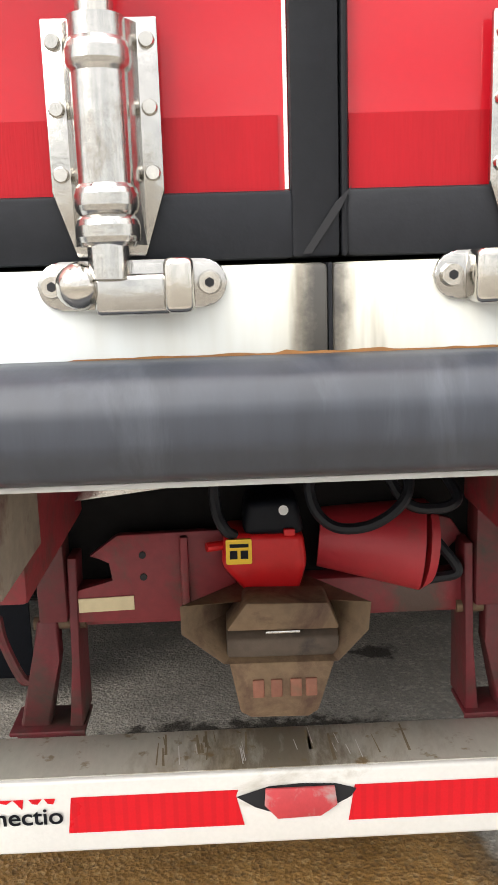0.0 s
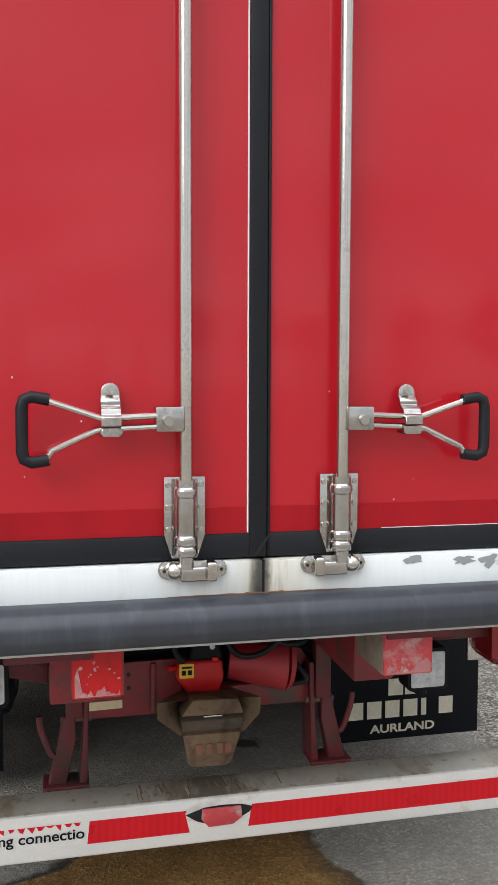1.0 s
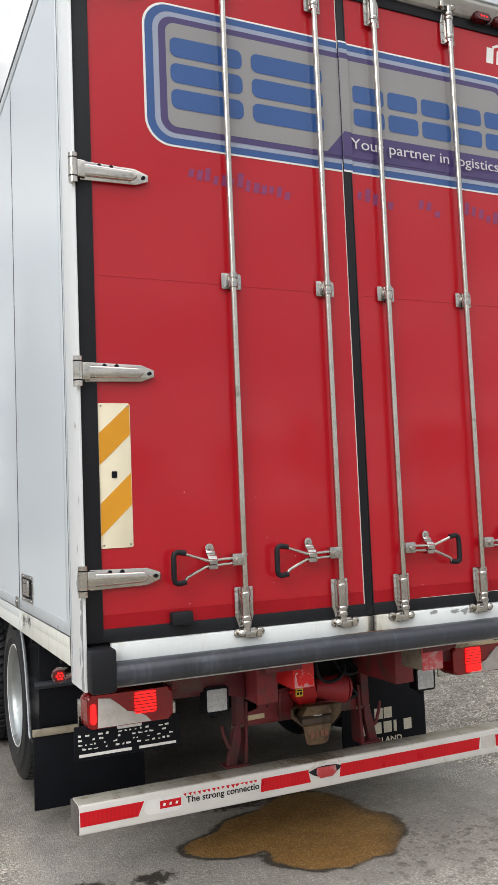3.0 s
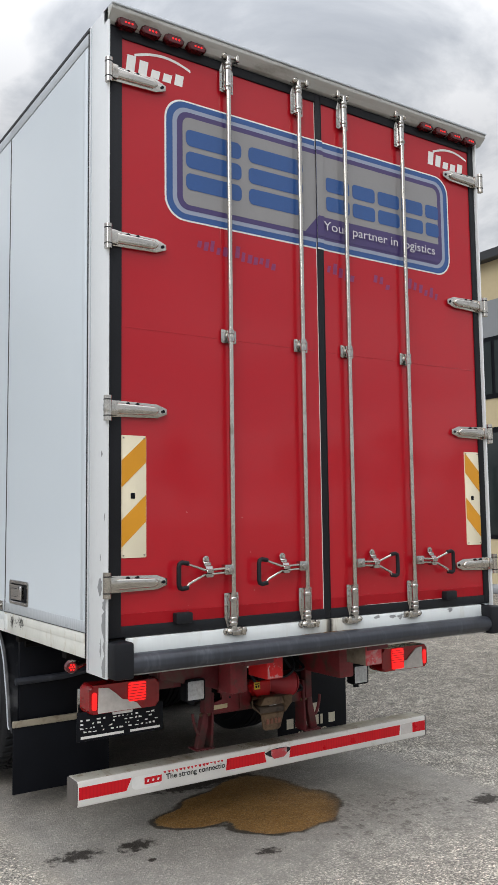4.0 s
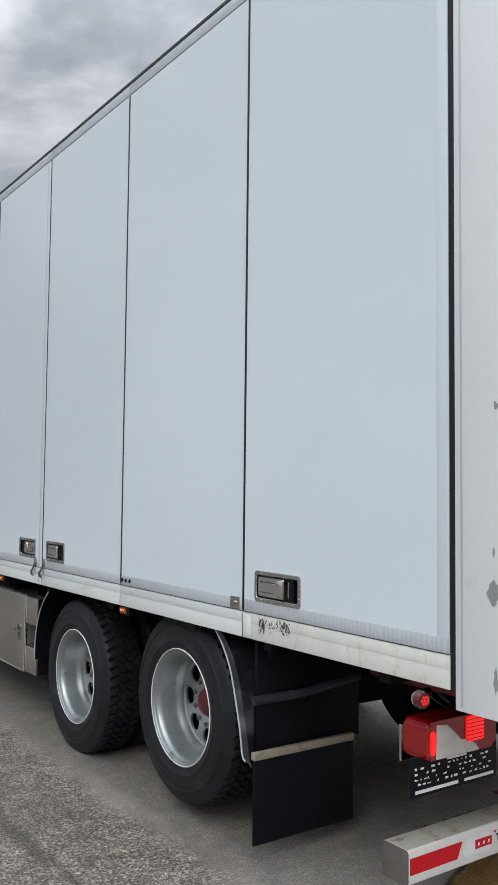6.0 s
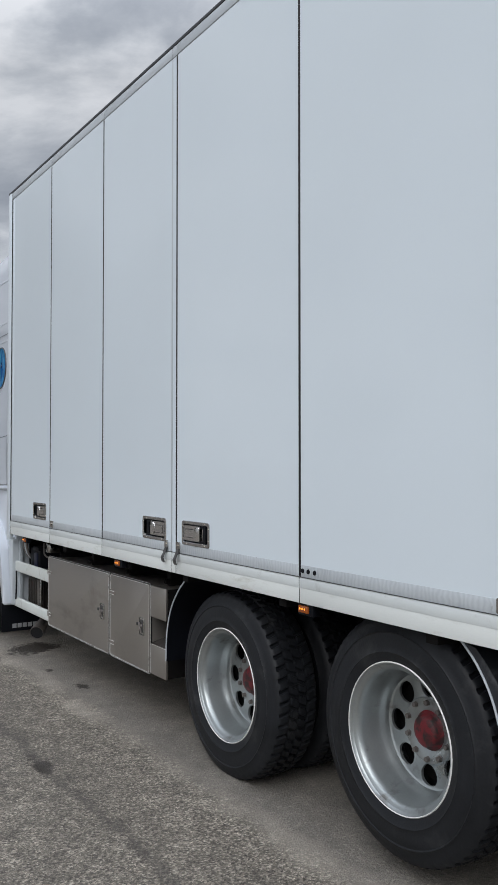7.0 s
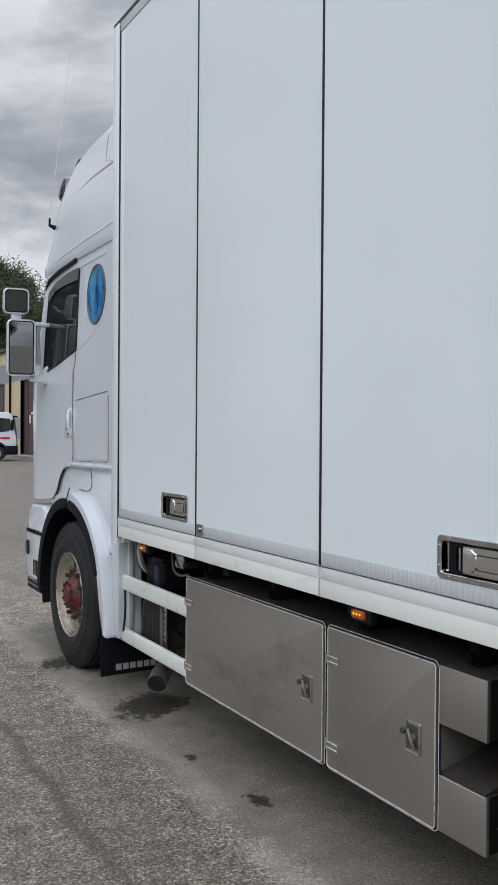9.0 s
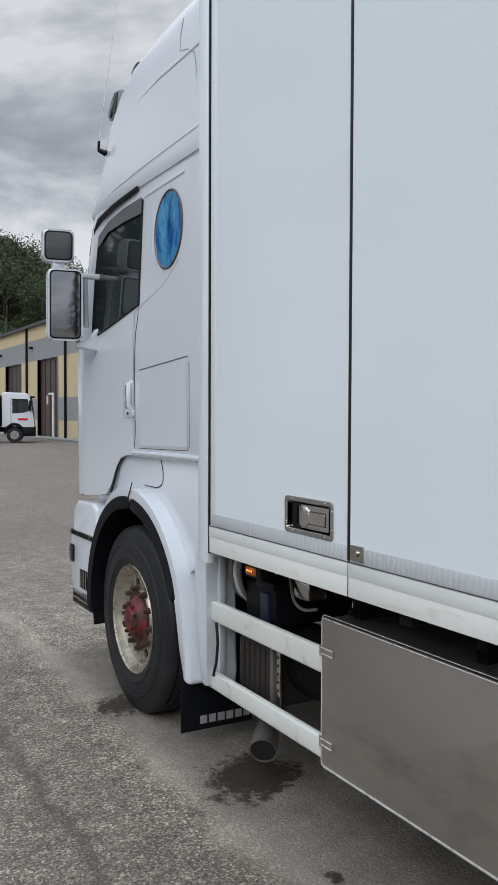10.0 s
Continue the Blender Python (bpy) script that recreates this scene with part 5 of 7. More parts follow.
part("apron_plate", prism(B(), [(-0.086, 0.570), (0.080, 0.566), (0.052, 0.478), (0.036, 0.468), (-0.054, 0.470), (-0.070, 0.480)], "y", 0.523, 0.535, 0.004), M_RUST, coup, "rusty brown apron plate")
for u in (-0.050, -0.022, 0.008, 0.032):
    part("cast_bar", box(B(), u, u + 0.018, 0.519, 0.524, 0.505, 0.535, 0.002), M_RUSTRED, coup)
# red brake chamber beside it
bm = B()
cyl(bm, (0.075, 0.70, 0.705), (0.245, 0.68, 0.690), 0.052, 0.078, 24)
cyl(bm, (0.245, 0.68, 0.690), (0.262, 0.68, 0.688), 0.078, 0.066, 24)
part("spring_chamber", bm, M_REDMID, truck, "dull red chamber drum")
part("chamber_lug", prism(B(), [(0.262, 0.640), (0.320, 0.700), (0.300, 0.730), (0.262, 0.740)], "y", 0.69, 0.72, 0.004), M_REDCH, truck)
for pts in ([(0.05, 0.62, 0.86), (0.055, 0.60, 0.79), (0.09, 0.585, 0.755), (0.15, 0.58, 0.76), (0.20, 0.585, 0.80), (0.21, 0.62, 0.86)],
            [(0.16, 0.66, 0.88), (0.20, 0.61, 0.79), (0.25, 0.60, 0.775), (0.285, 0.60, 0.79), (0.27, 0.64, 0.83)],
            [(-0.10, 0.63, 0.88), (-0.098, 0.61, 0.79), (-0.085, 0.60, 0.755), (-0.07, 0.61, 0.74)],
            [(0.27, 0.66, 0.70), (0.30, 0.64, 0.655), (0.265, 0.65, 0.640), (0.22, 0.66, 0.63)]):
    part("hose", sweep(B(), curve(pts), 0.009, 8), M_RUBBER, truck, "black air hose")
part("torn_foil", prism(B(), [(-0.30, 0.835), (-0.16, 0.850), (-0.15, 0.872), (-0.20, 0.862), (-0.27, 0.872)], "y", 0.50, 0.52, 0.003), M_ZINC, truck, "crumpled grey foil")
# hinged brackets carrying the underrun bar
for m in (1, -1):
    def bx(u):
        return u if m > 0 else -0.020 - u
    def span(a, b):
        return min(bx(a), bx(b)), max(bx(a), bx(b))
    br = part("bar_bracket", box(B(), *span(-0.398, -0.350), 0.640, 0.700, 0.590, 0.790, 0.005), M_BRACK, truck, "worn red bar bracket")
    part("bracket_arm", prism(B(), [(bx(-0.405), 0.590), (bx(-0.370), 0.590), (bx(-0.372), 0.520), (bx(-0.396), 0.396), (bx(-0.448), 0.396), (bx(-0.418), 0.520)], "y", 0.650, 0.690, 0.006), M_BRACK, br)
    part("bracket_plate", prism(B(), [(bx(-0.346), 0.700), (bx(-0.330), 0.700), (bx(-0.338), 0.500), (bx(-0.338), 0.396), (bx(-0.362), 0.396), (bx(-0.350), 0.520)], "y", 0.645, 0.740, 0.003), M_BRACK, br)
    part("pivot_pin", cyl(B(), (bx(-0.412), 0.668, 0.580), (bx(-0.325), 0.668, 0.580), 0.011, n=12), M_RUST, br)
    part("bracket_foot", box(B(), *span(-0.462, -0.334), 0.630, 0.720, 0.3925, 0.400, 0.002), M_BRACK, br)
    part("bracket_foot", box(B(), *span(-0.450, -0.335), 0.634, 0.640, 0.300, 0.3925, 0.002), M_BRACK, br)
    part("stay", sweep(B(), curve([(bx(-0.470), 0.655, 0.598), (bx(-0.464), 0.655, 0.555), (bx(-0.440), 0.655, 0.490), (bx(-0.425), 0.660, 0.480), (bx(-0.405), 0.668, 0.480)], 4), 0.009, 8), M_BRACK, br)

# underrun bar, with the torn notch in the middle of its rear face
BX0, BX1, BY0, BY1, BZ0, BZ1 = -1.224, 1.212, 0.497, 0.632, 0.264, 0.391
bm = B()
box(bm, BX0, BX1, BY0 + 0.004, BY1, BZ0, BZ1, 0.007, 3)
bar = part("underrun_bar", bm, M_ALU, truck, "aluminium underrun bar, scuffed and torn in the middle")
part("bar_end", prism(B(), rrect(BY0 + 0.006, BY1 - 0.006, BZ0 + 0.006, BZ1 - 0.006, 0.006), "x", BX0 - 0.004, BX0 + 0.002, 0.002, 2), M_SOOT, bar, "dark metal end cap of the bar")
part("bar_top", box(B(), BX0 + 0.004, BX1 - 0.004, BY0 + 0.012, BY1 - 0.006, BZ1 - 0.002, BZ1 + 0.0015, 0.0005), M_BARTOP, bar, "dirty worn top face")
tz0, tz1 = 0.300, 0.362
random.seed(41)
for k in range(20):
    u = random.choice((-0.20, -0.13, -0.12, -0.06, 0.0, 0.01, 0.06, 0.12, 0.22)) + random.gauss(0, 0.014)
    a, c = sorted((random.uniform(BY0 + .014, BY1 - .010), random.uniform(BY0 + .014, BY1 - .010)))
    w, sl = random.uniform(0.0015, 0.008), random.uniform(-.006, .002)
    bm = B()
    bm.faces.new([bm.verts.new(p) for p in ((u, a, BZ1 + .0022), (u + w, a, BZ1 + .0022), (u + w * .7 + sl, c, BZ1 + .0022), (u + sl * .8, c, BZ1 + .0022))])
    part("gouge", bm, M_GRIME, bar, "brown scratch across the bar top")
for k in range(12):
    u = random.choice((-0.16, -0.08, -0.07, 0.04, 0.10)) + random.gauss(0, 0.012)
    a = random.uniform(BY0 + .014, BY1 - .06)
    c, w = a + random.uniform(.02, .06), random.uniform(0.0008, 0.0022)
    bm = B()
    bm.faces.new([bm.verts.new(p) for p in ((u, a, BZ1 + .0026), (u + w, a, BZ1 + .0026), (u + w - .004, c, BZ1 + .0026), (u - .004, c, BZ1 + .0026))])
    part("bright_scratch", bm, M_ALU, bar, "bright bare scratch")
part("red_tape", sheet(B(), [(BX0 + .006, tz0), (-0.955, tz0), (-0.925, tz1), (BX0 + .006, tz1)], "y", BY0 + 0.0028), M_TAPE, bar, "red reflective tape")
part("red_tape", sheet(B(), [(-0.345, tz0), (-0.070, tz0), (-0.082, tz1 - .01), (-0.078, tz1), (-0.338, tz1)], "y", BY0 + 0.0028), M_TAPE, bar, "red reflective tape")
part("red_tape", sheet(B(), [(0.094, tz0), (0.975, tz0), (0.985, tz1), (0.104, tz1)], "y", BY0 + 0.0028), M_TAPE, bar, "red reflective tape")
part("red_tape", sheet(B(), [(1.092, tz0), (BX1 - .006, tz0), (BX1 - .006, tz1), (1.092, tz1)], "y", BY0 + 0.0028), M_TAPE, bar, "red reflective tape")
random.seed(3)
for k in range(16):
    u = -0.74 + k * 0.024
    part("tape_scrap", sheet(B(), [(u, tz1), (u + .014 + random.random() * .012, tz1), (u + .014, tz1 - .006 - random.random() * .012), (u + .006, tz1 - .004 - random.random() * .008)], "y", BY0 + 0.0026), M_TAPE, bar)
part("torn_hole", sheet(B(), [(-0.082, 0.350), (-0.03, 0.366), (0.02, 0.369), (0.075, 0.366), (0.107, 0.356), (0.098, 0.342), (0.06, 0.322), (-0.02, 0.318), (-0.052, 0.330)], "y", BY0 + 0.0022), M_GAP, bar, "dark torn notch")
part("torn_tongue", prism(B(), [(-0.036, 0.364), (0.072, 0.364), (0.076, 0.332), (0.05, 0.314), (-0.018, 0.312), (-0.038, 0.336)], "y", BY0 - 0.004, BY0 + 0.0015, 0.0015), M_SCUFF, bar, "bent scuffed tongue of red tape")
part("brand_plate", sheet(B(), rrect(-0.925, -0.745, tz0 - .004, tz1, 0.028), "y", BY0 + 0.0022), M_WHITEP, bar)
part("brand_mark", sheet(B(), [(-0.852, 0.314), (-0.750, 0.314), (-0.750, 0.349), (-0.852, 0.349)], "y", BY0 + 0.0012), M_TAPE, bar, "small red maker's mark")
for u in (-0.842, -0.812, -0.782):
    part("brand_bar", sheet(B(), [(u + .004, 0.325), (u + .015, 0.325), (u + .018, 0.337), (u + .007, 0.337)], "y", BY0 + 0.0002), M_WHITEP, bar)
lettering("bar_lettering", "The strong connectio", -0.725, -0.352, 0.319, BY0 + 0.0012, 0.040, M_BLACK, bar, "black printed words, the last letter torn off", 0.0, 0.016)
for a, c in ((BX0 - 0.006, BX0), (BX1, BX1 + 0.006)):
    part("end_cap", prism(B(), rrect(BY0 + .004, BY1, BZ0, BZ1, 0.012), "x", a, c, 0.002), M_SOOT, bar, "dull grey end cap")
part("tape_clear", sheet(B(), [(0.99, tz0), (1.088, tz0), (1.088, tz1 + .004), (0.99, tz1)], "y", BY0 + 0.0029), M_CLEAR, bar)

# lamps at the rear
for s in (-1, 1):
    xa, xb = (-1.190, -0.795) if s < 0 else (0.790, 1.185)
    tl = part("tail_lamp", prism(B(), rrect(xa, xb, 0.725, 0.868, 0.022), "y", 0.440, 0.560, 0.012, 3), M_LENS, truck, "red tail lamp cluster, lit")
    o, q = (xa, 1) if s < 0 else (xb, -1)
    cl = [(o + q * .046, 0.728), (o + q * .290, 0.728), (o + q * .265, 0.756), (o + q * .220, 0.778), (o + q * .180, 0.784), (o + q * .140, 0.822), (o + q * .105, 0.850), (o + q * .05, 0.856)]
    part("clear_lens", prism(B(), cl, "y", 0.434, 0.4405, 0.002), M_CLEAR, tl, "clear grey lens window")
    part("lit_stripe", prism(B(), rrect(min(o + q * .215, o + q * .315), max(o + q * .215, o + q * .315), 0.768 if s < 0 else 0.735, 0.862, 0.008), "y", 0.4325, 0.4400, 0.002), M_LIT, tl, "glowing red tail light")
    for q2 in range(6):
        zr = 0.776 + q2 * 0.0145
        part("lens_rib", box(B(), min(o + q * .212, o + q * .318), max(o + q * .212, o + q * .318), 0.4312, 0.4330, zr, zr + 0.0035), M_LENS, tl)
    part("lit_spot", prism(B(), rrect(o + q * .027 - .013, o + q * .027 + .013, 0.745, 0.835, 0.012), "y", 0.434, 0.4395, 0.002), M_LIT, tl)
    part("lamp_bracket", box(B(), min(xa, xb) - 0.012, max(xa, xb) + 0.055, 0.560, 0.575, 0.70, 0.84, 0.004), M_ZINC, truck)
    # clearance lamp on a stalk
    x = LX - 0.028 if s < 0 else RX + 0.028
    st = part("outline_lamp", cyl(B(), (x - s * .10, 0.40, 1.000), (x, 0.345, 0.994), 0.016, 0.033, 14), M_ZINC, truck, "round red outline marker lamp on a rubber arm")
    part("outline_lens", cyl(B(), (x, 0.348, 0.994), (x + s * .002, 0.322, 0.994), 0.031, 0.027, 18), M_LENSD, st)
    for k in range(7):
        a = 2 * math.pi * k / 6
        r = 0.0 if k == 6 else 0.013
        part("outline_led", cyl(B(), (x + r * math.cos(a), 0.3205, 0.994 + r * math.sin(a)), (x + r * math.cos(a), 0.3235, 0.994 + r * math.sin(a)), 0.0052, n=8), M_LIT, st)
    # red box lamps under the sill
    xa, xb = (-0.385, -0.280) if s < 0 else (0.296, 0.414)
    rb = part("hanging_reflector", box(B(), xa, xb, 0.025, 0.20, 0.872, 0.985, 0.006), M_REDBR if s < 0 else M_SCUFF, truck, "battered red box hung below the sill, paint flaking")
    part("muddy_side", box(B(), xb - 0.002, xb + 0.0015, 0.032, 0.195, 0.874, 0.982, 0.001) if s < 0 else box(B(), xa - 0.0015, xa + 0.002, 0.032, 0.195, 0.874, 0.982, 0.001), M_MUD, rb, "mud-caked side of the box")
    random.seed(14 + s)
    bm = B()
    # flaked band along the foot and up one edge, with a ragged border
    lo, hi, u = [], [], xa + 0.006
    while u < xb - 0.006:
        hi.append((u, 0.879 + random.random() ** 3 * 0.022 + (0.06 * max(0, 1 - abs(u - xa - 0.01) / 0.014) if s < 0 else 0.03 * max(0, 1 - abs(u - xb + .02) / 0.03))))
        u += 0.003 + random.random() * 0.004
    sheet(bm, [(xa + 0.006, 0.877)] + hi + [(xb - 0.006, 0.877)], "y", 0.0242)
    part("paint_chip", bm, M_FADE, rb, "ragged flaked edge showing pale primer")
    bm = B()
    for k in range(16):
        u, v = xa + 0.008 + random.random() * (xb - xa - 0.016), 0.88 + random.random() ** 2 * 0.07
        r = 0.0015 + random.random() * 0.003
        sheet(bm, [(u + r * math.cos(a) * (0.5 + random.random()), v + r * math.sin(a) * (0.5 + random.random())) for a in (2 * math.pi * k2 / 7 for k2 in range(7))], "y", 0.0236)
    part("paint_chip", bm, M_FADE, rb, kind="stuff")
    # square work lamps
    xa, z0 = (-0.645, 0.745) if s < 0 else (0.525, 0.690)
    z0 -= 0.012 if s < 0 else 0.0
    wl = part("work_lamp", box(B(), xa, xa + 0.104, 0.396, 0.47, z0, z0 + 0.104, 0.010), M_LAMPW, truck, "square clear work lamp")
    part("lamp_rim", prism(B(), rrect(xa - .007, xa + .111, z0 - .007, z0 + .111, .013), "y", 0.400, 0.465, 0.003), M_BLACK, wl)
    for i2 in range(3):
        for j2 in range(3):
            part("lamp_led", cyl(B(), (xa + .022 + i2 * .030, 0.3935, z0 + .022 + j2 * .030), (xa + .022 + i2 * .030, 0.398, z0 + .022 + j2 * .030), 0.006, 0.013, n=10), M_LAMPW, wl)
    part("lamp_stem", cyl(B(), (xa + .052, 0.45, z0 - .03), (xa + .052, 0.45, z0 + .02), 0.018, n=10), M_BLACK, wl)

# black dealer board below the near tail lamp, its print as bars
pb = part("plate_board", box(B(), -1.242, -0.755, 0.470, 0.478, 0.592, 0.738, 0.003), M_BLACK, truck, "black board with rows of white print")
random.seed(8)
for r in range(4):
    u = -1.225
    while u < -0.80:
        w = random.uniform(0.006, 0.022)
        if random.random() < 0.66:
            v = 0.635 + r * 0.019
            part("print_bar", sheet(B(), [(u, v), (u + w, v), (u + w, v + random.uniform(.003, .010)), (u, v + random.uniform(.003, .010))], "y", 0.4688), M_WHITEP, pb)
        u += w + random.uniform(0.006, 0.02)
part("print_bar", sheet(B(), rrect(-1.050, -0.935, 0.705, 0.732, 0.006), "y", 0.4686), M_WHITEP, pb)
part("print_bar", sheet(B(), [(-1.222, 0.605), (-0.985, 0.605), (-0.985, 0.618), (-1.222, 0.618)], "y", 0.4688), M_WHITEP, pb)
part("print_bar", sheet(B(), [(-0.950, 0.605), (-0.775, 0.605), (-0.775, 0.617), (-0.950, 0.617)], "y", 0.4688), M_WHITEP, pb)

# mud flaps behind the rear wheels
part("mud_flap", box(B(), -1.245, -0.625, 1.462, 1.472, 0.082, 0.480, 0.003), M_BLACK, truck, "plain black rubber mud flap")
part("flap_rail", box(B(), -1.248, -0.625, 1.452, 1.482, 0.472, 0.508, 0.004), M_RAILD, truck, "dirty cream flap rail")
fr = part("mud_flap", box(B(), 0.610, 1.236, 1.342, 1.352, 0.122, 0.595, 0.003), M_BLACK, truck, "black mud flap with cream print")
for u0, u1 in ((0.848, 0.910), (0.918, 0.978)):
    part("flap_print", sheet(B(), [(u0, 0.299), (u1, 0.299), (u1, 0.366), (u0, 0.366)], "y", 1.3405), M_GOLD, fr)
for k in range(6):
    u = 0.684 + k * 0.0760
    w = 0.022 if k == 4 else 0.060
    part("flap_print", sheet(B(), [(u, 0.210), (u + w, 0.210), (u + w, 0.279), (u, 0.279)], "y", 1.3405), M_GOLD, fr)
lettering("flap_lettering", "AURLAND", 0.772, 1.046, 0.152, 1.3405, 0.046, M_GOLD, fr, "cream printed place name", 0.0, 0.03)
for s in (-1, 1):
    x = -1.245 if s < 0 else 0.66
    part("flap_stay", sweep(B(), [(x + .02, 1.50, 0.735), (x + .30, 1.47, 0.745), (x + .62, 1.42, 0.80)], 0.022, 8), M_BUMPER, truck, "dark grey mud flap stay")
part("splash_wall", box(B(), -1.20, -0.55, 1.50, 1.53, 0.48, 1.02, 0.004), M_BLACK, truck)
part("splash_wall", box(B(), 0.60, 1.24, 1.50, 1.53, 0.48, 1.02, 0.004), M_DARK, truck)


# ---- wheels ----
def hole_disc(bm, c, x, r0, r1, rh, n, cut=True):
    """A wheel disc between two radii with n round hand holes."""
    rm, hv = (r0 + r1) / 2, (r1 - r0) / 2
    hu = math.pi / n
    q = []
    for k in range(4):
        for t in (0.0, 0.25, 0.5, 0.75):
            q.append({0: (1, -1 + 2 * t), 1: (1 - 2 * t, 1), 2: (-1, 1 - 2 * t), 3: (-1 + 2 * t, -1)}[k])
    for h in range(n):
        a0 = 2 * math.pi * h / n
        outer, inner, deep = [], [], []
        for u, v in q:
            a, r = a0 + u * hu, rm + v * hv
            outer.append(bm.verts.new((x, c[1] + r * math.cos(a), c[2] + r * math.sin(a))))
            l = math.hypot(u, v)
            tu, rv = rh * u / l, rh * v / l
            a, r = a0 + tu / rm, rm + rv
            inner.append(bm.verts.new((x + 0.003, c[1] + r * math.cos(a), c[2] + r * math.sin(a))))
            deep.append(bm.verts.new((x + 0.016, c[1] + r * math.cos(a), c[2] + r * math.sin(a))))
        m = len(q)
        for k in range(m):
            j = (k + 1) % m
            bm.faces.new((outer[k], outer[j], inner[j], inner[k]))
            bm.faces.new((inner[k], inner[j], deep[j], deep[k]))


def tyre_mesh(bm, x, c, R, width, lugs):
    """One skin: moulded sidewalls and a tread of staggered blocks (lugs) or of ribs between grooves."""
    side = [(0.040, 0.292), (0.016, 0.300), (0.004, 0.330), (0.0006, 0.344), (-0.0030, 0.349), (0.0003, 0.354), (0.0, 0.375), (0.003, 0.408), (0.0062, 0.424), (0.0030, 0.430), (0.0090, 0.436), (0.017, R - 0.038)]
    pitch = 54
    cut = (0.0, 0.10, 0.66, 0.76)
    ring = [(k + f) / pitch for k in range(pitch) for f in cut]
    up = [f in (0.10, 0.66) for k in range(pitch) for f in cut]
    # stations across the tread: inward depth, height on a block, height in the gap, stagger
    st = [(h, r, r, 0.0) for h, r in side]
    if lugs:
        st += [(0.024, R - 0.016, R - 0.016, 0.0), (0.036, R - 0.001, R - 0.004, 0.0), (0.050, R + 0.004, R - 0.008, 0.0), (0.090, R + 0.006, R - 0.009, -0.2), (0.094, R - 0.009, R - 0.009, 0.0),
               (0.102, R - 0.009, R - 0.009, 0.4), (0.106, R + 0.008, R - 0.009, 0.4), (0.144, R + 0.008, R - 0.009, 0.7), (0.148, R - 0.009, R - 0.009, 0.8)]
    else:
        st += [(0.027, R - 0.014, R - 0.014, 0.0), (0.044, R, R, 0.0)]
        for h in (0.075, 0.123):
            st += [(h - 0.005, R + 0.005, R + 0.005, 0.0), (h - 0.003, R - 0.008, R - 0.008, 0.0), (h + 0.003, R - 0.008, R - 0.008, 0.0), (h + 0.005, R + 0.006, R + 0.006, 0.0)]
    st += [(width - h, r1, r0, -g) for h, r1, r0, g in st[::-1]]
    rows = []
    for h, r1, r0, g in st:
        row = []
        for f, u in zip(ring, up):
            a, r = 2 * math.pi * (f + g / pitch), r1 if u else r0
            row.append(bm.verts.new((x + h, c[1] + r * math.cos(a), c[2] + r * math.sin(a))))
        rows.append(row)
    n = len(ring)
    for p, q in zip(rows, rows[1:]):
        for k in range(n):
            bm.faces.new((p[k], p[(k + 1) % n], q[(k + 1) % n], q[k]))


def dished_wheel(y, z, R, label):
    """Deep-dished silver wheel with its outer and inner tyre on the near side; a plain pair on the far side."""
    x = -1.238
    c = (x, y, z)
    bm = B()
    revolve(bm, [(0.050, 0.285), (0.022, 0.292), (0.012, 0.300), (0.010, 0.306), (0.016, 0.309), (0.024, 0.304)], c, 64)
    revolve(bm, [(0.022, 0.292), (0.028, 0.282), (0.036, 0.274), (0.060, 0.268), (0.090, 0.262), (0.125, 0.257), (0.150, 0.252), (0.162, 0.244), (0.176, 0.242), (0.186, 0.239), (0.191, 0.232)], c, 64)
    hole_disc(bm, c, x + 0.191, 0.138, 0.234, 0.0465, 8)
    revolve(bm, [(0.191, 0.140), (0.186, 0.134), (0.190, 0.100), (0.206, 0.074)], c, 48)
    w = part("wheel", bm, M_RIM, truck, label)
    part("rim_lip", revolve(B(), [(0.013, 0.3015), (0.0090, 0.3035), (0.0085, 0.3055), (0.0105, 0.3075), (0.0150, 0.3095)], c, 72), M_WHITEP, w, "bright rim lip")
    bm = B()
    tyre_mesh(bm, x, c, R, 0.300, True)
    part("tyre", bm, M_TYRE, w, "black lugged truck tyre")
    bm = B()
    tyre_mesh(bm, x + 0.335, c, R, 0.300, True)
    part("tyre", bm, M_TYRE, w)
    bm = B()
    revolve(bm, [(0.206, 0.092), (0.198, 0.080), (0.188, 0.072), (0.172, 0.067), (0.163, 0.057), (0.159, 0.040), (0.158, 0.0)], c, 32)
    part("hub", bm, M_HUB, w, "faded red hub")
    part("drum", revolve(B(), [(0.262, 0.0), (0.262, 0.238), (0.32, 0.238)], c, 32), M_DARK, w)
    for k in range(10):
        a = 2 * math.pi * (k + .5) / 10
        p = (y + 0.118 * math.cos(a), z + 0.118 * math.sin(a))
        part("wheel_nut", cyl(B(), (x + 0.172, *p), (x + 0.192, *p), 0.011, 0.014, 6), M_SOOT, w)
    for xf in (1.258 - 0.300, 1.258 - 0.635):
        bm = B()
        tyre_mesh(bm, xf, c, R, 0.300, False)
        part("tyre", bm, M_TYRE, truck, "tyre of the far rear wheel in shade")
    part("axle", cyl(B(), (-1.0, y, z), (1.0, y, z), 0.075, n=16), M_DARK, truck)


dished_wheel(3.553, 0.478, 0.498, "deep-dished silver drive wheel on the ground")
dished_wheel(2.178, 0.566, 0.500, "deep-dished silver wheel on the lifted axle")

fx, fy, fz, FR = -1.272, 8.335, 0.504, 0.524
c = (fx, fy, fz)
bm = B()
revolve(bm, [(0.050, 0.290), (0.020, 0.296), (0.010, 0.305), (0.016, 0.310), (0.026, 0.304)], c, 64)
revolve(bm, [(0.020, 0.296), (0.030, 0.280), (0.055, 0.262), (0.070, 0.245), (0.072, 0.235)], c, 64)
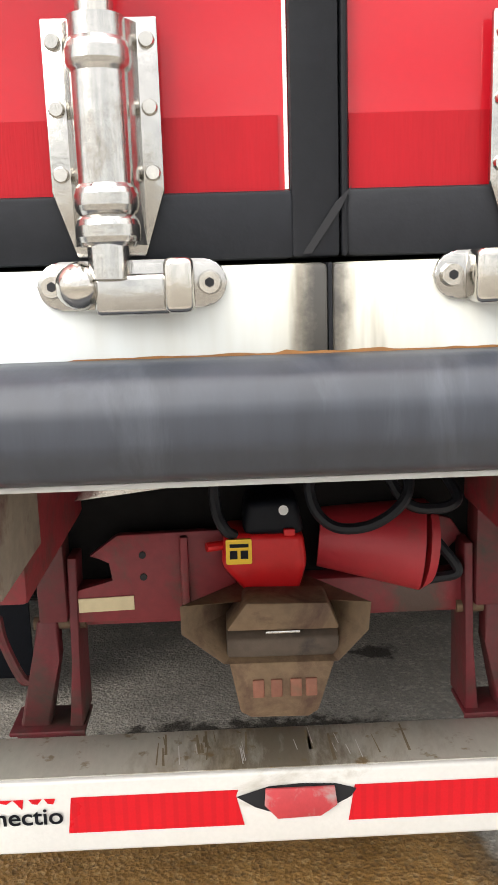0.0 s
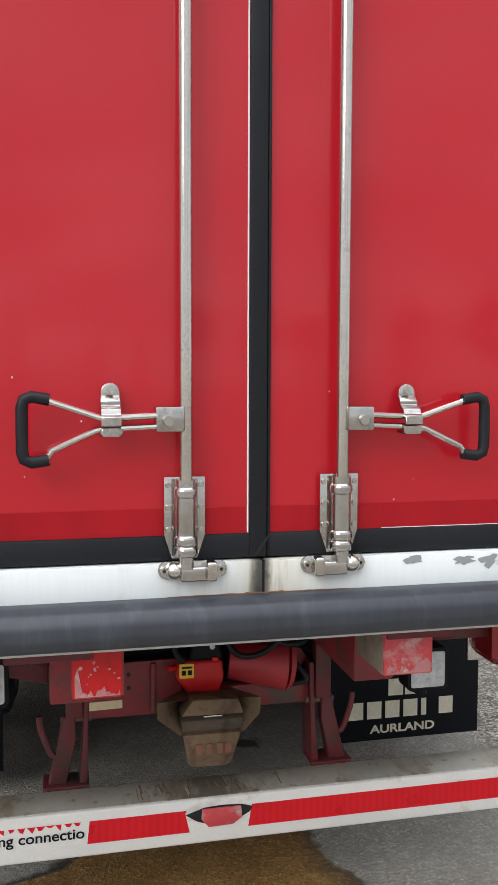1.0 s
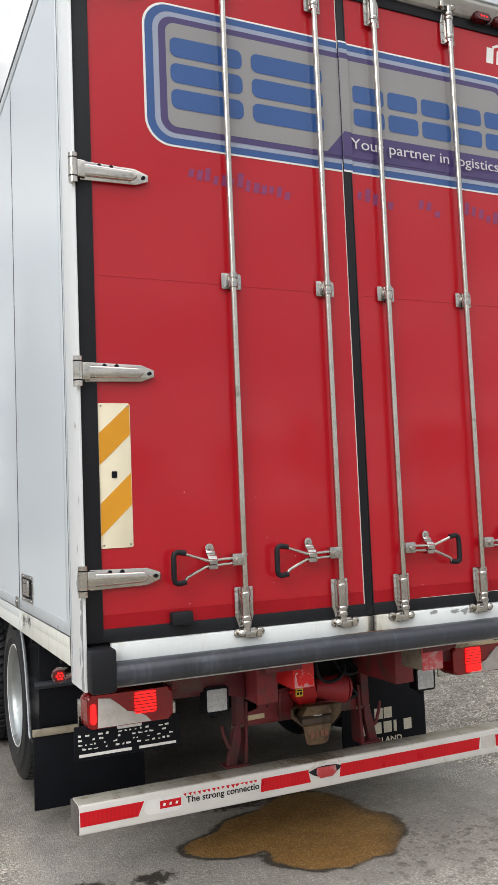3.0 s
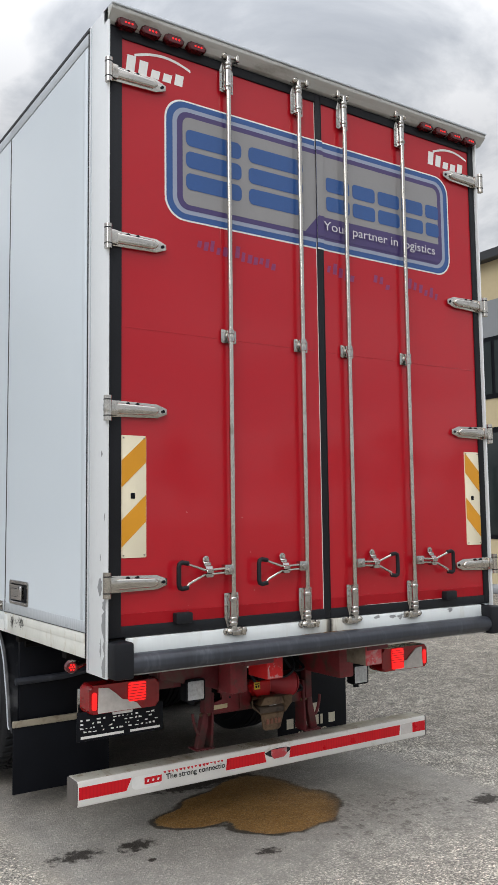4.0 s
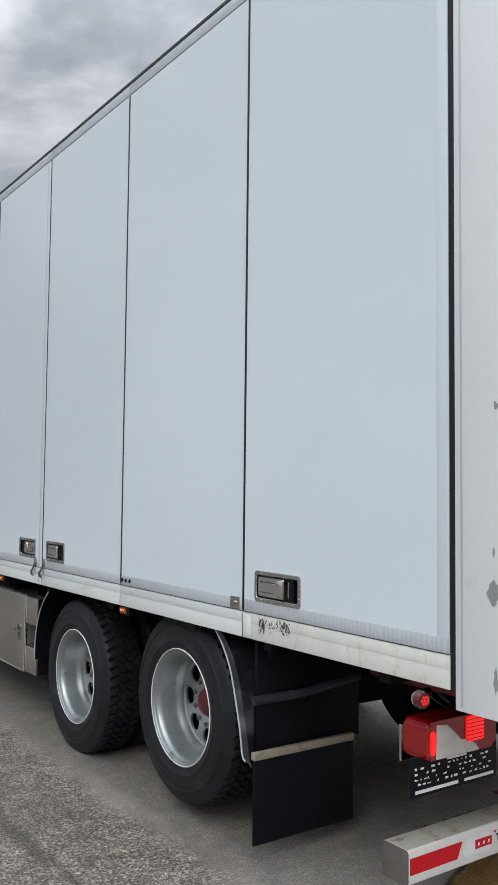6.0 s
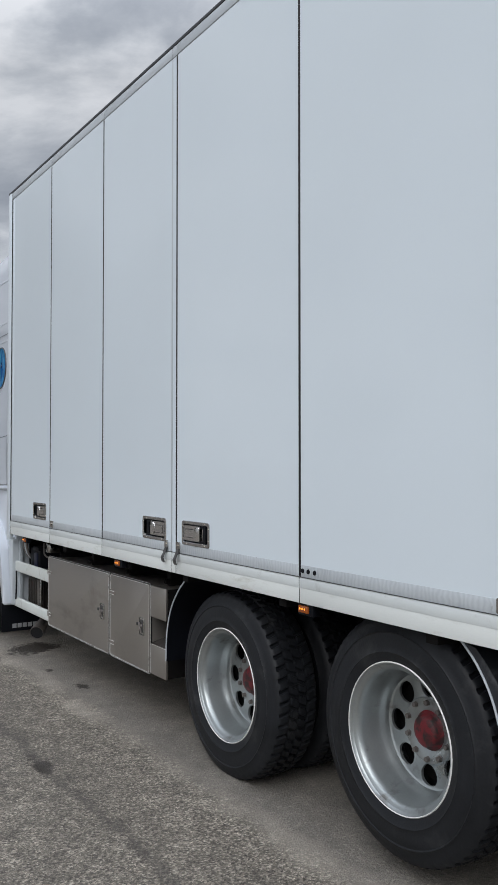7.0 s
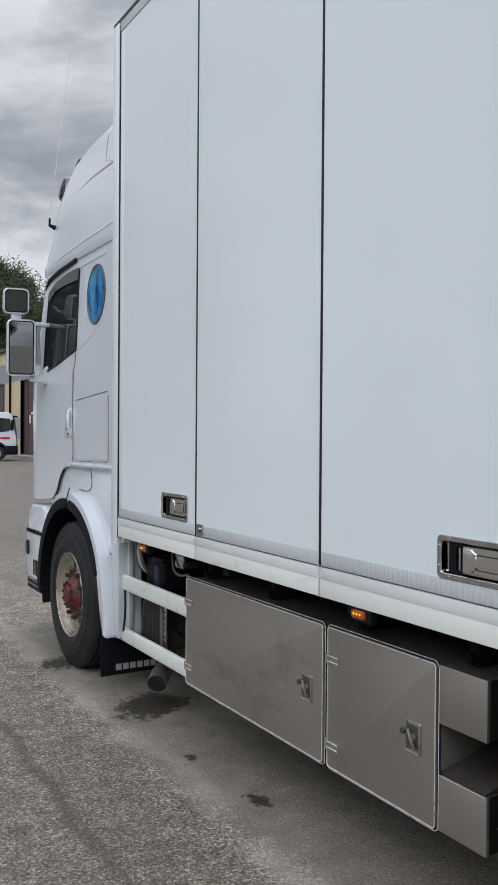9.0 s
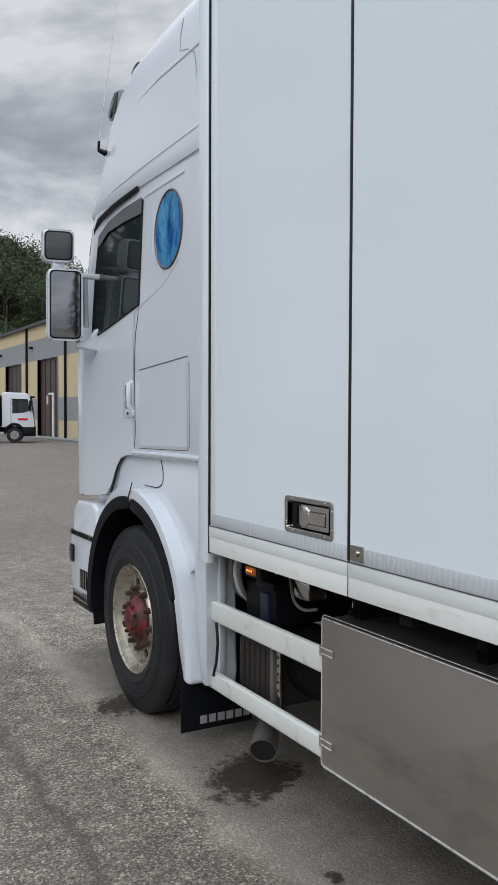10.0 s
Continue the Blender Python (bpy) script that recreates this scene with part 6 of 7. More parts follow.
hole_disc(bm, c, fx + 0.072, 0.165, 0.235, 0.027, 10)
revolve(bm, [(0.072, 0.165), (0.060, 0.158), (0.052, 0.145), (0.052, 0.100)], c, 48)
fw = part("wheel", bm, M_RIMF, truck, "dirty cream front wheel with red hub")
bm = B()
tyre_mesh(bm, fx, c, FR, 0.30, False)
part("tyre", bm, M_TYRE, fw, "black truck tyre")
bm = B()
revolve(bm, [(0.052, 0.130), (0.040, 0.116), (0.020, 0.104), (0.008, 0.092), (0.004, 0.070), (-0.010, 0.062), (-0.014, 0.0)], c, 32)
part("hub", bm, M_HUB, fw, "worn red front hub")
for k in range(10):
    a = 2 * math.pi * (k + .3) / 10
    p = (fy + 0.1675 * math.cos(a), fz + 0.1675 * math.sin(a))
    part("wheel_nut", cyl(B(), (fx + 0.022, *p), (fx + 0.066, *p), 0.013, 0.018, 6), M_NUT, fw)
    p = (fy + 0.088 * math.cos(a), fz + 0.088 * math.sin(a))
    part("hub_bolt", cyl(B(), (fx - 0.012, *p), (fx + 0.010, *p), 0.010, n=6), M_NUT, fw)
# dark ring paints the shading near the nuts along with their grime
part("hub_grime_shade", revolve(B(), [(0.0505, 0.128), (0.0505, 0.156)], c, 48), M_NUT, fw, "brown ring of grime and painted shade round the hub")
bm = B()
tyre_mesh(bm, 1.28 - 0.30, c, FR, 0.30, False)
part("wheel", bm, M_TYRE, truck, "far front wheel in shade")
part("drum", revolve(B(), [(0.10, 0.0), (0.10, 0.25), (0.30, 0.25)], c, 32), M_DARK, fw)
part("axle", cyl(B(), (-1.0, fy, fz), (1.0, fy, fz), 0.07, n=16), M_DARK, truck)


# ---- mudguards ----
def guard(name, pts, x0, x1, th, material, label):
    """A bent sheet across the wheel, along points of (y, z)."""
    bm = B()
    inner = []
    for i, (y, z) in enumerate(pts):
        y0, z0 = pts[max(i - 1, 0)]
        y1, z1 = pts[min(i + 1, len(pts) - 1)]
        l = math.hypot(y1 - y0, z1 - z0)
        inner.append((y + (z1 - z0) / l * th, z - (y1 - y0) / l * th))
    prism(bm, pts + inner[::-1], "x", x0, x1)
    return part(name, bm, material, truck, label)


def rounded(pts):
    return [(p[1], p[2]) for p in curve([(0.0, y, z) for y, z in pts], 4)]


rear_guard = rounded([(1.795, 1.035), (1.720, 0.960), (1.655, 0.860), (1.612, 0.740), (1.570, 0.600), (1.545, 0.480), (1.520, 0.455)])
drive_guard = rounded([(3.955, 1.010), (4.060, 0.920), (4.150, 0.800), (4.200, 0.650), (4.212, 0.480)])
guard("mudguard", rear_guard, -1.250, -0.60, 0.006, M_GUARD, "curved black plastic mudguard")
part("guard_edge", sweep(B(), [(-1.252, y, z) for y, z in rear_guard], 0.0055, 6), M_STRIP, truck, "pale rolled mudguard edge")
part("guard_skirt", prism(B(), rear_guard + [(y - 0.070 + 0.02 * k / len(rear_guard), z - 0.016) for k, (y, z) in enumerate(rear_guard)][::-1], "x", -1.2515, -1.2465, 0.0015, 1), M_GUARD, truck, "turned grey flank of the mudguard")
guard("mudguard", drive_guard, -1.250, -0.60, 0.006, M_BLACK, "curved black plastic mudguard")
part("guard_edge", sweep(B(), [(-1.252, y, z) for y, z in drive_guard], 0.0045, 6), M_STRIP, truck, "pale rolled mudguard edge")
# unseen block added on the far flank to keep light from the underside
part("far_light_block", box(B(), 0.64, 1.21, 4.33, 7.40, 0.33, 0.92, 0.04, 3), M_DARK, truck, "unseen dark block on the far flank, added to shade the underside")
# plain far-side guards, added likewise to darken the ground under the truck
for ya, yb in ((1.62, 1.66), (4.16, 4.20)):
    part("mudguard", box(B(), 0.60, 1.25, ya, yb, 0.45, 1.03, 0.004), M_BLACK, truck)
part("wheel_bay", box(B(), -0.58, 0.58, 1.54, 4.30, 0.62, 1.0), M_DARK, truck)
part("guard_bracket", cyl(B(), (-1.20, 1.40, 0.97), (-0.6, 1.40, 0.97), 0.02, n=8), M_DARK, truck)

# ---- side marker lamps ----
for y in (2.735, 4.870, 6.900):
    mk = part("side_marker", box(B(), LX + 0.006, LX + 0.05, y - 0.036, y + 0.042, 0.998, 1.034, 0.008), M_AMBER, truck, "lit amber side marker lamp")
    for q in (-0.014, 0.004, 0.022):
        part("marker_led", cyl(B(), (LX + 0.0045, y + q, 1.018), (LX + 0.008, y + q, 1.018), 0.0048, n=8), M_AMBLIT, mk)
    part("marker_base", box(B(), LX + 0.016, LX + 0.055, y - 0.066, y + 0.050, 0.988, 1.043, 0.003), M_BLACK, mk)

# ---- toolbox ----
TX = -1.196
bm = B()
box(bm, TX + 0.010, -0.62, 4.542, 6.500, 0.335, 0.895, 0.006)
box(bm, TX + 0.0145, -0.62, 4.330, 4.5415, 0.700, 0.895, 0.004)
box(bm, TX + 0.0145, -0.62, 4.330, 4.5415, 0.335, 0.520, 0.004)
box(bm, -0.86, -0.62, 4.330, 4.5415, 0.5205, 0.6995)
tool = part("toolbox", bm, M_BOXST, truck, "brushed steel underbody toolbox with two doors and an open end rack")
for ya, yb, ylat in ((5.212, 6.498, 5.325), (4.545, 5.182, 4.655)):
    z0, z1, r = 0.330, 0.902, 0.016
    part("door_gap", prism(B(), rrect(ya - .005, yb + .005, z0 - .005, z1 + .004, r + .005, 6), "x", TX - 0.001, TX + 0.011), M_GAP, tool, "dark gap round the toolbox door")
    dr = part("toolbox_door", prism(B(), rrect(ya, yb, z0, z1, r, 6), "x", TX - 0.009, TX + 0.008, 0.004, 2), M_BOXST, tool, "satin steel toolbox door with a rolled edge")
    for off, rad in ((0.0030, 0.0019), (-0.0075, 0.0016)):
        line = rrect(ya + off, yb - off, z0 + off, z1 - off, r - off, 6)
        part("rolled_edge", sweep(B(), [(TX - (0.0095 if off > 0 else 0.002), u, v) for u, v in line + line[:1]], rad, 6), M_EDGE, tool, "bright rolled door edge")
    lz = 0.615
    part("door_latch", prism(B(), rrect(ylat - .040, ylat + .040, lz - .058, lz + .058, 0.008), "x", TX - 0.013, TX - 0.008, 0.0015), M_LATCH, tool, "small steel turn latch plate")
    # flat dark inlay in place of a recess, its shade put into colour
    part("latch_dark_inlay", prism(B(), rrect(ylat - .026, ylat + .030, lz - .040, lz + .044, 0.006), "x", TX - 0.0136, TX - 0.0120), M_DKST, tool)
    ring = rrect(ylat - .036, ylat + .036, lz - .054, lz + .054, 0.007)
    part("latch_rim", sweep(B(), [(TX - .0135, u, v) for u, v in ring + ring[:1]], 0.0022, 6), M_STEEL, tool)
    part("latch_grip", sweep(B(), curve([(TX - .020, ylat + .020, lz + .024), (TX - .026, ylat + .006, lz + .010), (TX - .026, ylat - .006, lz - .014), (TX - .020, ylat - .012, lz - .034)], 4), 0.0065, 8), M_SOOT, tool, "worn turn grip")
    part("latch_pivot", cyl(B(), (TX - .026, ylat, lz), (TX - .012, ylat, lz), 0.013, 0.016, 12), M_SOOT, tool)
    part("latch_knob", cyl(B(), (TX - .026, ylat + .046, lz + .012), (TX - .008, ylat + .046, lz + .012), 0.011, n=10), M_DKST, tool)
    for z in (0.775, 0.425):
        bm = B()
        box(bm, TX - 0.014, TX - 0.008, yb - 0.080, yb + 0.006, z - .014, z + .014, 0.002)
        cyl(bm, (TX - 0.012, yb - 0.002, z - .020), (TX - 0.012, yb - 0.002, z + .020), 0.007, n=10)
        part("door_hinge", bm, M_BOXST, tool, "small steel hinge")
        for dz in (-.0115, .0115):
            part("hinge_rib", box(B(), TX - 0.017, TX - 0.013, yb - 0.078, yb - 0.006, z + dz - .0025, z + dz + .0025, 0.001), M_EDGE, tool)
for za, zb in ((0.335, 0.520), (0.700, 0.895)):
    part("end_panel", box(B(), TX + 0.016, -0.62, 4.320, 4.3295, za, zb, 0.002), M_DARK, tool, "dark end panel of the toolbox")
part("end_plate", box(B(), TX - 0.002, TX + 0.014, 4.318, 4.537, 0.698, 0.900, 0.003), M_BOXST, tool, "steel end plate above the rack opening")
part("end_plate", box(B(), TX - 0.002, TX + 0.014, 4.318, 4.537, 0.332, 0.522, 0.003), M_BOXST, tool, "steel end plate below the rack opening")
part("rack_tray", prism(B(), [(TX + 0.010, 0.5205), (TX + 0.010, 0.530), (-0.90, 0.600), (-0.865, 0.600), (-0.865, 0.5205)], "y", 4.332, 4.540, 0.001), M_SILEN, tool, "sloping floor of the open rack")
part("rack_edge", box(B(), TX - 0.004, TX - 0.002, 4.320, 4.535, 0.5215, 0.5245, 0.0006), M_EDGE, tool)
for y in (4.45, 5.05, 5.75, 6.4):
    hg = part("toolbox_hanger", box(B(), -1.10, -0.66, y, y + 0.045, 0.895, 1.04, 0.004), M_DARK, tool)
    part("hanger_bolt", cyl(B(), (-1.13, y + .02, 0.925), (-1.08, y + .02, 0.925), 0.016, n=8), M_DARK, tool)

# ---- side guard rails, air tanks and exhaust ahead of the toolbox ----
for z0, z1, yb in ((0.676, 0.774, 7.66), (0.346, 0.433, 7.60)):
    part("guard_rail", box(B(), TX, TX + 0.035, 6.515, yb, z0, z1, 0.012, 3), M_RAIL, truck, "white aluminium side guard rail")
part("rail_post", box(B(), TX + 0.035, TX + 0.07, 7.43, 7.455, 0.34, 1.0, 0.006), M_STRIP, truck, "pale grey rail post")
part("rail_post", box(B(), TX + 0.07, TX + 0.09, 6.93, 6.96, 0.30, 0.66, 0.004), M_ZINC, truck, "perforated steel upright")
for k in range(9):
    part("post_hole", cyl(B(), (TX + 0.067, 6.945, 0.33 + k * .036), (TX + 0.072, 6.945, 0.33 + k * .036), 0.006, n=8), M_GAP, truck)
part("air_tank", cyl(B(), (-0.90, 6.56, 0.56), (-0.90, 7.32, 0.56), 0.150, n=24), M_DARK, truck, "dark grimy air tank")
sil = part("silencer", box(B(), -1.12, -0.70, 7.00, 7.34, 0.36, 0.66, 0.05, 3), M_SILEN, truck, "grimy grey-brown silencer box")
for k in range(5):
    part("silencer_rib", box(B(), -1.128, -1.10, 7.06 + k * .048, 7.075 + k * .048, 0.40, 0.62, 0.004), M_SILEN, sil)
part("silencer_clamp", box(B(), -1.13, -1.08, 6.985, 7.01, 0.38, 0.65, 0.004), M_SOOT, sil, "dull clamp band")
bt = part("battery_box", box(B(), -1.12, -0.70, 6.98, 7.25, 0.735, 0.915, 0.015), M_BLACK, truck, "black battery box")
part("battery", box(B(), -1.135, -0.95, 7.02, 7.09, 0.72, 0.88, 0.006), mat("dark_blue_plastic", (0.006, 0.009, 0.030), 0.45, 0, 0.2, 8), bt, "dark blue battery case")
part("battery_lid", box(B(), -1.14, -0.72, 6.96, 7.12, 0.90, 0.935, 0.008), M_BLACK, bt)
for k in range(3):
    y = 7.325 - k * 0.040
    part("cable", sweep(B(), curve([(-1.13, y, 1.05), (-1.15, y, 0.98), (-1.15, y + .006, 0.92), (-1.12, y + .012, 0.84), (-1.05, y + .015, 0.78)]), 0.0115, 8), M_STRIP if k == 1 else M_SOOT, truck, "grey cable hanging from the box floor")
part("valve", box(B(), -1.12, -1.02, 6.72, 6.84, 0.90, 0.99, 0.015), M_ZINC, truck, "small metal air valve")
part("valve_pipe", sweep(B(), curve([(-1.12, 6.86, 0.98), (-1.14, 6.80, 0.90), (-1.13, 6.74, 0.87), (-1.10, 6.68, 0.88)]), 0.007, 8), M_SOOT, truck)
part("rubber_strap", sweep(B(), [(-1.215, 7.36, 0.69), (-1.222, 7.33, 0.60), (-1.215, 7.36, 0.50), (-1.20, 7.42, 0.42)], 0.007, 8), M_RUBBER, truck, "black rubber strap")
bm = B()
sweep(bm, curve([(-0.80, 7.34, 0.46), (-0.83, 7.33, 0.40), (-0.91, 7.31, 0.275), (-1.01, 7.228, 0.192)]), 0.052, 20)
part("exhaust_pipe", bm, M_SOOT, truck, "dull grey exhaust pipe")
bm = B()
a, e = Vector((-1.005, 7.235, 0.195)), Vector((-1.10, 7.115, 0.142))
q = (e - a).to_track_quat("Z", "Y")
rings = []
for pos, r in ((a, 0.052), (a.lerp(e, .3), 0.060), (e, 0.064), (e, 0.059), (a.lerp(e, .35), 0.054)):
    rings.append([bm.verts.new(pos + q @ Vector((r * math.cos(t), r * math.sin(t), 0))) for t in (2 * math.pi * k / 24 for k in range(24))])
for r0, r1 in zip(rings, rings[1:]):
    for k in range(24):
        bm.faces.new((r0[k], r0[(k + 1) % 24], r1[(k + 1) % 24], r1[k]))
# solid black plug near the mouth imitates the darkness inside the pipe
part("exhaust_dark_plug", cyl(B(), a.lerp(e, .05), a.lerp(e, .96), 0.046, 0.0580, n=24), M_GAP, truck, "black plug standing in for the shaded bore")
part("exhaust_tip", bm, M_SOOT, truck, "open flared exhaust end")
ff = part("mud_flap", box(B(), -1.268, -0.86, 7.640, 7.650, 0.075, 0.560, 0.003), M_BLACK, truck, "black front mud flap with a white mark")
for k in range(6):
    u = -1.164 + k * 0.050
    part("flap_print", sheet(B(), [(u, 0.106), (u + .040, 0.106), (u + .040, 0.148), (u, 0.148)], "y", 7.6390), M_CHIP, ff)

# ---- cab ----
CX, CB = -1.220, 7.44


def cab_ring(z, yf, w, r, n=10):
    """Plan outline of the cab at one height: straight flanks, rounded front corners."""
    pts = [(-w, CB), (-w, CB + (yf - r - CB) * .5), (-w, yf - r)]
    for k in range(1, n + 1):
        a = math.pi / 2 * k / n
        pts.append((-w + r * (1 - math.cos(a)) * 0.9, yf - r + r * math.sin(a)))
    pts += [(-x, y) for x, y in pts[::-1]]
    return [(x, y, z) for x, y in pts]


def loft(bm, rings):
    vs = [[bm.verts.new(p) for p in r] for r in rings]
    m = len(vs[0])
    for a, b in zip(vs, vs[1:]):
        for k in range(m):
            j = (k + 1) % m
            bm.faces.new((a[k], a[j], b[j], b[k]))
    bm.faces.new(vs[0][::-1])
    bm.faces.new(vs[-1])
    return bm


bm = loft(B(), [cab_ring(*v) for v in ((1.425, 9.70, 1.205, 0.35), (1.445, 9.72, 1.220, 0.35), (1.80, 9.74, 1.222, 0.36), (2.10, 9.74, 1.220, 0.38),
                                       (2.30, 9.70, 1.212, 0.40), (2.60, 9.62, 1.203, 0.42), (2.90, 9.54, 1.195, 0.44), (2.955, 9.52, 1.192, 0.45))])
cab = part("cab", bm, M_CAB, truck, "white high-roofed sleeper cab", smooth=40)
bm = loft(B(), [cab_ring(*v) for v in ((2.945, 9.50, 1.188, 0.45), (2.975, 9.60, 1.198, 0.50), (3.03, 9.62, 1.196, 0.52), (3.10, 9.60, 1.190, 0.55), (3.25, 9.56, 1.175, 0.62),
                                       (3.47, 9.54, 1.152, 0.66), (3.64, 9.44, 1.130, 0.70), (3.745, 9.28, 1.110, 0.70), (3.81, 9.03, 1.087, 0.66), (3.85, 8.74, 1.060, 0.60), (3.90, 8.34, 1.03, 0.50),
                                       (3.96, 8.02, 1.00, 0.40), (4.00, 7.80, 0.96, 0.28), (4.02, 7.66, 0.92, 0.12))])
part("high_roof", bm, M_CAB, cab, "white sloping roof with a wind deflector", smooth=50)
# raised roof mouldings
part("roof_moulding", sweep(B(), [(CX + 0.040, 7.5, 3.085), (CX + 0.038, 8.2, 3.065), (CX + 0.036, 8.75, 3.04), (CX + 0.040, 9.00, 3.01)], 0.016, 8), M_CAB, cab)
part("roof_moulding", sweep(B(), [(CX + 0.078, 7.55, 3.52), (CX + 0.080, 8.2, 3.52), (CX + 0.082, 8.62, 3.48)], 0.012, 8), M_CAB, cab)
part("roof_gap", sweep(B(), [(CX + 0.021, 7.46, 2.962), (CX + 0.022, 8.45, 2.953)], 0.003, 6), M_SMOKE, cab)
part("gutter", sweep(B(), [(CX + 0.016, 8.38, 2.952), (CX + 0.010, 8.75, 2.930), (CX + 0.012, 9.02, 2.900), (CX + 0.03, 9.14, 2.86), (CX + 0.06, 9.20, 2.78), (CX + 0.085, 9.25, 2.66)], 0.0145, 8), M_RUBBER, cab, "black gutter and windscreen pillar seal")
part("door_moulding", sweep(B(), [(CX + 0.030, 7.76, 2.897), (CX + 0.0295, 7.80, 2.896), (CX + 0.0295, 8.28, 2.886)], 0.011, 8), M_CAB, cab)
for pr, xa, xb in (([(9.02, 3.60), (9.14, 3.580), (9.205, 3.600), (9.205, 3.650), (9.14, 3.715), (9.06, 3.755), (8.98, 3.74)], -1.085, -0.90), ([(8.72, 3.76), (8.80, 3.75), (8.85, 3.765), (8.85, 3.79), (8.80, 3.815), (8.74, 3.825), (8.70, 3.82)], -1.06, -0.94)):
    part("lamp_pod", prism(B(), pr, "x", xa, xb, 0.018, 3), M_SMOKE, cab, "smoked roof lamp in a white housing", smooth=60)
    cy, cz = sum(p[0] for p in pr) / len(pr), sum(p[1] for p in pr) / len(pr)
    part("lamp_lens", prism(B(), [(cy + (u - cy) * .80, cz + (v - cz) * .80) for u, v in pr], "x", xa - 0.004, xa + 0.02, 0.003), M_GLASS, cab, "dark roof lamp lens")
part("deflector_seam", sweep(B(), [(CX + 0.112, 7.965, 3.76), (CX + 0.094, 7.96, 3.68), (CX + 0.080, 7.94, 3.57), (CX + 0.076, 7.84, 3.545), (CX + 0.068, 7.74, 3.49), (CX + 0.058, 7.70, 3.40), (CX + 0.054, 7.69, 3.33)], 0.0022, 6), M_SMOKE, cab)
part("aerial_base", cyl(B(), (-1.165, 9.02, 3.325), (-1.205, 9.04, 3.345), 0.020, 0.012, 12), M_BLACK, cab, "black aerial foot")
part("aerial_base", cyl(B(), (-1.205, 9.04, 3.340), (-1.205, 9.035, 3.40), 0.009, n=8), M_BLACK, cab)
part("aerial", cyl(B(), (-1.205, 9.035, 3.40), (-1.205, 8.49, 4.60), 0.0032, 0.0018, 6), M_WHITEP, cab, "thin pale whip aerial")


def flank(pts, d=0.0):
    """Points of (y, z) on the cab's near flank, lifted outwards by d."""
    out = []
    for y, z in pts:
        w = np.interp(z, [1.425, 1.80, 2.10, 2.30, 2.60, 2.90], [1.218, 1.222, 1.220, 1.212, 1.203, 1.195])
        yf = np.interp(z, [1.445, 2.10, 2.30, 2.60, 2.90], [9.72, 9.74, 9.70, 9.62, 9.54])
        r = np.interp(z, [1.445, 2.10, 2.30, 2.60, 2.90], [0.35, 0.38, 0.40, 0.42, 0.44])
        t = min(1.0, max(0.0, (y - (yf - r)) / r))
        inw = r * (1 - math.sqrt(max(0.0, 1 - t * t))) * 0.9
        out.append((-w + inw - d, y, z))
    return out


def flank_patch(pts, d):
    """A pane that follows the flank; pts in two chains, upper and lower, of equal length."""
    bm = B()
    up, lo = pts
    rows = []
    for k in range(5):
        t = k / 4
        rows.append([bm.verts.new(p) for p in flank([(u[0] + (l[0] - u[0]) * t, u[1] + (l[1] - u[1]) * t) for u, l in zip(up, lo)], d)])
    for a, b in zip(rows, rows[1:]):
        for k in range(len(a) - 1):
            bm.faces.new((a[k], a[k + 1], b[k + 1], b[k]))
    return bm


part("pillar_moulding", sweep(B(), flank([(8.22, 2.85), (8.17, 2.83), (8.16, 2.78), (8.165, 2.50)], -0.005), 0.0065, 8), M_CAB, cab)
# side window with rubber frame, wind deflector, door gaps
win_u = [(8.315, 2.872), (8.45, 2.876), (8.65, 2.862), (8.85, 2.838), (8.99, 2.800), (9.05, 2.74)]
win_l = [(8.335, 2.290), (8.50, 2.262), (8.68, 2.228), (8.85, 2.200), (9.00, 2.178), (9.125, 2.160)]
part("side_window", flank_patch((win_u, win_l), 0.003), M_GLASS, cab, "dark tinted side window")
part("window_seal", sweep(B(), flank(win_u + [(9.10, 2.5)] + win_l[::-1] + [win_u[0]], 0.003), 0.008, 6), M_RUBBER, cab)
part("window_visor", flank_patch(([(8.30, 2.887), (8.6, 2.882), (8.85, 2.856), (9.03, 2.80)], [(8.305, 2.795), (8.6, 2.800), (8.85, 2.790), (9.05, 2.72)]), 0.014), M_VISOR, cab, "smoked wind deflector over the window")
for pts in ([(8.318, 2.88), (8.340, 2.28), (8.372, 2.10), (8.378, 1.80), (8.372, 1.60), (8.385, 1.50), (8.42, 1.430)],
            [(7.66, 1.960), (8.31, 1.918)], [(7.675, 1.489), (7.72, 1.486), (8.31, 1.476)]):
    part("panel_gap", sweep(B(), curve(flank(pts, 0.002), 4) if len(pts) > 2 else flank(pts, 0.002), 0.0018, 6), M_GAP, cab, "dark gap between cab panels")
# thin grey line draws the soft shade at the lid's rear edge
part("locker_shade_line", sweep(B(), curve(flank([(7.648, 1.93), (7.646, 1.55), (7.652, 1.508), (7.675, 1.489)], 0.002), 4), 0.0024, 6), M_SMOKE, cab, "grey line painted as soft shade along the locker lid")
part("locker_lid", flank_patch(([(7.67, 1.945), (8.0, 1.925), (8.30, 1.906)], [(7.67, 1.505), (8.0, 1.500), (8.30, 1.492)]), 0.003), M_CAB, cab, "white locker lid")
part("sill_bead", sweep(B(), flank([(7.46, 1.455), (8.0, 1.452), (8.40, 1.450)], 0.004), 0.016, 8), M_CAB, cab)
part("waist_line", sweep(B(), flank([(7.80, 2.46), (8.0, 2.36), (8.32, 2.275), (8.6, 2.228), (9.1, 2.145)], -0.0125), 0.016, 8), M_CAB, cab)
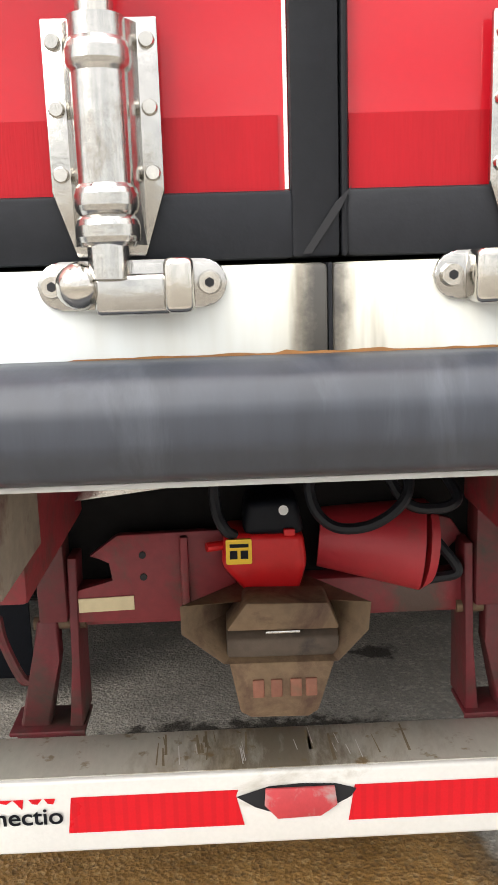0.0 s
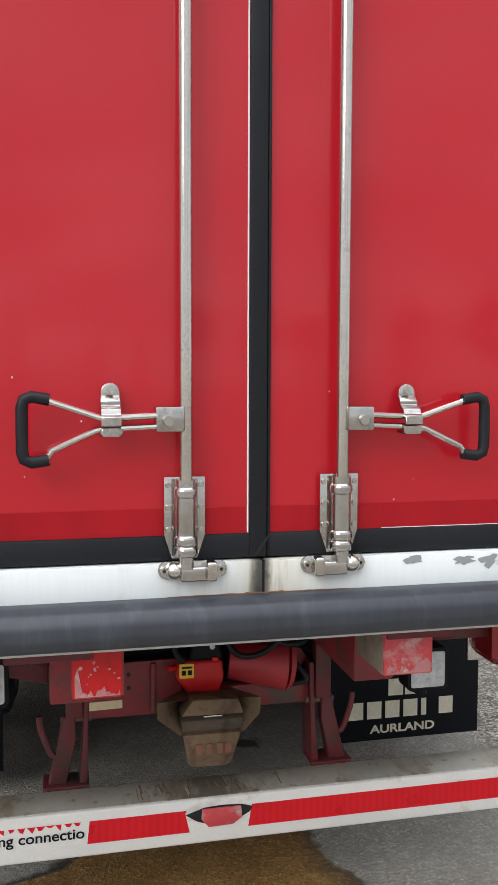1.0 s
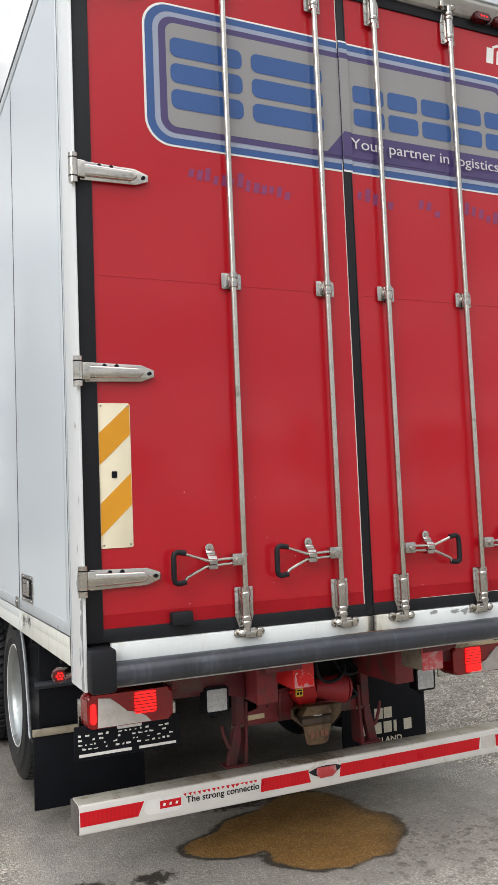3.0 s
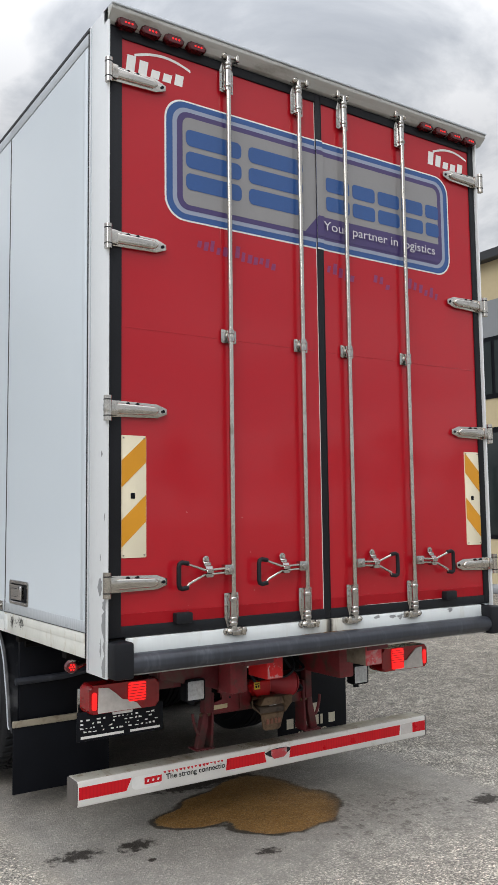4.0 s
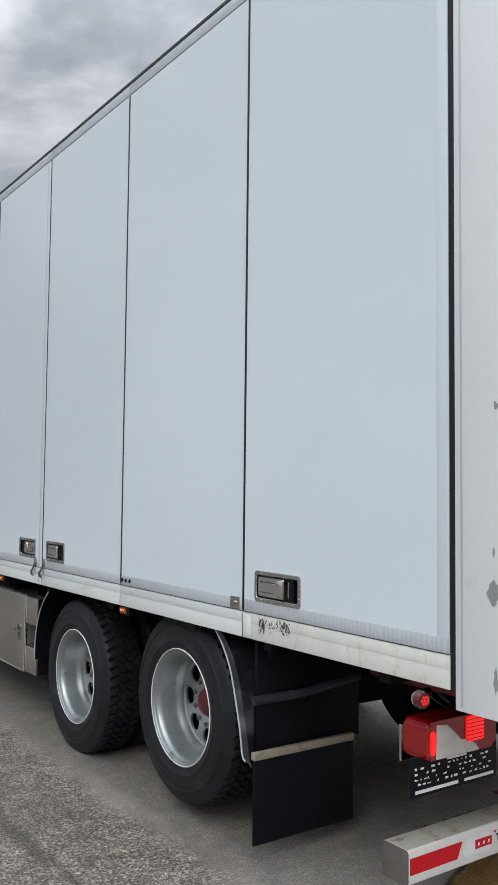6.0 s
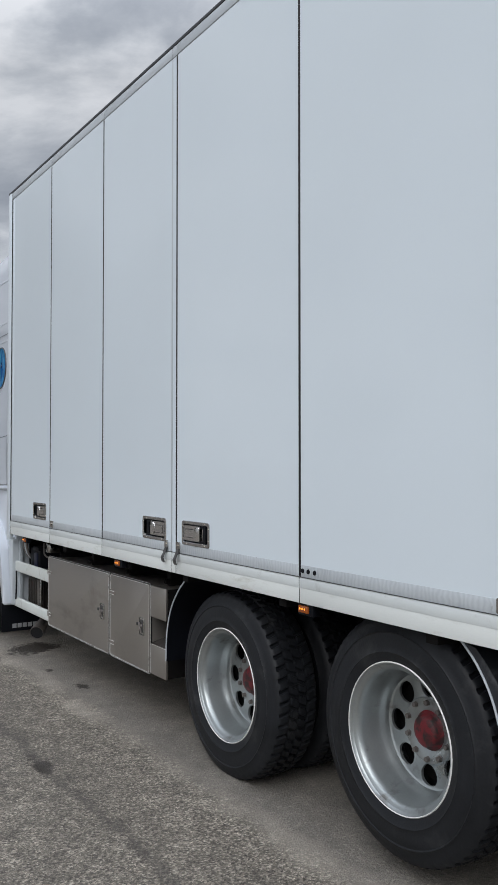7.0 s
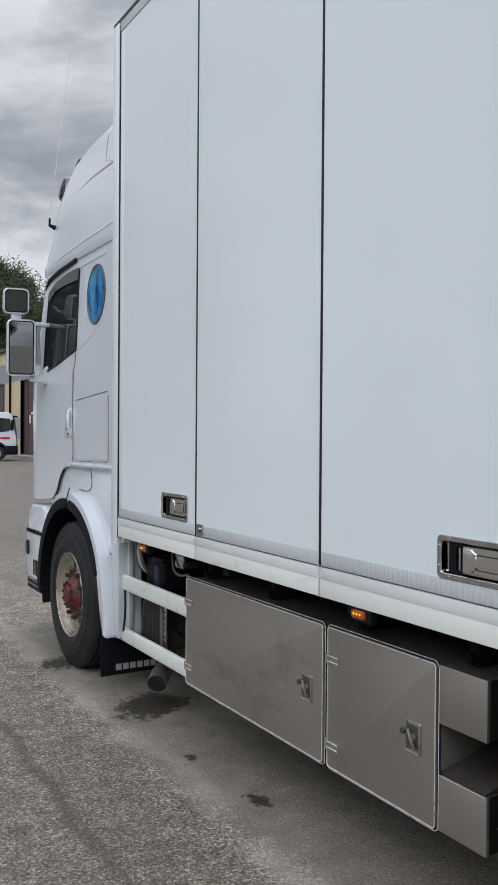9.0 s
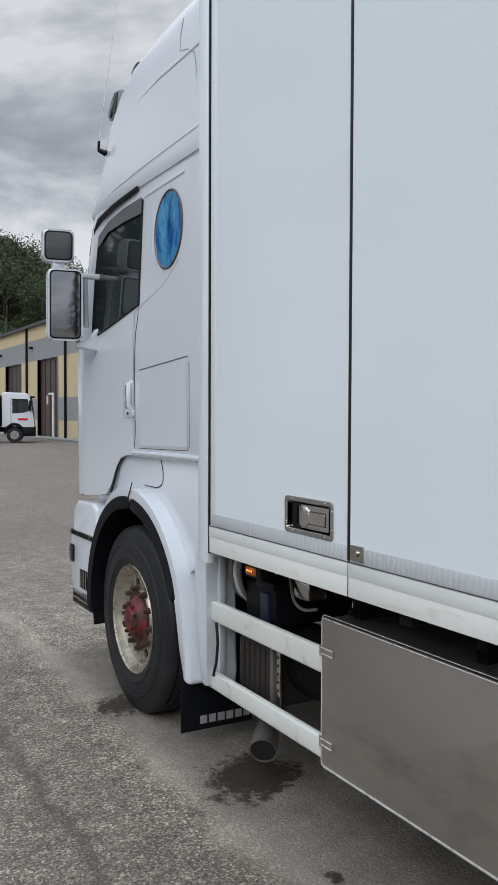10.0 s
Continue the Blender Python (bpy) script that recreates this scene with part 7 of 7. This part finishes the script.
# door skin from the waist down to the wheel arch, carried round the front corner
dy = (8.395, 8.52, 8.62, 8.70, 8.77, 8.86, 9.05, 9.25, 9.40, 9.52, 9.60, 9.66, 9.70)
dz = (1.432, 1.430, 1.400, 1.330, 1.235, 1.172, 1.148, 1.130, 1.128, 1.140, 1.160, 1.19, 1.23)
part("cab_door", flank_patch(([(y, 2.262 - 0.15 * min(1.0, (y - 8.395) / 0.75)) for y in dy], list(zip(dy, dz))), 0.004), M_CAB, cab, "white cab door cut round the wheel arch", smooth=60)
# oval sleeper window
n = 36
ov = [(7.945 + 0.175 * math.cos(2 * math.pi * k / n), 2.640 + 0.203 * math.sin(2 * math.pi * k / n)) for k in range(n)]
bm = B()
bm.faces.new([bm.verts.new(p) for p in flank(ov, 0.004)])
part("oval_window", bm, M_BLUEG, cab, "oval side window with blue film")
part("oval_seal", sweep(B(), flank(ov + ov[:1], 0.003), 0.0065, 6), M_DKST, cab)
# door handle
bm = B()
prism(bm, rrect(8.385, 8.50, 1.655, 1.690, 0.010), "x", CX - 0.012, CX + 0.006, 0.004)
sweep(bm, [(CX - 0.004, 8.41, 1.68), (CX - 0.028, 8.405, 1.72), (CX - 0.030, 8.405, 1.80), (CX - 0.022, 8.42, 1.838), (CX - 0.002, 8.455, 1.846)], 0.014, 8)
part("door_handle", bm, M_CAB, cab, "white pull handle")
part("handle_plate", prism(B(), rrect(8.398, 8.555, 1.650, 1.868, 0.022), "x", CX - 0.009, CX + 0.004, 0.004, 2), M_CAB, cab, "white recessed handle plate")
# no hollow is cut; a grey plate carries its shade
part("handle_shade_plate", prism(B(), rrect(8.428, 8.520, 1.700, 1.838, 0.022), "x", CX - 0.0105, CX + 0.002, 0.001), M_SMOKE, cab, "flat grey plate painted as the shaded hollow behind the handle")
part("door_lock", cyl(B(), (CX - 0.016, 8.462, 1.673), (CX - 0.008, 8.462, 1.673), 0.010, n=12), M_BLACK, cab)
# lower door skirt ahead of the wheel
bm = B()
prism(bm, [(8.60, 1.44), (8.70, 1.36), (8.77, 1.25), (8.86, 1.17), (9.05, 1.145), (9.32, 1.125), (9.36, 1.16), (9.35, 1.44)], "x", CX + 0.016, CX + 0.25, 0.012, 2)
part("door_skirt", bm, M_CAB, cab, "white lower door panel")
part("skirt_shadow", sweep(B(), [(CX + 0.004, 8.57, 1.435), (CX + 0.003, 8.67, 1.355), (CX + 0.003, 8.74, 1.245), (CX + 0.004, 8.79, 1.19)], 0.0065, 6), M_GAP, cab)
part("skirt_corner", prism(B(), [(9.30, 1.13), (9.36, 1.12), (9.36, 1.17)], "x", CX + 0.0, CX + 0.06, 0.003), M_BLACK, cab)

# ---- wheel arch, step and bumper ----
ac = (8.335, 0.50)


def arc(r, a0, a1, n=20, ry=1.0):
    return [(ac[0] + r * ry * math.cos(radians(a0 + (a1 - a0) * k / n)), ac[1] + r * math.sin(radians(a0 + (a1 - a0) * k / n))) for k in range(n + 1)]


bm = B()
prism(bm, [(7.42, 1.43), (7.42, 0.99)] + [p for p in arc(0.70, 150, 25, 16)] + [(9.02, 1.00), (8.92, 1.14), (8.80, 1.24), (8.70, 1.43)], "x", CX + 0.02, CX + 0.12, 0.006)
part("arch_panel", bm, M_CAB, cab, "white panel above the wheel arch")
bm = B()
outer = [(7.53, 0.345), (7.562, 0.54)] + arc(0.752, 166, 62, 13)
innr = arc(0.682, 62, 168, 13) + [(7.638, 0.52), (7.602, 0.345)]
prism(bm, outer + innr, "x", -1.282, -1.02, 0.028, 3)
fender = part("wheel_arch", bm, M_CAB, truck, "white front wheel arch", smooth=50)
part("arch_lip", prism(B(), arc(0.705, 92, -8, 18) + arc(0.632, -8, 92, 18), "x", -1.292, -1.02, 0.020, 4), M_BLACK, fender, "black rubber arch lip")
part("arch_lip", prism(B(), arc(0.700, 93, 160, 13) + arc(0.630, 160, 93, 13), "x", -1.290, -1.02, 0.016, 3), M_BLACK, fender, "black rubber arch lip")
part("arch_split", sweep(B(), [(-1.27, 8.30, 1.285), (-1.289, 8.285, 1.24), (-1.289, 8.31, 1.205), (-1.289, 8.31, 1.165)], 0.004, 6), M_GAP, fender)
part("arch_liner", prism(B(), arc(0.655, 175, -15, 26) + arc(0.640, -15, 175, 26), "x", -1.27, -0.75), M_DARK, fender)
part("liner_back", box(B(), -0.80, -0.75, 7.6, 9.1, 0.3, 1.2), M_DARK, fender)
part("rear_flare", prism(B(), [(7.445, 0.36), (7.50, 0.36), (7.53, 0.55), (7.59, 0.80), (7.58, 1.00), (7.455, 1.00), (7.445, 0.42)], "x", -1.225, -1.06, 0.012, 2), M_STRIP, fender, "grey fender tail behind the wheel")
part("panel_gap", sweep(B(), curve([(CX + 0.018, 8.05, 1.43), (CX + 0.018, 8.02, 1.36), (CX + 0.018, 8.03, 1.30), (CX + 0.016, 8.10, 1.27), (CX + 0.016, 8.28, 1.27)], 4), 0.0025, 6), M_GAP, cab)
bm = B()
prism(bm, [(9.00, 1.06), (8.985, 0.88), (8.99, 0.60), (9.02, 0.34), (9.42, 0.34), (9.53, 0.50), (9.58, 0.70), (9.55, 0.84), (9.46, 0.86), (9.49, 1.02), (9.40, 1.085), (9.10, 1.09)], "x", -1.238, -0.9, 0.02, 3)
bump = part("bumper_corner", bm, M_CAB, truck, "white bumper corner with steps")
part("front_bumper", box(B(), -0.95, 0.95, 9.2, 9.85, 0.33, 1.42, 0.06, 3), M_CAB, truck, "white front bumper and grille")
part("step_tread", box(B(), -1.2480, -1.0, 9.02, 9.53, 0.842, 0.878, 0.004), M_ZINC, bump, "grey checker step tread")
for k in range(12):
    part("tread_bar", box(B(), -1.2510, -1.2440, 9.03 + k * .041, 9.05 + k * .041, 0.846, 0.874), M_BLACK, bump)
# dark plate on the bumper face imitates the shade of a step recess
part("step_dark_plate", box(B(), -1.2440, -1.2260, 9.06, 9.34, 0.50, 0.625, 0.004), M_DARK, bump)
for k in range(7):
    part("tread_bar", box(B(), -1.2500, -1.2380, 9.07 + k * .038, 9.085 + k * .038, 0.505, 0.62), M_ZINC, bump)
part("step_tread", box(B(), -1.2610, -1.05, 9.03, 9.44, 0.385, 0.475, 0.004), M_ZINC, bump, "grey perforated lower step")
for k in range(10):
    for j in range(2):
        part("tread_hole", box(B(), -1.2635, -1.2560, 9.045 + k * .039, 9.065 + k * .039, 0.395 + j * .04, 0.42 + j * .04), M_GAP, bump)
part("corner_lamp", prism(B(), rrect(9.475, 9.545, 0.66, 0.76, 0.015), "x", -1.2510, -1.2310, 0.004), M_GLASS, bump, "small smoked corner lamp")
part("lamp_frame", prism(B(), rrect(9.465, 9.555, 0.65, 0.77, 0.018), "x", -1.2440, -1.2280, 0.004), M_BLACK, bump)


# ---- mirrors ----
def mirror_head(cx, cy, z0, z1, w, depth, label, tip, glass):
    zc = (z0 + z1) / 2
    turn = Matrix.Translation((cx, cy, zc)) @ Matrix.Rotation(radians(-10), 4, "Z") @ Matrix.Rotation(radians(tip), 4, "X") @ Matrix.Translation((0, 0, -zc))
    bm = B()
    prism(bm, rrect(-w / 2, w / 2, z0, z1, 0.035, 6), "y", 0.0, depth, 0.018, 3)
    bmesh.ops.transform(bm, matrix=turn, verts=bm.verts)
    h = part("mirror", bm, M_CAB, cab, label, smooth=60)
    bm = B()
    prism(bm, rrect(-w / 2 + .012, w / 2 - .012, z0 + .012, z1 - .012, 0.028, 6), "y", -0.004, 0.004, 0.001)
    bmesh.ops.transform(bm, matrix=turn, verts=bm.verts)
    part("mirror_rim", bm, M_BLACK, cab)
    bm = B()
    sheet(bm, rrect(-w / 2 + .020, w / 2 - .020, z0 + .020, z1 - .020, 0.024, 6), "y", -0.0055)
    bmesh.ops.transform(bm, matrix=turn, verts=bm.verts)
    part("mirror_glass", bm, glass, cab, "mirror glass")


mirror_head(-1.440, 8.99, 2.125, 2.568, 0.215, 0.10, "tall white door mirror", 2.9, M_MIRROR)
mirror_head(-1.470, 9.03, 2.615, 2.815, 0.195, 0.11, "white wide-angle mirror", 5.0, M_MIRROR2)
part("mirror_arm", box(B(), -1.37, -1.13, 9.02, 9.07, 2.525, 2.560, 0.010), M_CAB, cab, "white mirror arm")
part("mirror_arm", prism(B(), [(-1.36, 2.090), (-1.17, 2.060), (-1.15, 2.090), (-1.17, 2.215), (-1.225, 2.215), (-1.26, 2.135), (-1.36, 2.125)], "y", 9.02, 9.09, 0.012, 3), M_CAB, cab, "white mirror foot")
part("mirror_post", sweep(B(), [(-1.295, 9.05, 2.53), (-1.285, 9.06, 2.22)], 0.018, 10), M_CAB, cab)
part("mirror_neck", box(B(), -1.50, -1.42, 9.05, 9.10, 2.55, 2.63, 0.012), M_CAB, cab)
part("sun_visor", prism(B(), [(9.42, 2.98), (9.52, 2.91), (9.56, 2.76), (9.53, 2.75), (9.49, 2.86), (9.40, 2.93)], "x", -1.04, 1.04, 0.008), M_GLASS, cab, "dark sun visor")
part("visor_end", prism(B(), [(9.22, 2.96), (9.42, 2.94), (9.50, 2.76), (9.46, 2.74), (9.38, 2.86), (9.22, 2.90)], "x", -1.12, -1.03, 0.012), M_BLACK, cab, "black visor end")
part("windscreen", box(B(), -1.0, 1.0, 9.60, 9.66, 2.1, 2.75, 0.02), M_GLASS, cab)


# ---- warehouse across the yard ----
wh = thing("warehouse", "long warehouse rendered in pale yellow with grey bands and dark doors", "building", (13.0, 40.0, -0.02))


def wbox(name, x0, x1, y0, y1, z0, z1, m, label="", b=0.0, parent=None):
    return part(name, box(B(), x0 - 13.0, x1 - 13.0, y0 - 40.0, y1 - 40.0, z0, z1, b), m, parent or wh, label)


W0, W1, WH = 8.2, 104.0, 8.05
openings = [(y, y + 5.0) for y in (20.4, 34.2, 44.0, 58.3, 67.9, 77.6, 87.3)]
edges = [W0] + [v for o in openings for v in o] + [W1]
for a, c in zip(edges[::2], edges[1::2]):
    wbox("wall", 13.0, 13.4, a, c, 1.25, 2.75, M_WALLG, "grey render band")
    wbox("wall", 13.0, 13.4, a, c, 0.0, 1.25, M_WALLY, "pale yellow render")
    wbox("wall", 13.0, 13.4, a, c, 2.75, 5.47, M_WALLY, "pale yellow render")
wbox("wall", 13.0, 13.4, W0, W1, 5.47, 6.95, M_WALLG, "grey render band over the doors")
wbox("wall", 13.0, 13.4, W0, W1, 6.95, WH - 0.15, M_WALLY, "pale yellow upper wall")
wbox("gable_wall", 13.4, 20.0, W0, W0 + 0.4, 0, WH - 0.15, M_WALLY, "pale yellow gable wall")
wbox("gable_wall", 13.4, 20.0, W1 - 0.4, W1, 0, WH - 0.15, M_WALLY)
wbox("roof", 12.75, 20.2, W0 - 0.2, W1 + 0.2, WH - 0.15, WH + 0.06, M_ROOF, "dark flat roof edge")
for a, c in openings:
    dr = wbox("loading_door", 13.22, 13.30, a, c, 0.0, 5.47, M_DOORB, "dark brown folding loading door")
    for q in range(1, 4):
        yq = a + (c - a) * q / 4
        wbox("door_leaf_gap", 13.20, 13.23, yq - 0.03, yq + 0.03, 0.05, 5.4, M_GAP, parent=dr)
    for yq in (a + 1.7, a + 3.1):
        wbox("door_pane", 13.20, 13.23, yq, yq + 0.35, 2.35, 2.95, M_CLEAR, parent=dr)
    wbox("door_reveal", 12.97, 13.30, a - 0.12, a, 0.0, 5.50, M_WALLG)
    wbox("door_reveal", 12.97, 13.30, c, c + 0.12, 0.0, 5.50, M_WALLG)
    wbox("wall_lamp", 12.75, 13.0, c + 1.2, c + 1.5, 6.35, 6.5, M_BLACK, "small dark wall lamp", 0.02)
for y in (27.5, 41.0, 56.4, 66.0, 75.7, 85.4):
    part("downpipe", cyl(B(), (-0.09, y - 40, 0.0), (-0.09, y - 40, WH - 0.1), 0.085, n=10), M_BLACK, wh, "black downpipe")
for y in (8.75, 12.0, 15.5, 25.0, 31.0):
    wd = wbox("window", 12.98, 13.03, y, y + 1.9, 4.55, 6.05, M_BLACK, "upper window in a dark frame")
    wbox("window_pane", 12.965, 12.99, y + 0.1, y + 0.9, 4.66, 5.94, M_GLASS, parent=wd)
    wbox("window_pane", 12.965, 12.99, y + 1.0, y + 1.8, 4.66, 5.94, M_GLASS, parent=wd)
    wd = wbox("window", 12.98, 13.03, y, y + 1.9, 1.2, 3.85, M_BLACK, "tall ground floor window")
    wbox("window_pane", 12.965, 12.99, y + 0.1, y + 1.8, 1.3, 3.72, M_GLASS, parent=wd)
wbox("door_frame", 12.9, 13.0, 59.2, 59.35, 0.0, 3.1, M_WHITEP, "white steel guard frame")
wbox("door_frame", 12.9, 13.0, 59.35, 60.2, 2.98, 3.1, M_WHITEP)
wbox("kerb", 12.2, 13.0, W0, W1, 0.0, 0.14, M_WALLG, "low concrete kerb", 0.02)


# ---- small truck parked before the warehouse ----
def parked_truck():
    t = thing("parked_truck", "small white flatbed truck parked by the warehouse", "truck")
    prof = [(0.0, 0.55), (0.0, 1.15), (0.06, 1.60), (0.24, 2.74), (0.42, 2.88), (1.75, 2.92), (1.80, 2.80), (1.80, 0.90), (1.55, 0.90), (1.42, 1.10), (1.10, 1.18), (0.80, 1.08), (0.66, 0.80), (0.62, 0.55)]
    c = part("cab", prism(B(), prof, "y", -1.1, 1.1, 0.05, 3), M_CAB, t, "white cab")
    for y in (-1.105, 1.105):
        part("side_window", prism(B(), [(0.26, 1.86), (0.36, 2.52), (1.22, 2.56), (1.22, 1.70), (0.60, 1.74)], "y", y - 0.006, y + 0.006), M_GLASS, c)
        part("name_bar", prism(B(), [(0.36, 1.30), (0.92, 1.30), (0.92, 1.42), (0.36, 1.42)], "y", y - 0.006, y + 0.006), M_TAPE, c, "red lettering shown as a plain bar")
        part("door_gap", prism(B(), [(1.28, 1.0), (1.31, 1.0), (1.31, 2.6), (1.28, 2.6)], "y", y - 0.004, y + 0.004), M_GAP, c)
        part("mirror", box(B(), 0.15, 0.30, y - .22 if y < 0 else y + .05, y - .05 if y < 0 else y + .22, 1.85, 2.45, 0.03), M_BLACK, c)
    part("windscreen", prism(B(), [(0.03, 1.60), (0.06, 1.60), (0.23, 2.64), (0.20, 2.64)], "y", -1.0, 1.0), M_GLASS, c)
    part("bumper", box(B(), -0.05, 0.66, -1.12, 1.12, 0.38, 0.92, 0.04), M_BLACK, t, "black plastic bumper")
    for y in (-1.11, 1.06):
        part("wheel_arch", prism(B(), [(1.10 + .60 * math.cos(a), 0.50 + .66 * math.sin(a)) for a in (math.pi * k / 12 for k in range(13))] + [(1.10 + .48 * math.cos(a), 0.50 + .52 * math.sin(a)) for a in (math.pi * (12 - k) / 12 for k in range(13))], "y", y, y + 0.05), M_BLACK, t)
    part("visor", box(B(), -0.02, 0.35, -1.0, 1.0, 2.62, 2.70, 0.02), M_BLACK, t)
    part("chassis", box(B(), 0.7, 6.2, -0.45, 0.45, 0.62, 0.92, 0.02), M_DARK, t)
    part("load_body", box(B(), 1.95, 6.3, -1.2, 1.2, 0.95, 2.55, 0.03), M_DARK, t, "dark load body")
    part("body_frame", box(B(), 1.88, 1.95, -1.2, 1.2, 0.95, 2.75, 0.02), M_BLACK, t)
    for x in (1.10, 5.0):
        for y in (-1.08, 0.80):
            w = part("wheel", cyl(B(), (x, y, 0.45), (x, y + 0.28, 0.45), 0.45, n=28), M_TYRE, t)
            part("rim", cyl(B(), (x, y - 0.012, 0.45), (x, y + 0.292, 0.45), 0.25, n=24), M_RIM, w)
            part("hub", cyl(B(), (x, y - 0.05, 0.45), (x, y + 0.33, 0.45), 0.09, n=16), M_ZINC, w)
    return t


pt = parked_truck()
pt.matrix_basis = pose(10.15, 53.4, -0.02, 0, 0, 163.5)


# ---- trees ----
def leafy_tree(seed, height, spread):
    rnd = random.Random(seed)
    t = thing("tree", "tall broadleaf tree with uneven green crown", "tree", group="trees behind the warehouse")
    bm = B()
    top = Vector((rnd.uniform(-.5, .5), rnd.uniform(-.5, .5), height * .8))
    pts = [Vector((0, 0, 0)), Vector((0.1, 0, height * .25)), top * .6 + Vector((.3, .1, 0)), top]
    rr = (height * .022, height * .018, height * .011, height * .004)
    for (a, ra), (b, rb) in zip(zip(pts, rr), zip(pts[1:], rr[1:])):
        cyl(bm, a, b, ra, rb, 9)
    limbs = []
    for k in range(15):
        z = height * rnd.uniform(.22, .80)
        a = rnd.uniform(0, 2 * math.pi)
        l = spread * rnd.uniform(.45, .95) * (1.1 - .55 * z / height)
        p0 = Vector((0, 0, z))
        p1 = p0 + Vector((l * math.cos(a), l * math.sin(a), l * rnd.uniform(.3, .9)))
        cyl(bm, p0, p1, height * .008, height * .002, 6)
        limbs.append((p0, p1))
    part("trunk", bm, M_BARK, t, "grey-brown trunk with limbs")
    verts, faces = [], []
    for k in range(64):
        p0, p1 = rnd.choice(limbs)
        cpt = p0.lerp(p1, rnd.uniform(.55, 1.1)) + Vector((rnd.gauss(0, .5), rnd.gauss(0, .5), rnd.gauss(.3, .7)))
        if k < 8:
            cpt = Vector((rnd.gauss(0, .6), rnd.gauss(0, .6), height * rnd.uniform(.78, .98)))
        cr = rnd.uniform(.55, 1.25) * spread / 4.2
        for q in range(430):
            d = Vector((rnd.gauss(0, 1), rnd.gauss(0, 1), rnd.gauss(0, .8)))
            d *= min(1.0, 1.5 / d.length)
            p = cpt + d * cr * .62
            s = rnd.uniform(.045, .10)
            u = Vector((rnd.gauss(0, 1), rnd.gauss(0, 1), rnd.gauss(0, 1))).normalized()
            v = u.cross(Vector((rnd.gauss(0, 1), rnd.gauss(0, 1), rnd.gauss(0, 1)))).normalized()
            i = len(verts)
            verts += [p - u * s * 1.5, p + v * s, p + u * s * 1.5, p - v * s]
            faces.append((i, i + 1, i + 2, i + 3))
    me = bpy.data.meshes.new("crown")
    me.from_pydata(verts, [], faces)
    me.materials.append(M_LEAF)
    o = new("crown", me)
    o.parent = t
    tagged(o, "loose crown of small green leaves", kind="stuff")
    return t


def fir_tree(seed, height):
    rnd = random.Random(seed)
    t = thing("fir_tree", "tall dark pointed fir tree", "tree", group="firs beyond the yard")
    part("trunk", cyl(B(), (0, 0, 0), (0, 0, height), height * .016, 0.02, 9), M_BARK, t)
    verts, faces = [], []
    z = height * .10
    while z < height * .99:
        l = (1 - z / height) * height * .20 + .15
        for k in range(9):
            a = rnd.uniform(0, 2 * math.pi)
            ll = l * rnd.uniform(.7, 1.1)
            for q in range(16):
                f = rnd.uniform(.1, 1)
                p = Vector((math.cos(a) * ll * f + rnd.gauss(0, .12), math.sin(a) * ll * f + rnd.gauss(0, .12), z - ll * f * .35 + rnd.gauss(0, .10)))
                u = Vector((math.cos(a + rnd.uniform(-.8, .8)), math.sin(a + rnd.uniform(-.8, .8)), -.5)) * rnd.uniform(.12, .28)
                v = Vector((-u.y, u.x, rnd.uniform(-.1, .1))) * .4
                i = len(verts)
                verts += [p - u, p + v, p + u, p - v]
                faces.append((i, i + 1, i + 2, i + 3))
        z += height * .022
    me = bpy.data.meshes.new("crown")
    me.from_pydata(verts, [], faces)
    me.materials.append(M_LEAFD)
    o = new("crown", me)
    o.parent = t
    tagged(o, "dark drooping needles", kind="stuff")
    return t


random.seed(17)
kinds = [leafy_tree(1, 20, 6.4), leafy_tree(2, 21.5, 6.0), leafy_tree(3, 19, 6.6)]
# place and size of each tree
spots = [(21.5, 110, 1.14), (25.5, 112, 1.06), (30, 113, 0.98), (18.5, 116, 1.2), (23.5, 120, 1.2), (28, 121, 1.1), (33, 119, 1.0), (15, 122, 1.22), (20, 127, 1.25), (26, 129, 1.2), (36, 112, 0.9), (31, 127, 1.1),
         (24, 100, 0.82), (28, 103, 0.86), (32.5, 105, 0.86), (12, 128, 1.2), (37, 122, 1.0), (17, 133, 1.3)]
for i, (x, y, k) in enumerate(spots):
    m = pose(x, y, -0.02, 0, 0, random.uniform(0, 360)) @ Matrix.Scale(k, 4)
    if i < 3:
        kinds[i].matrix_basis = m
    else:
        copy_thing(kinds[i % 3], m)
firs = [fir_tree(5, 17), fir_tree(6, 20)]
for i in range(16):
    m = pose(-9.5 - i * 0.85 + random.uniform(-.5, .5), 50 - i * 0.35 + random.uniform(-2.5, 2.5), -0.02, 0, 0, random.uniform(0, 360)) @ Matrix.Scale(random.uniform(0.8, 1.1), 4)
    if i < 2:
        firs[i].matrix_basis = m
    else:
        copy_thing(firs[i % 2], m)

for i in range(70):
    a = radians(118 + i * 3.83 + random.uniform(-1.5, 1.5))
    r = random.uniform(170, 210)
    x, y = r * math.sin(a), 5 + r * math.cos(a)
    if abs(x - 16) < 9 and y > 0:
        continue
    copy_thing(random.choice(kinds + firs), pose(x, y, -0.02, 0, 0, random.uniform(0, 360)))
